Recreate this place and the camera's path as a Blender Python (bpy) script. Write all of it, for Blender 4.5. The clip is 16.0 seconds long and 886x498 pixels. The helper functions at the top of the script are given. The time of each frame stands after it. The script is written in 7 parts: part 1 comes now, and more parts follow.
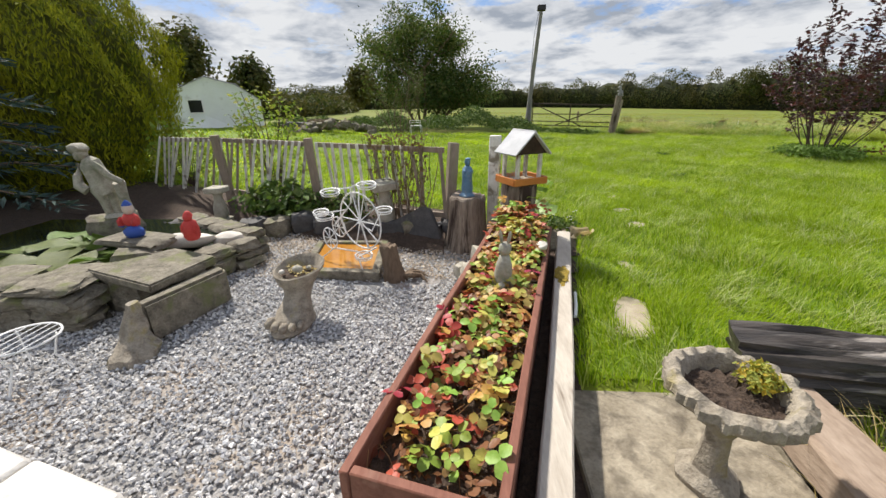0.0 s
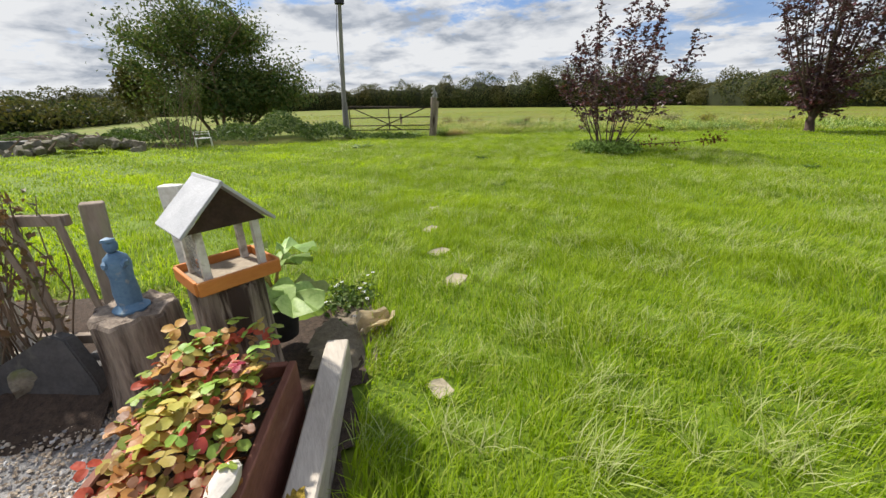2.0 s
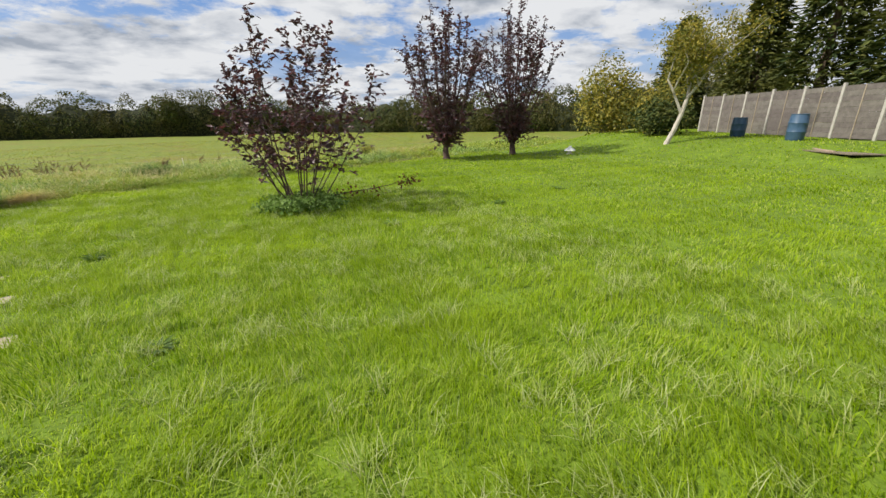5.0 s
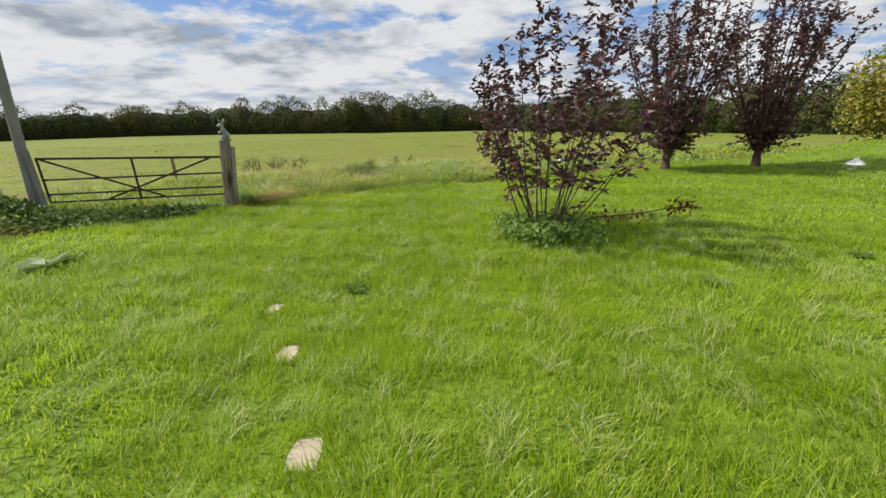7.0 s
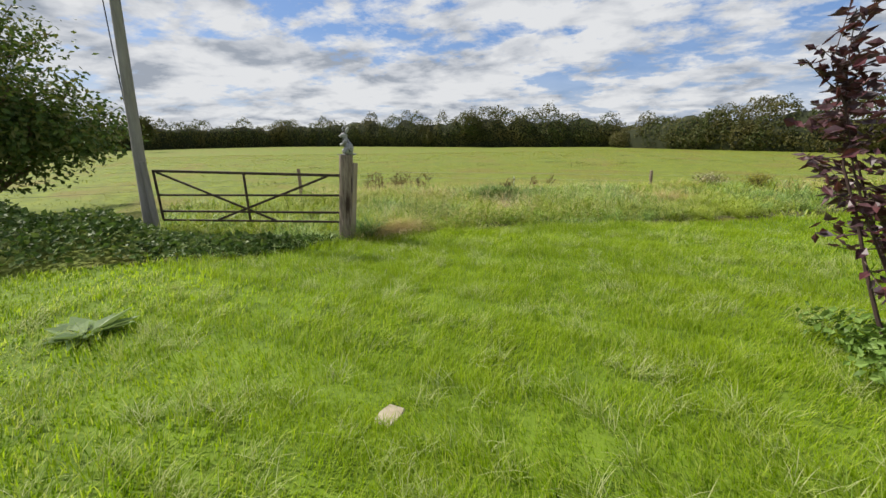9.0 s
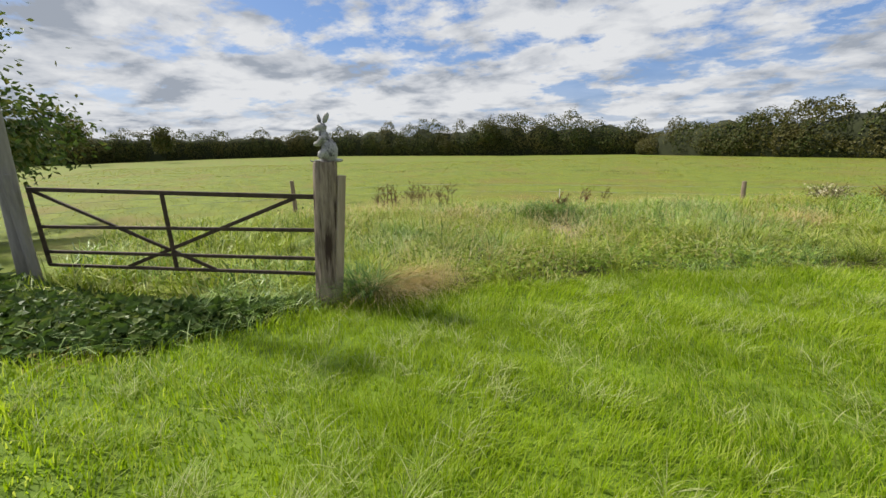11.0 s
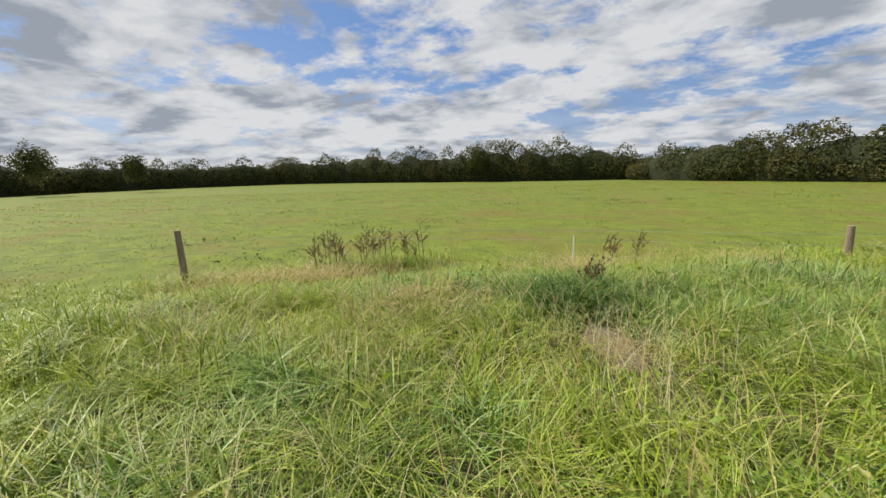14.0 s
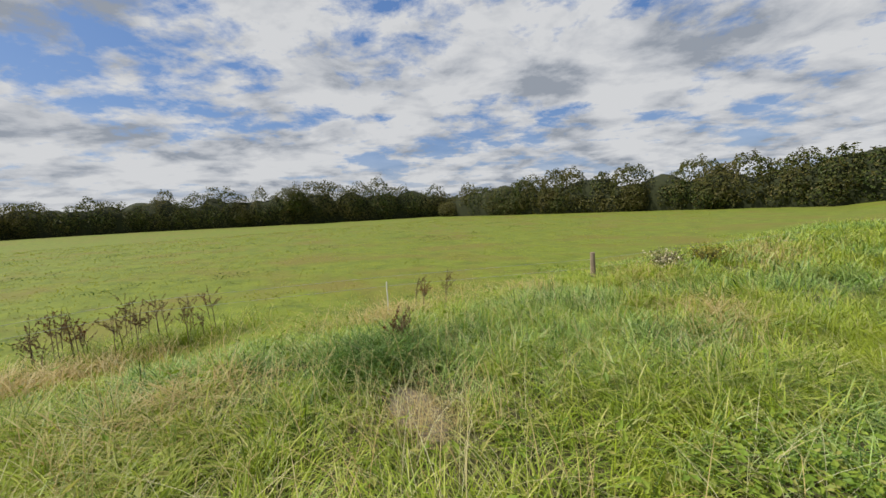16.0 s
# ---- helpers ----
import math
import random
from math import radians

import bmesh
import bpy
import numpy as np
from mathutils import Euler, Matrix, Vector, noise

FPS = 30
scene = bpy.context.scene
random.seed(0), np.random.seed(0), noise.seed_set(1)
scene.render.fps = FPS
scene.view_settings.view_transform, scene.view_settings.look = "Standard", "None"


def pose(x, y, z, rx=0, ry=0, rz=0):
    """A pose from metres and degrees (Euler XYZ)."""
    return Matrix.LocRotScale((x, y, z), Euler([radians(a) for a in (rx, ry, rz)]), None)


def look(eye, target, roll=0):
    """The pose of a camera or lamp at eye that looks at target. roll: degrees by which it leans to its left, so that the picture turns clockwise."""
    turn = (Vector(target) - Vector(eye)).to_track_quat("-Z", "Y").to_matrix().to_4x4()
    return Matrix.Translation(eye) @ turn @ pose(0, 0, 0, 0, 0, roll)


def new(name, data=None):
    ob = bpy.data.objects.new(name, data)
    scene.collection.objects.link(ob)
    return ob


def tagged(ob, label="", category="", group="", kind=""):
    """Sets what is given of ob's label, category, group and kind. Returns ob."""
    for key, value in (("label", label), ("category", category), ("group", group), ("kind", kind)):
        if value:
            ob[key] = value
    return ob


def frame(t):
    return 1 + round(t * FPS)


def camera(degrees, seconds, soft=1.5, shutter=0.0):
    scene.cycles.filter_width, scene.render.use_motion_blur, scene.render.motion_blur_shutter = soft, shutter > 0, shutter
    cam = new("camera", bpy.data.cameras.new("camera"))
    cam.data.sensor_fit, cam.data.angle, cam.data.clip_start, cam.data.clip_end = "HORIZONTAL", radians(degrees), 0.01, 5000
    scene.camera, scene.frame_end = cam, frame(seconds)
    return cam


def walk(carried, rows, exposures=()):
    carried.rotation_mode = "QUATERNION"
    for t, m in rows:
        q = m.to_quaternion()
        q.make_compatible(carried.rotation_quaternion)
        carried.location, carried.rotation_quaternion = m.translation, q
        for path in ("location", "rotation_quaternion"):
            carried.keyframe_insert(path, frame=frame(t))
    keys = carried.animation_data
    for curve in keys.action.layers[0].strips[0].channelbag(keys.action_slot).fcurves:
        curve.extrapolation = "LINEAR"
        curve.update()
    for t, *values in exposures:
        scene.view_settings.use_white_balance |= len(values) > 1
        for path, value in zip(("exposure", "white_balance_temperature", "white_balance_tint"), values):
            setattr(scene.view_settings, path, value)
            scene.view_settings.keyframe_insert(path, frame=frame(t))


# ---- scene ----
cam = camera(98.2, 16.0)
EXPO = [(0.0, 0.45), (2.5, 0.48), (4.0, 0.45), (8.0, 0.37), (11.0, 0.36), (13.0, 0.33), (14.5, 0.19), (16.0, 0.12)]
PATH = [
    (0, (0.07, -1.101, 1.356), (-0.023, 0.76, 0.628), -0.4),
    (0.5, (0.329, -0.755, 1.339), (0.494, 1.101, 0.612), -0.7),
    (1, (0.576, -0.296, 1.349), (0.941, 1.53, 0.619), -0.9),
    (1.5, (0.827, 0.155, 1.382), (1.328, 1.949, 0.654), -1.1),
    (2, (1.013, 0.584, 1.393), (1.652, 2.332, 0.662), -1.3),
    (2.5, (1.248, 0.953, 1.423), (2.195, 2.555, 0.691), -1.7),
    (3, (1.601, 1.329, 1.434), (2.787, 2.764, 0.703), -2.0),
    (3.5, (1.863, 1.606, 1.432), (3.304, 2.785, 0.699), -2.4),
    (3.7, (1.965, 1.705, 1.454), (3.547, 2.683, 0.718), -2.8),
    (5.8, (2.96, 4.398, 1.764), (4.719, 5.102, 1.124), -0.8),
    (6, (3.029, 4.638, 1.766), (4.715, 5.504, 1.128), -1.2),
    (6.5, (3.064, 5.347, 1.803), (4.564, 6.501, 1.157), -1.0),
    (7, (3.08, 6.001, 1.813), (4.463, 7.294, 1.17), -0.9),
    (7.5, (3.282, 6.729, 1.865), (4.488, 8.194, 1.234), -0.7),
    (8, (3.539, 7.473, 1.814), (4.63, 9.035, 1.207), -0.50),
    (8.5, (3.911, 8.16, 1.774), (4.972, 9.75, 1.183), -0.50),
    (9, (4.18, 8.897, 1.748), (5.168, 10.54, 1.177), -0.40),
    (9.2, (4.283, 9.188, 1.724), (5.246, 10.847, 1.158), -0.30),
    (11.3, (5.622, 11.971, 1.563), (6.541, 13.669, 1.038), -0.80),
    (11.5, (5.77, 12.232, 1.556), (6.689, 13.928, 1.026), -0.60),
    (12, (6.162, 12.858, 1.545), (7.089, 14.553, 1.028), -0.70),
    (12.5, (6.56, 13.466, 1.568), (7.497, 15.158, 1.059), -0.60),
    (13, (6.901, 13.958, 1.59), (7.844, 15.648, 1.087), -0.80),
    (13.5, (7.323, 14.317, 1.605), (8.273, 16.009, 1.119), -1.10),
    (14, (7.703, 14.594, 1.64), (8.684, 16.29, 1.238), -1.30),
    (14.5, (8.002, 14.786, 1.7), (9.13, 16.39, 1.304), -1.90),
    (15, (8.227, 14.845, 1.759), (9.445, 16.388, 1.389), -2.20),
    (15.5, (8.302, 14.789, 1.763), (9.706, 16.19, 1.501), -2.40),
    (16, (8.306, 14.691, 1.776), (9.945, 15.813, 1.542), -2.80),
]
walk(cam, [(t, look(e, g, r)) for t, e, g, r in PATH], exposures=EXPO)

# ---- world, sun, exposure ----
SUN = Vector((-0.43, 0.60, 0.80)).normalized()


def link(nt, a, b):
    nt.links.new(a, b)


def math_node(nt, op, a, b=None, c=None):
    n = nt.nodes.new("ShaderNodeMath")
    n.operation = op
    for i, v in enumerate((a, b, c)):
        if v is None:
            continue
        if isinstance(v, (int, float)):
            n.inputs[i].default_value = v
        else:
            link(nt, v, n.inputs[i])
    return n.outputs[0]


def ramp(nt, fac, stops):
    n = nt.nodes.new("ShaderNodeValToRGB")
    els = n.color_ramp.elements
    while len(els) < len(stops):
        els.new(0.5)
    for e, (p, c) in zip(els, stops):
        e.position, e.color = p, (c if len(c) == 4 else (*c, 1))
    link(nt, fac, n.inputs[0])
    return n.outputs[0]


def noise_tex(nt, vec, scale, detail=4.0, rough=0.55, distort=0.0):
    n = nt.nodes.new("ShaderNodeTexNoise")
    n.inputs["Scale"].default_value, n.inputs["Detail"].default_value = scale, detail
    n.inputs["Roughness"].default_value, n.inputs["Distortion"].default_value = rough, distort
    link(nt, vec, n.inputs["Vector"])
    return n.outputs["Fac"]


def mix_col(nt, fac, a, b, mode="MIX"):
    n = nt.nodes.new("ShaderNodeMix")
    n.data_type, n.blend_type = "RGBA", mode
    for v, s in ((fac, 0), (a, 6), (b, 7)):
        if isinstance(v, (int, float)):
            n.inputs[s].default_value = v
        elif isinstance(v, (tuple, list)):
            n.inputs[s].default_value = (*v, 1)[:4]
        else:
            link(nt, v, n.inputs[s])
    return n.outputs[2]


def build_sky():
    w = bpy.data.worlds.new("sky")
    scene.world = w
    w.use_nodes = True
    nt = w.node_tree
    nt.nodes.clear()
    out, bg = nt.nodes.new("ShaderNodeOutputWorld"), nt.nodes.new("ShaderNodeBackground")
    sky = nt.nodes.new("ShaderNodeTexSky")
    sky.sky_type, sky.sun_disc = "NISHITA", False
    sky.sun_elevation = math.asin(SUN.z)
    sky.sun_rotation = math.atan2(SUN.x, SUN.y)
    tc, sep = nt.nodes.new("ShaderNodeTexCoord"), nt.nodes.new("ShaderNodeSeparateXYZ")
    link(nt, tc.outputs["Generated"], sep.inputs[0])
    up = math_node(nt, "MAXIMUM", sep.outputs[2], 0.0)
    den = math_node(nt, "ADD", up, 0.19)
    comb = nt.nodes.new("ShaderNodeCombineXYZ")
    # long thin streets of high cloud, turned a little against the walk
    u = math_node(nt, "DIVIDE", math_node(nt, "ADD", math_node(nt, "MULTIPLY", sep.outputs[0], 0.80), math_node(nt, "MULTIPLY", sep.outputs[1], 0.60)), den)
    v = math_node(nt, "DIVIDE", math_node(nt, "SUBTRACT", math_node(nt, "MULTIPLY", sep.outputs[1], 0.80), math_node(nt, "MULTIPLY", sep.outputs[0], 0.60)), den)
    link(nt, math_node(nt, "MULTIPLY", u, 1.0), comb.inputs[0])
    link(nt, math_node(nt, "MULTIPLY", v, 0.85), comb.inputs[1])
    comb.inputs[2].default_value = 3.7
    big = noise_tex(nt, comb.outputs[0], 1.15, 3.0, 0.5, 0.2)
    small = noise_tex(nt, comb.outputs[0], 4.4, 9.0, 0.62, 0.15)
    dens = math_node(nt, "ADD", math_node(nt, "MULTIPLY", big, 0.50), math_node(nt, "MULTIPLY", small, 0.55))
    cover = ramp(nt, dens, [(0.415, (0, 0, 0)), (0.505, (1, 1, 1))])
    # shading of the undersides
    comb2 = nt.nodes.new("ShaderNodeVectorMath")
    comb2.operation = "ADD"
    link(nt, comb.outputs[0], comb2.inputs[0])
    comb2.inputs[1].default_value = (0.35, 0.2, 5.0)
    shade = noise_tex(nt, comb2.outputs[0], 2.7, 7.0, 0.58, 0.2)
    cloud = ramp(nt, shade, [(0.35, (2.7, 3.0, 3.5)), (0.45, (4.5, 4.7, 5.05)), (0.57, (5.9, 6.0, 6.15))])
    haze = ramp(nt, up, [(0.0, (1, 1, 1)), (0.10, (0.30, 0.30, 0.30)), (0.22, (0, 0, 0))])
    cover2 = math_node(nt, "MAXIMUM", cover, math_node(nt, "MULTIPLY", haze, 0.75))
    blue = mix_col(nt, 0.55, sky.outputs[0], (0.7, 1.9, 5.0))
    col = mix_col(nt, cover2, blue, cloud)
    link(nt, col, bg.inputs["Color"])
    bg.inputs["Strength"].default_value = 0.10
    link(nt, bg.outputs[0], out.inputs[0])


build_sky()
sun_data = bpy.data.lights.new("sun", "SUN")
sun_data.energy, sun_data.angle, sun_data.color = 4.9, radians(2.5), (1.0, 0.94, 0.84)
sun_ob = new("sun", sun_data)
sun_ob.matrix_world = look(SUN * 60, (0, 0, 0))

# ---- materials ----


def surface(name, a, b, scale=8.0, rough=0.8, bump=0.3, fine=60.0, metal=0.0, vary="", spread=0.25, leafy=0.0, c=None, cscale=2.0, cut=(0.5, 0.7), stretch=(1, 1, 1), coat=0.0):
    """A surface of two tones in two scales of noise, with relief; c: a third tone in patches of its own."""
    m = bpy.data.materials.new(name)
    m.use_nodes = True
    nt = m.node_tree
    p = nt.nodes["Principled BSDF"]
    geo = nt.nodes.new("ShaderNodeNewGeometry")
    mp = nt.nodes.new("ShaderNodeMapping")
    mp.inputs["Scale"].default_value = stretch
    link(nt, geo.outputs["Position"], mp.inputs["Vector"])
    pos = mp.outputs[0]
    n1, n2 = noise_tex(nt, pos, scale, 5.0, 0.6), noise_tex(nt, pos, fine, 3.0, 0.6)
    f = math_node(nt, "ADD", math_node(nt, "MULTIPLY", n1, 0.65), math_node(nt, "MULTIPLY", n2, 0.35))
    col = ramp(nt, f, [(0.32, a), (0.68, b)])
    if c is not None:
        n3 = noise_tex(nt, pos, cscale, 4.0, 0.6, 0.3)
        col = mix_col(nt, ramp(nt, n3, [(cut[0], (0, 0, 0)), (cut[1], (1, 1, 1))]), col, c)
    if vary:
        if vary == "object":
            r = nt.nodes.new("ShaderNodeObjectInfo").outputs["Random"]
        else:
            r = geo.outputs["Random Per Island"]
        hsv = nt.nodes.new("ShaderNodeHueSaturation")
        link(nt, math_node(nt, "ADD", math_node(nt, "MULTIPLY", r, 2 * spread), 1 - spread), hsv.inputs["Value"])
        link(nt, math_node(nt, "ADD", math_node(nt, "MULTIPLY", r, 0.05), 0.475), hsv.inputs["Hue"])
        link(nt, col, hsv.inputs["Color"])
        col = hsv.outputs[0]
    link(nt, col, p.inputs["Base Color"])
    p.inputs["Roughness"].default_value, p.inputs["Metallic"].default_value = rough, metal
    p.inputs["Specular IOR Level"].default_value = 0.35
    p.inputs["Coat Weight"].default_value = coat
    if bump:
        bp = nt.nodes.new("ShaderNodeBump")
        bp.inputs["Strength"].default_value, bp.inputs["Distance"].default_value = bump, 0.02
        link(nt, f, bp.inputs["Height"])
        link(nt, bp.outputs[0], p.inputs["Normal"])
    if leafy:
        tr, mx = nt.nodes.new("ShaderNodeBsdfTranslucent"), nt.nodes.new("ShaderNodeMixShader")
        link(nt, mix_col(nt, 0.6, col, (1.0, 1.0, 0.35), "MULTIPLY"), tr.inputs["Color"])
        mx.inputs[0].default_value = leafy
        o = nt.nodes["Material Output"]
        link(nt, p.outputs[0], mx.inputs[1])
        link(nt, tr.outputs[0], mx.inputs[2])
        link(nt, mx.outputs[0], o.inputs["Surface"])
    return m


def blades(name, stops, patch=None, pscale=0.6, leafy=0.45, rough=0.5, pcut=(0.42, 0.62), clump=None, cscale=2.4, much=0.4, spec=0.2):
    """Grass and leaves: a colour for each blade, by a ramp, and larger patches of another tone."""
    m = bpy.data.materials.new(name)
    m.use_nodes = True
    nt = m.node_tree
    p = nt.nodes["Principled BSDF"]
    geo = nt.nodes.new("ShaderNodeNewGeometry")
    n = len(stops)
    col = ramp(nt, geo.outputs["Random Per Island"], [((i + 0.5) / n, s) for i, s in enumerate(stops)])
    if patch:
        f = noise_tex(nt, geo.outputs["Position"], pscale, 4.0, 0.6, 0.4)
        col = mix_col(nt, math_node(nt, "MULTIPLY", ramp(nt, f, [(pcut[0], (0, 0, 0)), (pcut[1], (1, 1, 1))]), 0.7), col, patch)
    if clump:
        f = noise_tex(nt, geo.outputs["Position"], cscale, 3.0, 0.6, 0.6)
        col = mix_col(nt, math_node(nt, "MULTIPLY", ramp(nt, f, [(0.50, (0, 0, 0)), (0.66, (1, 1, 1))]), much), col, clump)
    link(nt, col, p.inputs["Base Color"])
    p.inputs["Roughness"].default_value = rough
    p.inputs["Specular IOR Level"].default_value = spec
    tr, mx = nt.nodes.new("ShaderNodeBsdfTranslucent"), nt.nodes.new("ShaderNodeMixShader")
    link(nt, mix_col(nt, 0.5, col, (1.0, 1.0, 0.3), "MULTIPLY"), tr.inputs["Color"])
    mx.inputs[0].default_value = leafy
    link(nt, p.outputs[0], mx.inputs[1])
    link(nt, tr.outputs[0], mx.inputs[2])
    link(nt, mx.outputs[0], nt.nodes["Material Output"].inputs["Surface"])
    return m


M_FIELD = surface("pasture", (0.065, 0.098, 0.009), (0.19, 0.23, 0.016), 1.6, 0.9, 1.0, 9.0, c=(0.15, 0.135, 0.022), cscale=0.35, cut=(0.48, 0.66), stretch=(1, 0.6, 1))
M_LAWN = surface("lawn_turf", (0.055, 0.095, 0.006), (0.15, 0.23, 0.010), 3.0, 0.9, 0.8, 40.0, c=(0.13, 0.20, 0.012), cscale=0.6)
M_GRASS = blades("lawn_blade", [(0.13, 0.235, 0.008), (0.27, 0.41, 0.010), (0.33, 0.47, 0.014), (0.39, 0.51, 0.026), (0.52, 0.57, 0.15)], (0.34, 0.46, 0.016), 0.55, 0.60, clump=(0.13, 0.23, 0.014), cscale=3.2)
M_COOL = blades("cool_blade", [(0.05, 0.12, 0.025), (0.17, 0.30, 0.045), (0.30, 0.44, 0.10), (0.50, 0.60, 0.25), (0.25, 0.39, 0.06)], None, 1, 0.3, 0.42, spec=0.4)
M_LITTER = surface("grass_litter", (0.04, 0.042, 0.016), (0.14, 0.13, 0.05), 14, 0.95, 0.8, 70)
M_TALL = blades("tall_blade", [(0.05, 0.10, 0.012), (0.16, 0.26, 0.018), (0.36, 0.46, 0.03), (0.13, 0.22, 0.03), (0.64, 0.58, 0.23), (0.24, 0.35, 0.022), (0.50, 0.54, 0.10)], (0.36, 0.44, 0.03), 0.5, 0.30, 0.5, spec=0.35, clump=(0.075, 0.14, 0.02), cscale=1.5)
M_PASTURE_TUFT = blades("pasture_blade", [(0.17, 0.22, 0.018), (0.29, 0.335, 0.028), (0.36, 0.38, 0.05), (0.23, 0.28, 0.022)], (0.33, 0.32, 0.05), 0.2, 0.35)
M_TUFT = blades("tuft_blade", [(0.22, 0.33, 0.04), (0.34, 0.42, 0.08), (0.42, 0.48, 0.18), (0.48, 0.50, 0.24)], None, 1, 0.45)
M_STRAW = blades("straw", [(0.55, 0.44, 0.20), (0.46, 0.33, 0.13), (0.62, 0.54, 0.30), (0.40, 0.33, 0.14), (0.52, 0.40, 0.18)], None, 1, 0.35)
M_SEED = blades("seed_stalk", [(0.52, 0.50, 0.24), (0.62, 0.56, 0.32), (0.40, 0.42, 0.16), (0.66, 0.62, 0.40)], None, 1, 0.3)
M_BLUEGRASS = blades("dark_grass_blade", [(0.07, 0.14, 0.03), (0.12, 0.22, 0.04), (0.19, 0.30, 0.08)], None, 1, 0.4)
M_DRYWEED = blades("dry_weed", [(0.14, 0.09, 0.045), (0.20, 0.11, 0.06), (0.12, 0.11, 0.05)], None, 1, 0.2)
M_BRAMBLE = blades("bramble_leaf", [(0.05, 0.09, 0.02), (0.08, 0.14, 0.03), (0.11, 0.18, 0.04), (0.16, 0.21, 0.06)], None, 1, 0.3)
# dark inner twigs, taken near-black to paint the shade inside the hedges
M_HEDGESHADE = surface("hedge_inner_shade", (0.014, 0.018, 0.008), (0.035, 0.042, 0.014), 1.2, 0.95, 1.0, 8)
M_HEDGE = blades("hedge_leaf", [(0.035, 0.053, 0.016), (0.062, 0.088, 0.022), (0.085, 0.112, 0.028), (0.115, 0.105, 0.033)], (0.135, 0.115, 0.040), 0.16, 0.3)
M_GREENLEAF = blades("green_leaf", [(0.05, 0.085, 0.022), (0.075, 0.125, 0.03), (0.11, 0.16, 0.04), (0.15, 0.16, 0.05)], None, 1, 0.3)
M_PURPLE = blades("purple_leaf", [(0.05, 0.020, 0.029), (0.078, 0.027, 0.036), (0.10, 0.05, 0.058), (0.07, 0.05, 0.063), (0.125, 0.035, 0.042)], None, 1, 0.28, 0.38, spec=0.5)
M_DRYLEAF = blades("dry_leaf", [(0.16, 0.05, 0.03), (0.12, 0.05, 0.03), (0.20, 0.09, 0.04)], None, 1, 0.3)
M_CONIFER = blades("golden_conifer", [(0.10, 0.14, 0.012), (0.22, 0.26, 0.014), (0.40, 0.40, 0.018), (0.06, 0.09, 0.010)], (0.36, 0.35, 0.016), 1.6, 0.2, 0.6)
M_SPRUCE = blades("blue_spruce_needle", [(0.04, 0.07, 0.065), (0.06, 0.10, 0.09), (0.09, 0.14, 0.13)], None, 1, 0.15, 0.6)
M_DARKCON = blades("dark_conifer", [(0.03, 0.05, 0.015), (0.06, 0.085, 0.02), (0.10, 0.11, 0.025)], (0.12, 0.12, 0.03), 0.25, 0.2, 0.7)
M_YELLOW = blades("yellow_leaf", [(0.30, 0.25, 0.04), (0.38, 0.32, 0.06), (0.22, 0.22, 0.05), (0.14, 0.16, 0.04)], None, 1, 0.35)
M_LIME = blades("lime_leaf", [(0.20, 0.30, 0.04), (0.30, 0.38, 0.06), (0.14, 0.24, 0.03), (0.36, 0.36, 0.10)], None, 1, 0.4)
M_VINE = blades("vine_leaf", [(0.36, 0.40, 0.10), (0.46, 0.42, 0.10), (0.30, 0.36, 0.08), (0.5, 0.36, 0.05)], None, 1, 0.4)
M_DOCK = blades("dock_leaf", [(0.13, 0.20, 0.07), (0.19, 0.27, 0.11), (0.26, 0.33, 0.17)], None, 1, 0.25, 0.5)
M_THISTLE = blades("thistle_leaf", [(0.10, 0.12, 0.04), (0.20, 0.18, 0.07), (0.30, 0.27, 0.12), (0.60, 0.55, 0.42)], None, 1, 0.25)
M_RHUBARB = surface("rhubarb_stalk", (0.20, 0.12, 0.05), (0.36, 0.26, 0.09), 10, 0.5, 0.2, 60)
M_BIGLEAF = surface("rhubarb_leaf", (0.20, 0.30, 0.07), (0.40, 0.50, 0.18), 11, 0.45, 0.5, 60, vary="object", spread=0.2, leafy=0.25)
M_ELDER = blades("elder_leaf", [(0.10, 0.17, 0.03), (0.15, 0.25, 0.05), (0.21, 0.31, 0.08)], None, 1, 0.3)
M_LILY = surface("lily_pad", (0.10, 0.18, 0.025), (0.21, 0.31, 0.04), 6, 0.5, 0.15, 50, vary="object", spread=0.3, leafy=0.2)
M_BERRY = []
for nm, a, b in (("strawberry_leaf_green", (0.22, 0.36, 0.05), (0.34, 0.46, 0.09)), ("strawberry_leaf_yellow", (0.42, 0.38, 0.08), (0.54, 0.45, 0.13)),
                 ("strawberry_leaf_orange", (0.50, 0.22, 0.06), (0.56, 0.34, 0.10)), ("strawberry_leaf_red", (0.38, 0.03, 0.035), (0.50, 0.08, 0.06)), ("strawberry_leaf_brown", (0.22, 0.10, 0.05), (0.30, 0.16, 0.07))):
    M_BERRY.append(surface(nm, a, b, 22, 0.45, 0.25, 120, vary="object", spread=0.25, leafy=0.3))
M_BARK = surface("bark", (0.09, 0.06, 0.04), (0.22, 0.16, 0.11), 9, 0.9, 0.9, 45, stretch=(1, 1, 0.2))
M_TWIG = surface("purple_stem", (0.05, 0.03, 0.03), (0.11, 0.07, 0.06), 12, 0.8, 0.4, 60)
M_FIELDPOST = surface("weathered_fence_post", (0.16, 0.12, 0.085), (0.36, 0.29, 0.21), 14, 0.9, 0.8, 60, stretch=(1, 1, 0.15))
M_PALEBARK = surface("pale_bark", (0.32, 0.29, 0.24), (0.50, 0.46, 0.40), 5, 0.85, 0.5, 30)
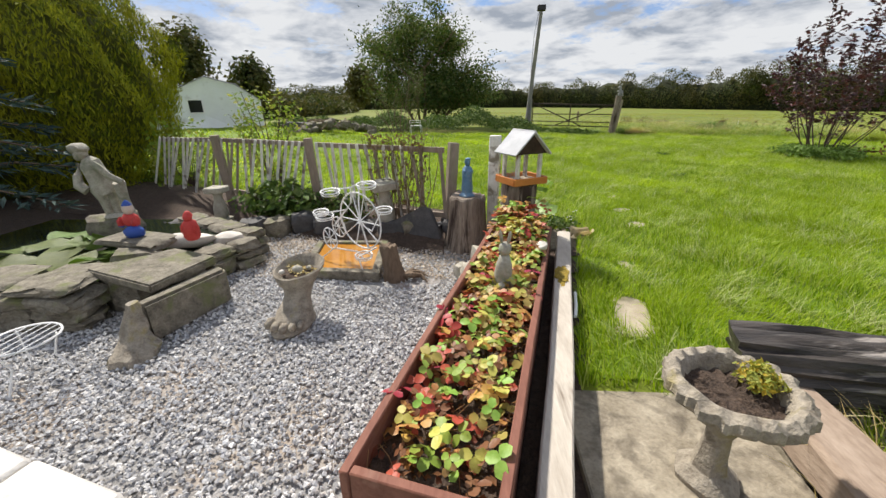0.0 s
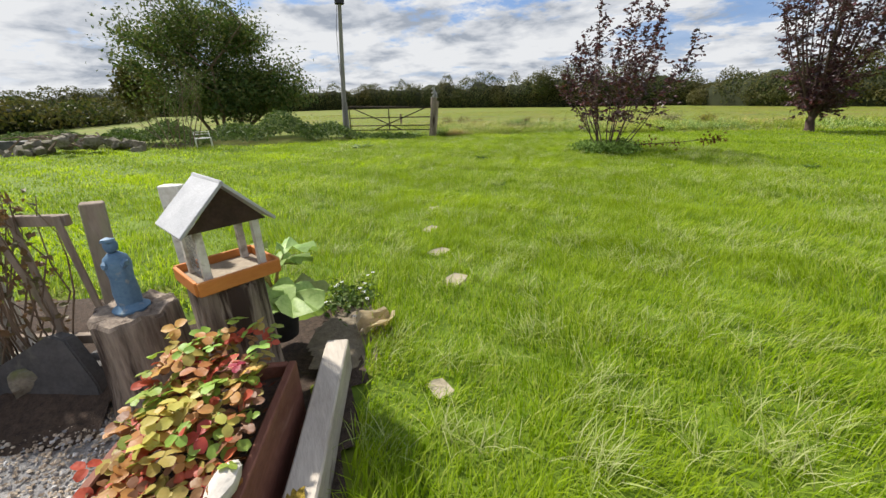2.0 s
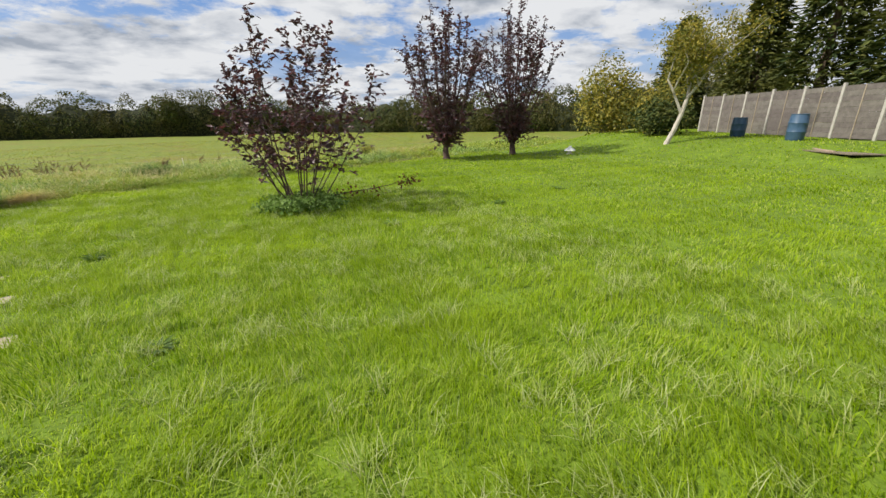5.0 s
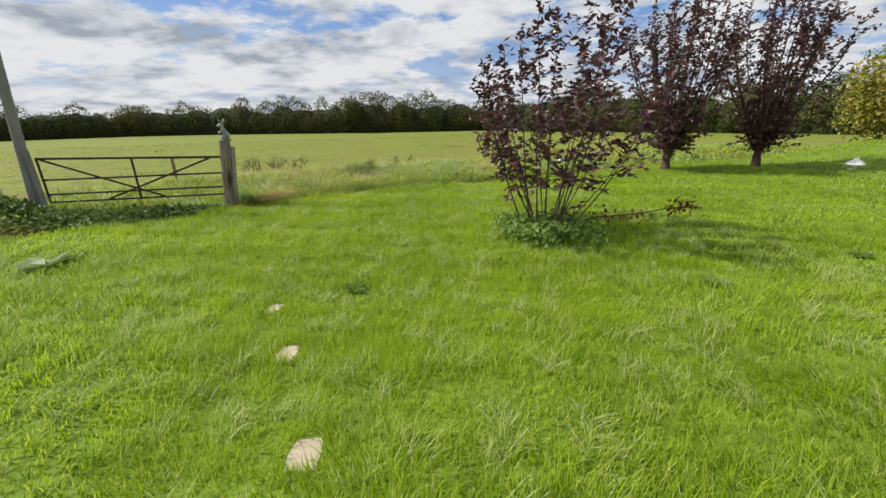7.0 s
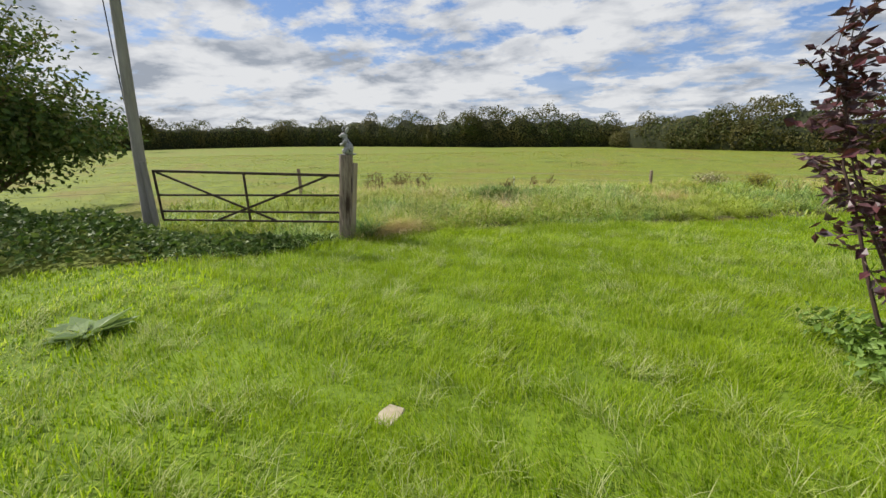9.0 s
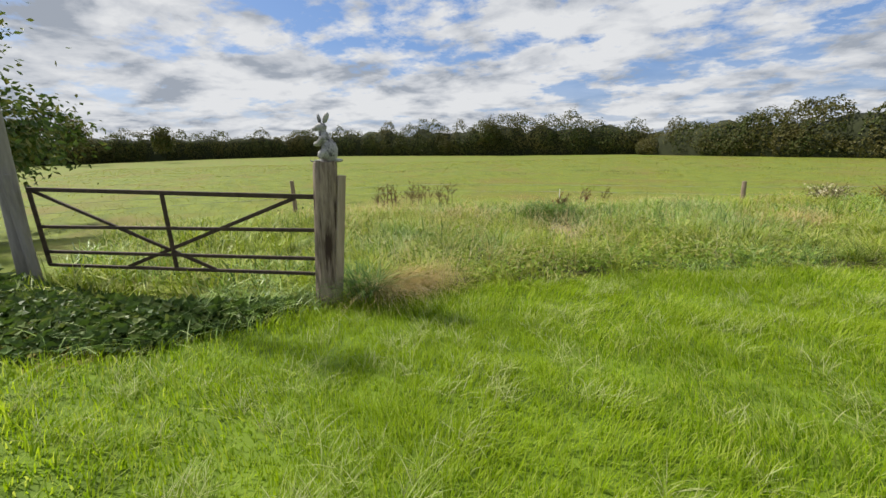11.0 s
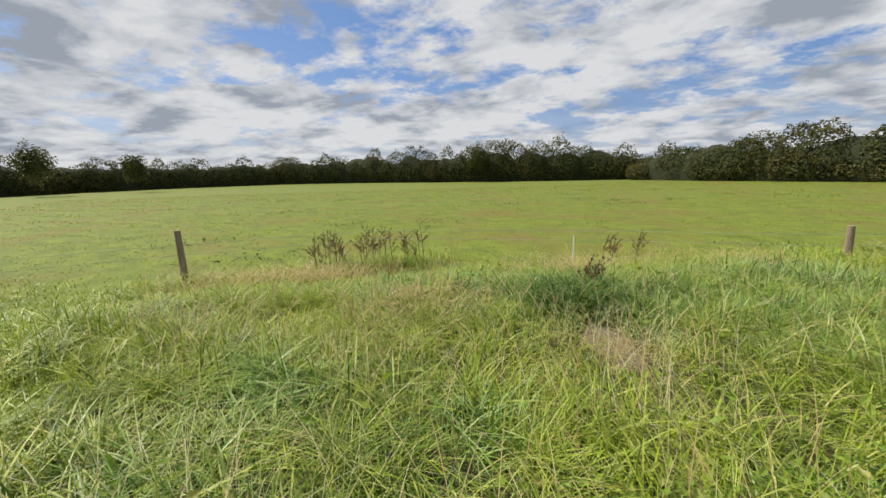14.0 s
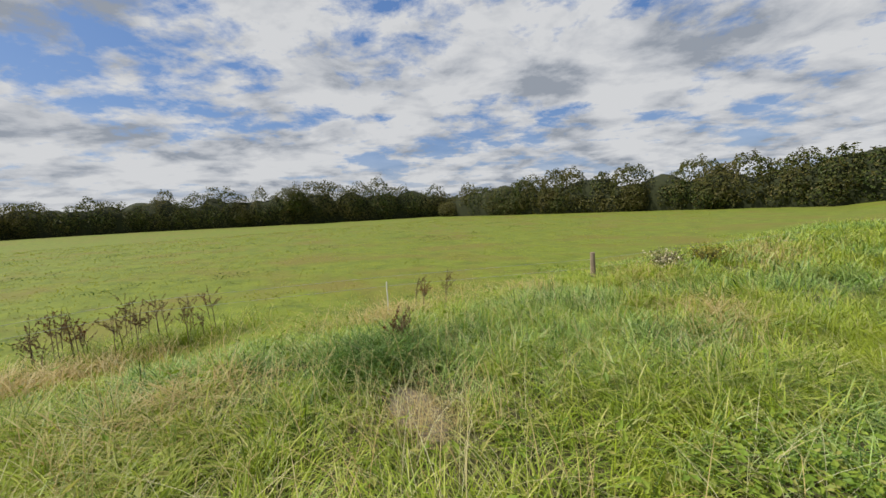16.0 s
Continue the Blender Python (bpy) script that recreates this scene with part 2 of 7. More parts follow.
M_GREYWOOD = surface("weathered_post", (0.07, 0.05, 0.038), (0.38, 0.31, 0.25), 20, 0.85, 1.0, 70, stretch=(1, 1, 0.11), c=(0.045, 0.028, 0.022), cscale=11, cut=(0.52, 0.60))
M_BOARD = surface("grey_board", (0.24, 0.19, 0.14), (0.40, 0.34, 0.26), 14, 0.85, 0.4, 70, stretch=(1, 1, 0.10))
M_PLANK = surface("pale_plank", (0.36, 0.31, 0.26), (0.58, 0.53, 0.46), 9, 0.85, 0.5, 60, stretch=(1, 0.2, 1), c=(0.16, 0.12, 0.09), cscale=9, cut=(0.62, 0.75))
M_FENCEWOOD = surface("fence_wood", (0.17, 0.13, 0.10), (0.34, 0.28, 0.23), 10, 0.9, 0.5, 60, stretch=(1, 1, 0.2), c=(0.22, 0.24, 0.12), cscale=4, cut=(0.6, 0.8))
M_PICKET = surface("flaking_white_paint", (0.50, 0.47, 0.42), (0.76, 0.74, 0.70), 14, 0.8, 0.4, 80, c=(0.22, 0.18, 0.14), cscale=8, cut=(0.54, 0.66), vary="object", spread=0.2)
M_TROUGH = surface("stained_red_wood", (0.13, 0.045, 0.03), (0.26, 0.11, 0.075), 7, 0.75, 0.4, 60, stretch=(1, 0.25, 1), c=(0.34, 0.20, 0.15), cscale=5, cut=(0.6, 0.75))
M_SOIL = surface("dark_soil", (0.03, 0.022, 0.018), (0.11, 0.075, 0.055), 30, 0.95, 1.0, 120)
M_DEADLEAF = surface("dried_leaf", (0.50, 0.40, 0.24), (0.72, 0.62, 0.44), 18, 0.8, 0.4, 90, stretch=(0.3, 1, 1), leafy=0.2)
M_BARE = surface("bare_earth", (0.10, 0.08, 0.055), (0.25, 0.21, 0.15), 20, 0.95, 0.8, 90)
M_GRAVEL = blades("gravel_stone", [(0.30, 0.30, 0.31), (0.44, 0.44, 0.46), (0.56, 0.56, 0.57), (0.40, 0.37, 0.34), (0.66, 0.65, 0.65)], None, 1, 0.0, 0.8)
M_GRAVELBED = surface("gravel_bed", (0.16, 0.155, 0.15), (0.42, 0.41, 0.41), 35, 0.95, 1.0, 110, c=(0.46, 0.36, 0.27), cscale=1.1, cut=(0.54, 0.72))
M_BUFF = blades("buff_gravel", [(0.42, 0.34, 0.26), (0.55, 0.46, 0.36), (0.62, 0.55, 0.46), (0.34, 0.27, 0.20)], None, 1, 0.0, 0.85)
M_STONE = surface("garden_stone", (0.075, 0.065, 0.05), (0.29, 0.26, 0.205), 14, 0.9, 1.0, 70, c=(0.15, 0.16, 0.07), cscale=5, cut=(0.54, 0.68))
M_STATUE = surface("cast_stone", (0.25, 0.23, 0.19), (0.50, 0.47, 0.40), 12, 0.9, 0.6, 70, c=(0.20, 0.21, 0.15), cscale=6, cut=(0.52, 0.70))
M_PALESTONE = surface("pale_stone", (0.50, 0.46, 0.41), (0.68, 0.64, 0.58), 8, 0.85, 0.4, 70)
M_SLATE = surface("dark_slate", (0.045, 0.043, 0.045), (0.11, 0.105, 0.105), 8, 0.75, 0.6, 60, c=(0.16, 0.16, 0.13), cscale=5, cut=(0.62, 0.75))
M_PAVING = surface("worn_paving", (0.17, 0.14, 0.10), (0.40, 0.35, 0.27), 7, 0.9, 0.7, 60, c=(0.12, 0.10, 0.075), cscale=5, cut=(0.52, 0.66))
M_BATH = surface("lichened_stone", (0.15, 0.125, 0.095), (0.40, 0.355, 0.29), 16, 0.9, 0.9, 80, c=(0.26, 0.22, 0.10), cscale=8, cut=(0.56, 0.70))
M_STEP = surface("stepping_stone", (0.30, 0.25, 0.18), (0.46, 0.40, 0.31), 8, 0.9, 0.5, 70)
M_KERB = surface("whitewashed_stone", (0.52, 0.49, 0.45), (0.70, 0.68, 0.65), 7, 0.85, 0.4, 70, c=(0.42, 0.38, 0.33), cscale=4, cut=(0.6, 0.74))
M_RUST = surface("rust_water", (0.34, 0.14, 0.02), (0.46, 0.22, 0.04), 4, 0.08, 0.02, 30, c=(0.40, 0.24, 0.08), cscale=3, cut=(0.5, 0.7))
M_WATER = surface("pond_water", (0.010, 0.014, 0.010), (0.02, 0.026, 0.018), 4, 0.06, 0.02, 30)
M_WHITE = surface("white_metal_paint", (0.72, 0.72, 0.72), (0.82, 0.82, 0.82), 20, 0.45, 0.1, 90)
M_RENDER = surface("white_render", (0.78, 0.80, 0.82), (0.88, 0.90, 0.92), 1.5, 0.9, 0.3, 40, c=(0.50, 0.50, 0.48), cscale=1.0, cut=(0.58, 0.75))
M_DARKGLASS = surface("dark_glass", (0.012, 0.014, 0.016), (0.02, 0.022, 0.025), 3, 0.1, 0.0)
M_ROOFSHEET = surface("grey_roof_sheet", (0.26, 0.27, 0.28), (0.40, 0.41, 0.43), 4, 0.6, 0.2, 50)
M_FELT = surface("grey_roof_felt", (0.36, 0.37, 0.40), (0.50, 0.51, 0.54), 9, 0.7, 0.3, 90)
M_DARKWOOD = surface("dark_gable_wood", (0.07, 0.045, 0.035), (0.14, 0.09, 0.07), 12, 0.8, 0.4, 60)
M_ORANGE = surface("orange_stain", (0.46, 0.15, 0.035), (0.60, 0.24, 0.06), 10, 0.6, 0.3, 60, stretch=(0.3, 0.3, 1))
M_BLUE = surface("faded_blue_paint", (0.07, 0.15, 0.26), (0.16, 0.28, 0.42), 9, 0.6, 0.3, 60, c=(0.32, 0.34, 0.33), cscale=14, cut=(0.62, 0.74))
M_GATE = surface("rusty_dark_steel", (0.035, 0.028, 0.022), (0.10, 0.07, 0.05), 12, 0.7, 0.4, 70, metal=0.3)
M_POLE = surface("grey_pole", (0.17, 0.16, 0.15), (0.30, 0.285, 0.265), 10, 0.85, 0.4, 50, stretch=(1, 1, 0.15))
M_BLACKLOG = surface("charred_log", (0.012, 0.011, 0.011), (0.085, 0.072, 0.065), 16, 0.5, 1.0, 60, stretch=(0.14, 1, 1), c=(0.30, 0.27, 0.25), cscale=12, cut=(0.56, 0.64))
M_BEAM = surface("weathered_beam", (0.20, 0.14, 0.10), (0.42, 0.33, 0.26), 9, 0.85, 0.5, 60, stretch=(1, 0.3, 1))
M_RABBIT = surface("painted_grey_resin", (0.16, 0.16, 0.165), (0.46, 0.455, 0.46), 9, 0.6, 0.5, 60, c=(0.05, 0.05, 0.055), cscale=13, cut=(0.53, 0.60))
M_RED = surface("red_paint", (0.40, 0.03, 0.03), (0.55, 0.06, 0.05), 10, 0.55, 0.2, 60)
M_GNOMEBLUE = surface("blue_paint", (0.02, 0.06, 0.28), (0.04, 0.10, 0.40), 10, 0.5, 0.2, 60)
M_SKIN = surface("pale_paint", (0.52, 0.42, 0.36), (0.62, 0.52, 0.46), 10, 0.6, 0.2, 60)
M_BARREL = surface("blue_plastic", (0.03, 0.07, 0.13), (0.06, 0.11, 0.18), 5, 0.45, 0.15, 50)
M_PANEL = surface("grey_fence_panel", (0.10, 0.088, 0.080), (0.19, 0.17, 0.155), 5, 0.9, 0.4, 40, vary="object", spread=0.15)
M_CONCRETE = surface("concrete_post", (0.32, 0.30, 0.27), (0.46, 0.44, 0.40), 7, 0.9, 0.4, 60)
M_MOSS = surface("moss", (0.20, 0.14, 0.02), (0.36, 0.26, 0.04), 25, 0.95, 1.0, 120)
M_BLACK = surface("black_plastic", (0.012, 0.012, 0.013), (0.03, 0.03, 0.032), 14, 0.6, 0.3, 70)

# ---- helpers of shape ----
RNG = np.random.default_rng(7)


def np_mesh(name, verts, faces, mats, smooth=False):
    """A mesh from arrays: verts (n, 3), faces (m, k)."""
    verts, faces = np.asarray(verts, dtype=np.float32), np.asarray(faces, dtype=np.int32)
    m, k = faces.shape
    me = bpy.data.meshes.new(name)
    me.vertices.add(len(verts))
    me.vertices.foreach_set("co", verts.ravel())
    me.loops.add(m * k)
    me.loops.foreach_set("vertex_index", faces.ravel())
    me.polygons.add(m)
    me.polygons.foreach_set("loop_start", np.arange(0, m * k, k, dtype=np.int32))
    me.polygons.foreach_set("use_smooth", np.full(m, smooth))
    me.update(calc_edges=True)
    me.materials.append(mats)
    return me


def part(name, bm, material, parent, label="", smooth=True):
    me = bpy.data.meshes.new(name)
    bmesh.ops.recalc_face_normals(bm, faces=bm.faces)
    bm.to_mesh(me)
    bm.free()
    if smooth:
        me.shade_smooth()
        me.set_sharp_from_angle(angle=radians(38))
    me.materials.append(material)
    ob = new(name, me)
    ob.parent = parent
    if label:
        tagged(ob, label)
    return ob


def thing(name, place, label, category, group="", turn=0.0):
    ob = new(name)
    ob.matrix_basis = pose(*place, 0, 0, turn)
    ob.empty_display_size = 0.1
    return tagged(ob, label, category, group)


def solo(name, bm, material, place, label, category, group="", turn=0.0, kind="", smooth=True):
    ob = part(name, bm, material, None, "", smooth)
    ob.matrix_basis = pose(*place, 0, 0, turn)
    return tagged(ob, label, category, group, kind)


def box(bm, lo, hi, bevel=0.0, m=None):
    r = bmesh.ops.create_cube(bm, size=1)["verts"]
    for v in r:
        v.co = Vector([(l + h) / 2 + c * (h - l) for l, h, c in zip(lo, hi, v.co)])
    if bevel:
        es = list({e for v in r for e in v.link_edges})
        out = bmesh.ops.bevel(bm, geom=es, offset=bevel, segments=1, affect="EDGES")
        r = list({v for f in out["faces"] for v in f.verts} | {v for v in r if v.is_valid})
        seen = set(r)
        for v in list(r):
            for e in v.link_edges:
                for w in e.verts:
                    if w not in seen:
                        seen.add(w)
                        r.append(w)
    if m is not None:
        bmesh.ops.transform(bm, matrix=m, verts=[v for v in r if v.is_valid])
    return r


def bar(bm, a, b, w, h, bevel=0.004, up=(0, 0, 1)):
    """A bevelled bar from a to b, w across and h along up."""
    a, b = Vector(a), Vector(b)
    z = (b - a).normalized()
    y = Vector(up)
    if abs(z.dot(y)) > 0.95:
        y = Vector((0, 1, 0))
    x = y.cross(z).normalized()
    y = z.cross(x)
    m = Matrix((x, y, z)).transposed().to_4x4()
    m.translation = a
    box(bm, (-w / 2, -h / 2, 0), (w / 2, h / 2, (b - a).length), bevel, m)


def tube(bm, pts, radii, sides=6, cap=True):
    pts = [Vector(p) for p in pts]
    rings = []
    for i, p in enumerate(pts):
        d = (pts[min(i + 1, len(pts) - 1)] - pts[max(i - 1, 0)]).normalized()
        ref = Vector((0, 0, 1)) if abs(d.z) < 0.9 else Vector((1, 0, 0))
        x = d.cross(ref).normalized()
        y = d.cross(x)
        r = radii[i] if isinstance(radii, (list, tuple)) else radii
        rings.append([bm.verts.new(p + (x * math.cos(2 * math.pi * k / sides) + y * math.sin(2 * math.pi * k / sides)) * r) for k in range(sides)])
    for a, b in zip(rings, rings[1:]):
        for k in range(sides):
            bm.faces.new((a[k], a[(k + 1) % sides], b[(k + 1) % sides], b[k]))
    if cap:
        bm.faces.new(rings[0])
        bm.faces.new(rings[-1])


def ring(bm, centre, radius, thick, normal=(0, 0, 1), squash=1.0, n=28, sides=5):
    q = Vector((0, 0, 1)).rotation_difference(Vector(normal))
    loops = []
    for i in range(n):
        a = 2 * math.pi * i / n
        c = Vector((math.cos(a), math.sin(a) * squash, 0))
        loops.append([bm.verts.new(Vector(centre) + q @ (c * radius + (c * math.cos(b) + Vector((0, 0, 1)) * math.sin(b)) * thick)) for b in [2 * math.pi * k / sides for k in range(sides)]])
    for i in range(n):
        a, b = loops[i], loops[(i + 1) % n]
        for k in range(sides):
            bm.faces.new((a[k], a[(k + 1) % sides], b[(k + 1) % sides], b[k]))


def lathe(bm, profile, n=24, wobble=0.0, seed=0.0, centre=(0, 0, 0), flute=0, depth=0.0):
    """A turned body from (radius, height) rows, a little uneven."""
    c = Vector(centre)
    rings = []
    for r, z in profile:
        row = []
        for k in range(n):
            a = 2 * math.pi * k / n
            d = Vector((math.cos(a), math.sin(a), 0))
            w = 1 + wobble * noise.noise(Vector((d.x * 1.7 + seed, d.y * 1.7, z * 4)))
            if flute:
                w *= 1 - depth * abs(math.sin(flute * a / 2))
            row.append(bm.verts.new(c + d * max(r * w, 0.0005) + Vector((0, 0, z))))
        rings.append(row)
    for a, b in zip(rings, rings[1:]):
        for k in range(n):
            bm.faces.new((a[k], a[(k + 1) % n], b[(k + 1) % n], b[k]))
    bm.faces.new(rings[0])
    bm.faces.new(rings[-1])


def blob(bm, centre, radii, rough=0.0, seed=0.0, rot=(0, 0, 0), sub=2, freq=2.5, flat=None):
    vs = bmesh.ops.create_icosphere(bm, subdivisions=sub, radius=1)["verts"]
    e = Euler([radians(a) for a in rot]).to_matrix()
    for v in vs:
        s = 1 + rough * noise.noise(v.co * freq + Vector((seed, seed * 0.7, 0))) + 0.4 * rough * noise.noise(v.co * freq * 3 + Vector((0, seed, 0)))
        p = Vector((v.co.x * radii[0], v.co.y * radii[1], v.co.z * radii[2])) * s
        if flat is not None:
            p.z = max(p.z, flat)
        v.co = e @ p + Vector(centre)
    return vs


def rock_bm(size, seed, sub=2):
    """A block of stone with broken faces."""
    bm = bmesh.new()
    vs = bmesh.ops.create_cube(bm, size=2)["verts"]
    bmesh.ops.subdivide_edges(bm, edges=bm.edges[:], cuts=4 if max(size) > 0.22 else 2, use_grid_fill=True)
    for v in bm.verts:
        p = v.co.copy()
        l = p.length
        p = p * (0.72 + 0.28 * 1.0 / l) if l > 1 else p
        n = noise.noise_vector(p * 1.3 + Vector((seed * 3.1, seed, 1.7)))
        n2 = noise.noise_vector(p * 4 + Vector((seed, 2.2, seed)))
        p = p * (1 - 0.10 * (l - 1)) + n * 0.30 + n2 * 0.10
        v.co = Vector((p.x * size[0] / 2, p.y * size[1] / 2, p.z * size[2] / 2))
    return bm


def pebble_bm(size, seed):
    bm = bmesh.new()
    blob(bm, (0, 0, 0), (size[0] / 2, size[1] / 2, size[2] / 2), 0.18, seed, freq=1.4)
    return bm


def slab_bm(outline, z0, z1, bevel=0.01, seed=0.0, wob=0.0):
    """An irregular flat slab from a short outline."""
    bm = bmesh.new()
    top = bm.faces.new([bm.verts.new((x, y, z1 + wob * noise.noise(Vector((x * 5, y * 5, seed))))) for x, y in outline])
    r = bmesh.ops.extrude_face_region(bm, geom=[top])
    for v in r["geom"]:
        if isinstance(v, bmesh.types.BMVert):
            v.co.z = z0
    if bevel:
        bmesh.ops.bevel(bm, geom=bm.edges[:], offset=bevel, segments=2, affect="EDGES")
    return bm


def unit(v):
    return v / np.maximum(np.linalg.norm(v, axis=1, keepdims=True), 1e-9)


def leaf_mesh(name, pts, normals, length, width, mat, tips=None, fold=0.25):
    """Many leaves as one mesh: each a folded kite of four triangles, base at the point."""
    n = len(pts)
    nz = unit(np.asarray(normals, float))
    t = RNG.normal(size=(n, 3)) if tips is None else np.asarray(tips, float)
    t = unit(t - (t * nz).sum(1, keepdims=True) * nz + 1e-6)
    s = np.cross(nz, t)
    L, W = np.broadcast_to(length, n)[:, None], np.broadcast_to(width, n)[:, None]
    p = np.asarray(pts, float)
    mid = p + t * L * 0.45 - nz * W * fold
    a, b, tip = p + t * L * 0.42 + s * W / 2, p + t * L * 0.42 - s * W / 2, p + t * L - nz * L * 0.12
    V = np.stack([p, a, tip, b, mid], 1).reshape(-1, 3)
    i = np.arange(n)[:, None] * 5
    F = np.concatenate([i + np.array([[0, 4, 1]]), i + np.array([[1, 4, 2]]), i + np.array([[2, 4, 3]]), i + np.array([[3, 4, 0]])], 1).reshape(-1, 3)
    return np_mesh(name, V, F, mat)


def blade_mesh(name, xy, z, height, width, lean, mat, segs=2, az=None):
    """Grass: each blade a tapered strip that bends over towards its own side."""
    n = len(xy)
    az = RNG.uniform(0, 2 * np.pi, n) if az is None else az
    d = np.stack([np.cos(az), np.sin(az), np.zeros(n)], 1)
    ws = az + RNG.normal(np.pi / 2, 0.5, n)
    s = np.stack([np.cos(ws), np.sin(ws), np.zeros(n)], 1)
    base = np.concatenate([xy, np.asarray(z)[:, None]], 1)
    h, w, l = [np.broadcast_to(v, n)[:, None] for v in (height, width, lean)]
    rows = []
    for k in range(segs):
        u = k / segs
        c = base + np.array([0, 0, 1.0]) * h * (u - 0.42 * l * u * u) + d * h * l * u ** 1.8
        ww = w * (1 - 0.55 * u) / 2
        rows += [c - s * ww, c + s * ww]
    rows.append(base + np.array([0, 0, 1.0]) * h * (1 - 0.42 * l) + d * h * l)
    k = len(rows)
    V = np.stack(rows, 1).reshape(-1, 3)
    f = []
    for j in range(segs - 1):
        o = 2 * j
        f += [[o, o + 1, o + 3], [o, o + 3, o + 2]]
    f.append([k - 3, k - 2, k - 1])
    F = (np.arange(n)[:, None, None] * k + np.array(f)[None]).reshape(-1, 3)
    return np_mesh(name, V, F, mat)


def smooth01(a, b, x):
    t = np.clip((x - a) / (b - a), 0, 1)
    return t * t * (3 - 2 * t)


# ---- the lie of the land ----
EDGE_X = [-60, -20, -8, -2.5, 1.5, 4.6, 6.05, 9, 14.6, 20, 25, 60]
EDGE_Y = [40, 25, 19.3, 16.4, 16.1, 15.25, 15.4, 14.6, 12.0, 10.3, 7.8, -6]
U, ACROSS = Vector((0.2516, 0.968)), Vector((0.968, -0.2516))   # along and across the planter
CORNER = Vector((-0.30, -0.27))


def beyond(x, y):
    """Metres beyond the lawn's far edge."""
    return (np.asarray(y) - np.interp(x, EDGE_X, EDGE_Y)) * 0.93


def across(x, y):
    return (np.asarray(x) - CORNER.x) * ACROSS.x + (np.asarray(y) - CORNER.y) * ACROSS.y


def along(x, y):
    return (np.asarray(x) - CORNER.x) * U.x + (np.asarray(y) - CORNER.y) * U.y


def land(x, y):
    x, y = np.asarray(x, float), np.asarray(y, float)
    d = beyond(x, y)
    z = -0.05 - 0.55 * smooth01(4.0, 8.5, d) - 0.85 * np.clip((d - 8) / 80, 0, 1)
    z = z + 0.62 * smooth01(20, 27, x - 0.8 * y) * smooth01(1, -2, d)
    z = z + 0.018 * np.sin(x * 1.3 + 0.7) * np.sin(y * 1.1) + 0.012 * np.sin(x * 3.1 + y * 2.3)
    patio = smooth01(0.75, 0.45, across(x, y)) * smooth01(4.1, 3.6, y + 0.33 * x)
    paved = smooth01(1.95, 1.85, across(x, y)) * smooth01(0.52, 0.45, y) * (1 - patio)
    return z * (1 - patio) - 0.17 * patio - 0.06 * paved


def flat_noise(x, y, f, seed=0.0):
    x, y = np.asarray(x) * f, np.asarray(y) * f
    return (np.sin(x * 1.0 + 1.3 * seed) * np.sin(y * 1.2 + seed) + 0.6 * np.sin(x * 2.3 + y * 1.7 + seed) + 0.4 * np.sin(x * 4.1 - y * 3.3 + 2 * seed)) / 2


def grid_sheet(name, xs, ys, keep, lift, mat):
    X, Y = np.meshgrid(xs, ys)
    Z = land(X, Y) + lift
    nx, ny = len(xs), len(ys)
    idx = np.arange(nx * ny).reshape(ny, nx)
    F = np.stack([idx[:-1, :-1], idx[:-1, 1:], idx[1:, 1:], idx[1:, :-1]], -1).reshape(-1, 4)
    cx = (X[:-1, :-1] + X[1:, 1:]).ravel() / 2
    cy = (Y[:-1, :-1] + Y[1:, 1:]).ravel() / 2
    if keep is not None:
        F = F[keep(cx, cy)]
    used, inv = np.unique(F, return_inverse=True)
    V = np.stack([X.ravel(), Y.ravel(), Z.ravel()], 1)[used]
    return np_mesh(name, V, inv.reshape(F.shape), mat, True)


def on_lawn(x, y):
    x, y = np.asarray(x), np.asarray(y)
    patio = (across(x, y) < 0.76) & (y + 0.33 * x < 3.75)
    paved = (across(x, y) < 1.9) & (y < 0.50 + 0.03 * np.sin(9 * x))
    return (beyond(x, y) < 0) & ~patio & ~paved & (y > -9) & (x > -22) & (x < 40)


g = np.sinh(np.linspace(-6.6, 6.6, 420)) * 3.4
tagged(new("ground", grid_sheet("ground", g + 6, g + 10, None, 0.0, M_FIELD)), "sunlit green pasture running out to the hedges", "ground", kind="structure")
tagged(new("lawn", grid_sheet("lawn", np.arange(-22, 40, 0.3), np.arange(-9, 26, 0.3), on_lawn, 0.006, M_LAWN)), "bright green mown lawn with longer tufts", "lawn", kind="structure")
tagged(new("earth_patch", grid_sheet("earth_patch", np.arange(-9.0, 1.5, 0.1), np.arange(-1.5, 6.3, 0.1), lambda x, y: ~on_lawn(x, y) & (across(x, y) < 0.8), 0.012, M_SOIL)), "dark earth round the stumps and bird table", "soil", kind="structure")

# ---- patio: gravel, kerb, paving ----
GZ = -0.10


def in_gravel(x, y):
    x, y = np.asarray(x), np.asarray(y)
    return (across(x, y) < -0.02) & (y > 0.0 - 0.25 * (x + 1.9)) & (y < 2.75 + 0.25 * np.sin(2 * x) - 0.12 * x) & (x > -3.6)


bm = slab_bm([(-4.2, 0.0), (-0.36, -0.9), (0.50, 2.9), (-0.2, 3.3), (-4.2, 3.6)], -0.16, GZ - 0.012, 0)
solo("gravel_bed", bm, M_GRAVELBED, (0, 0, 0), "pale grey gravel bed of the patio", "gravel bed", kind="structure", smooth=False)


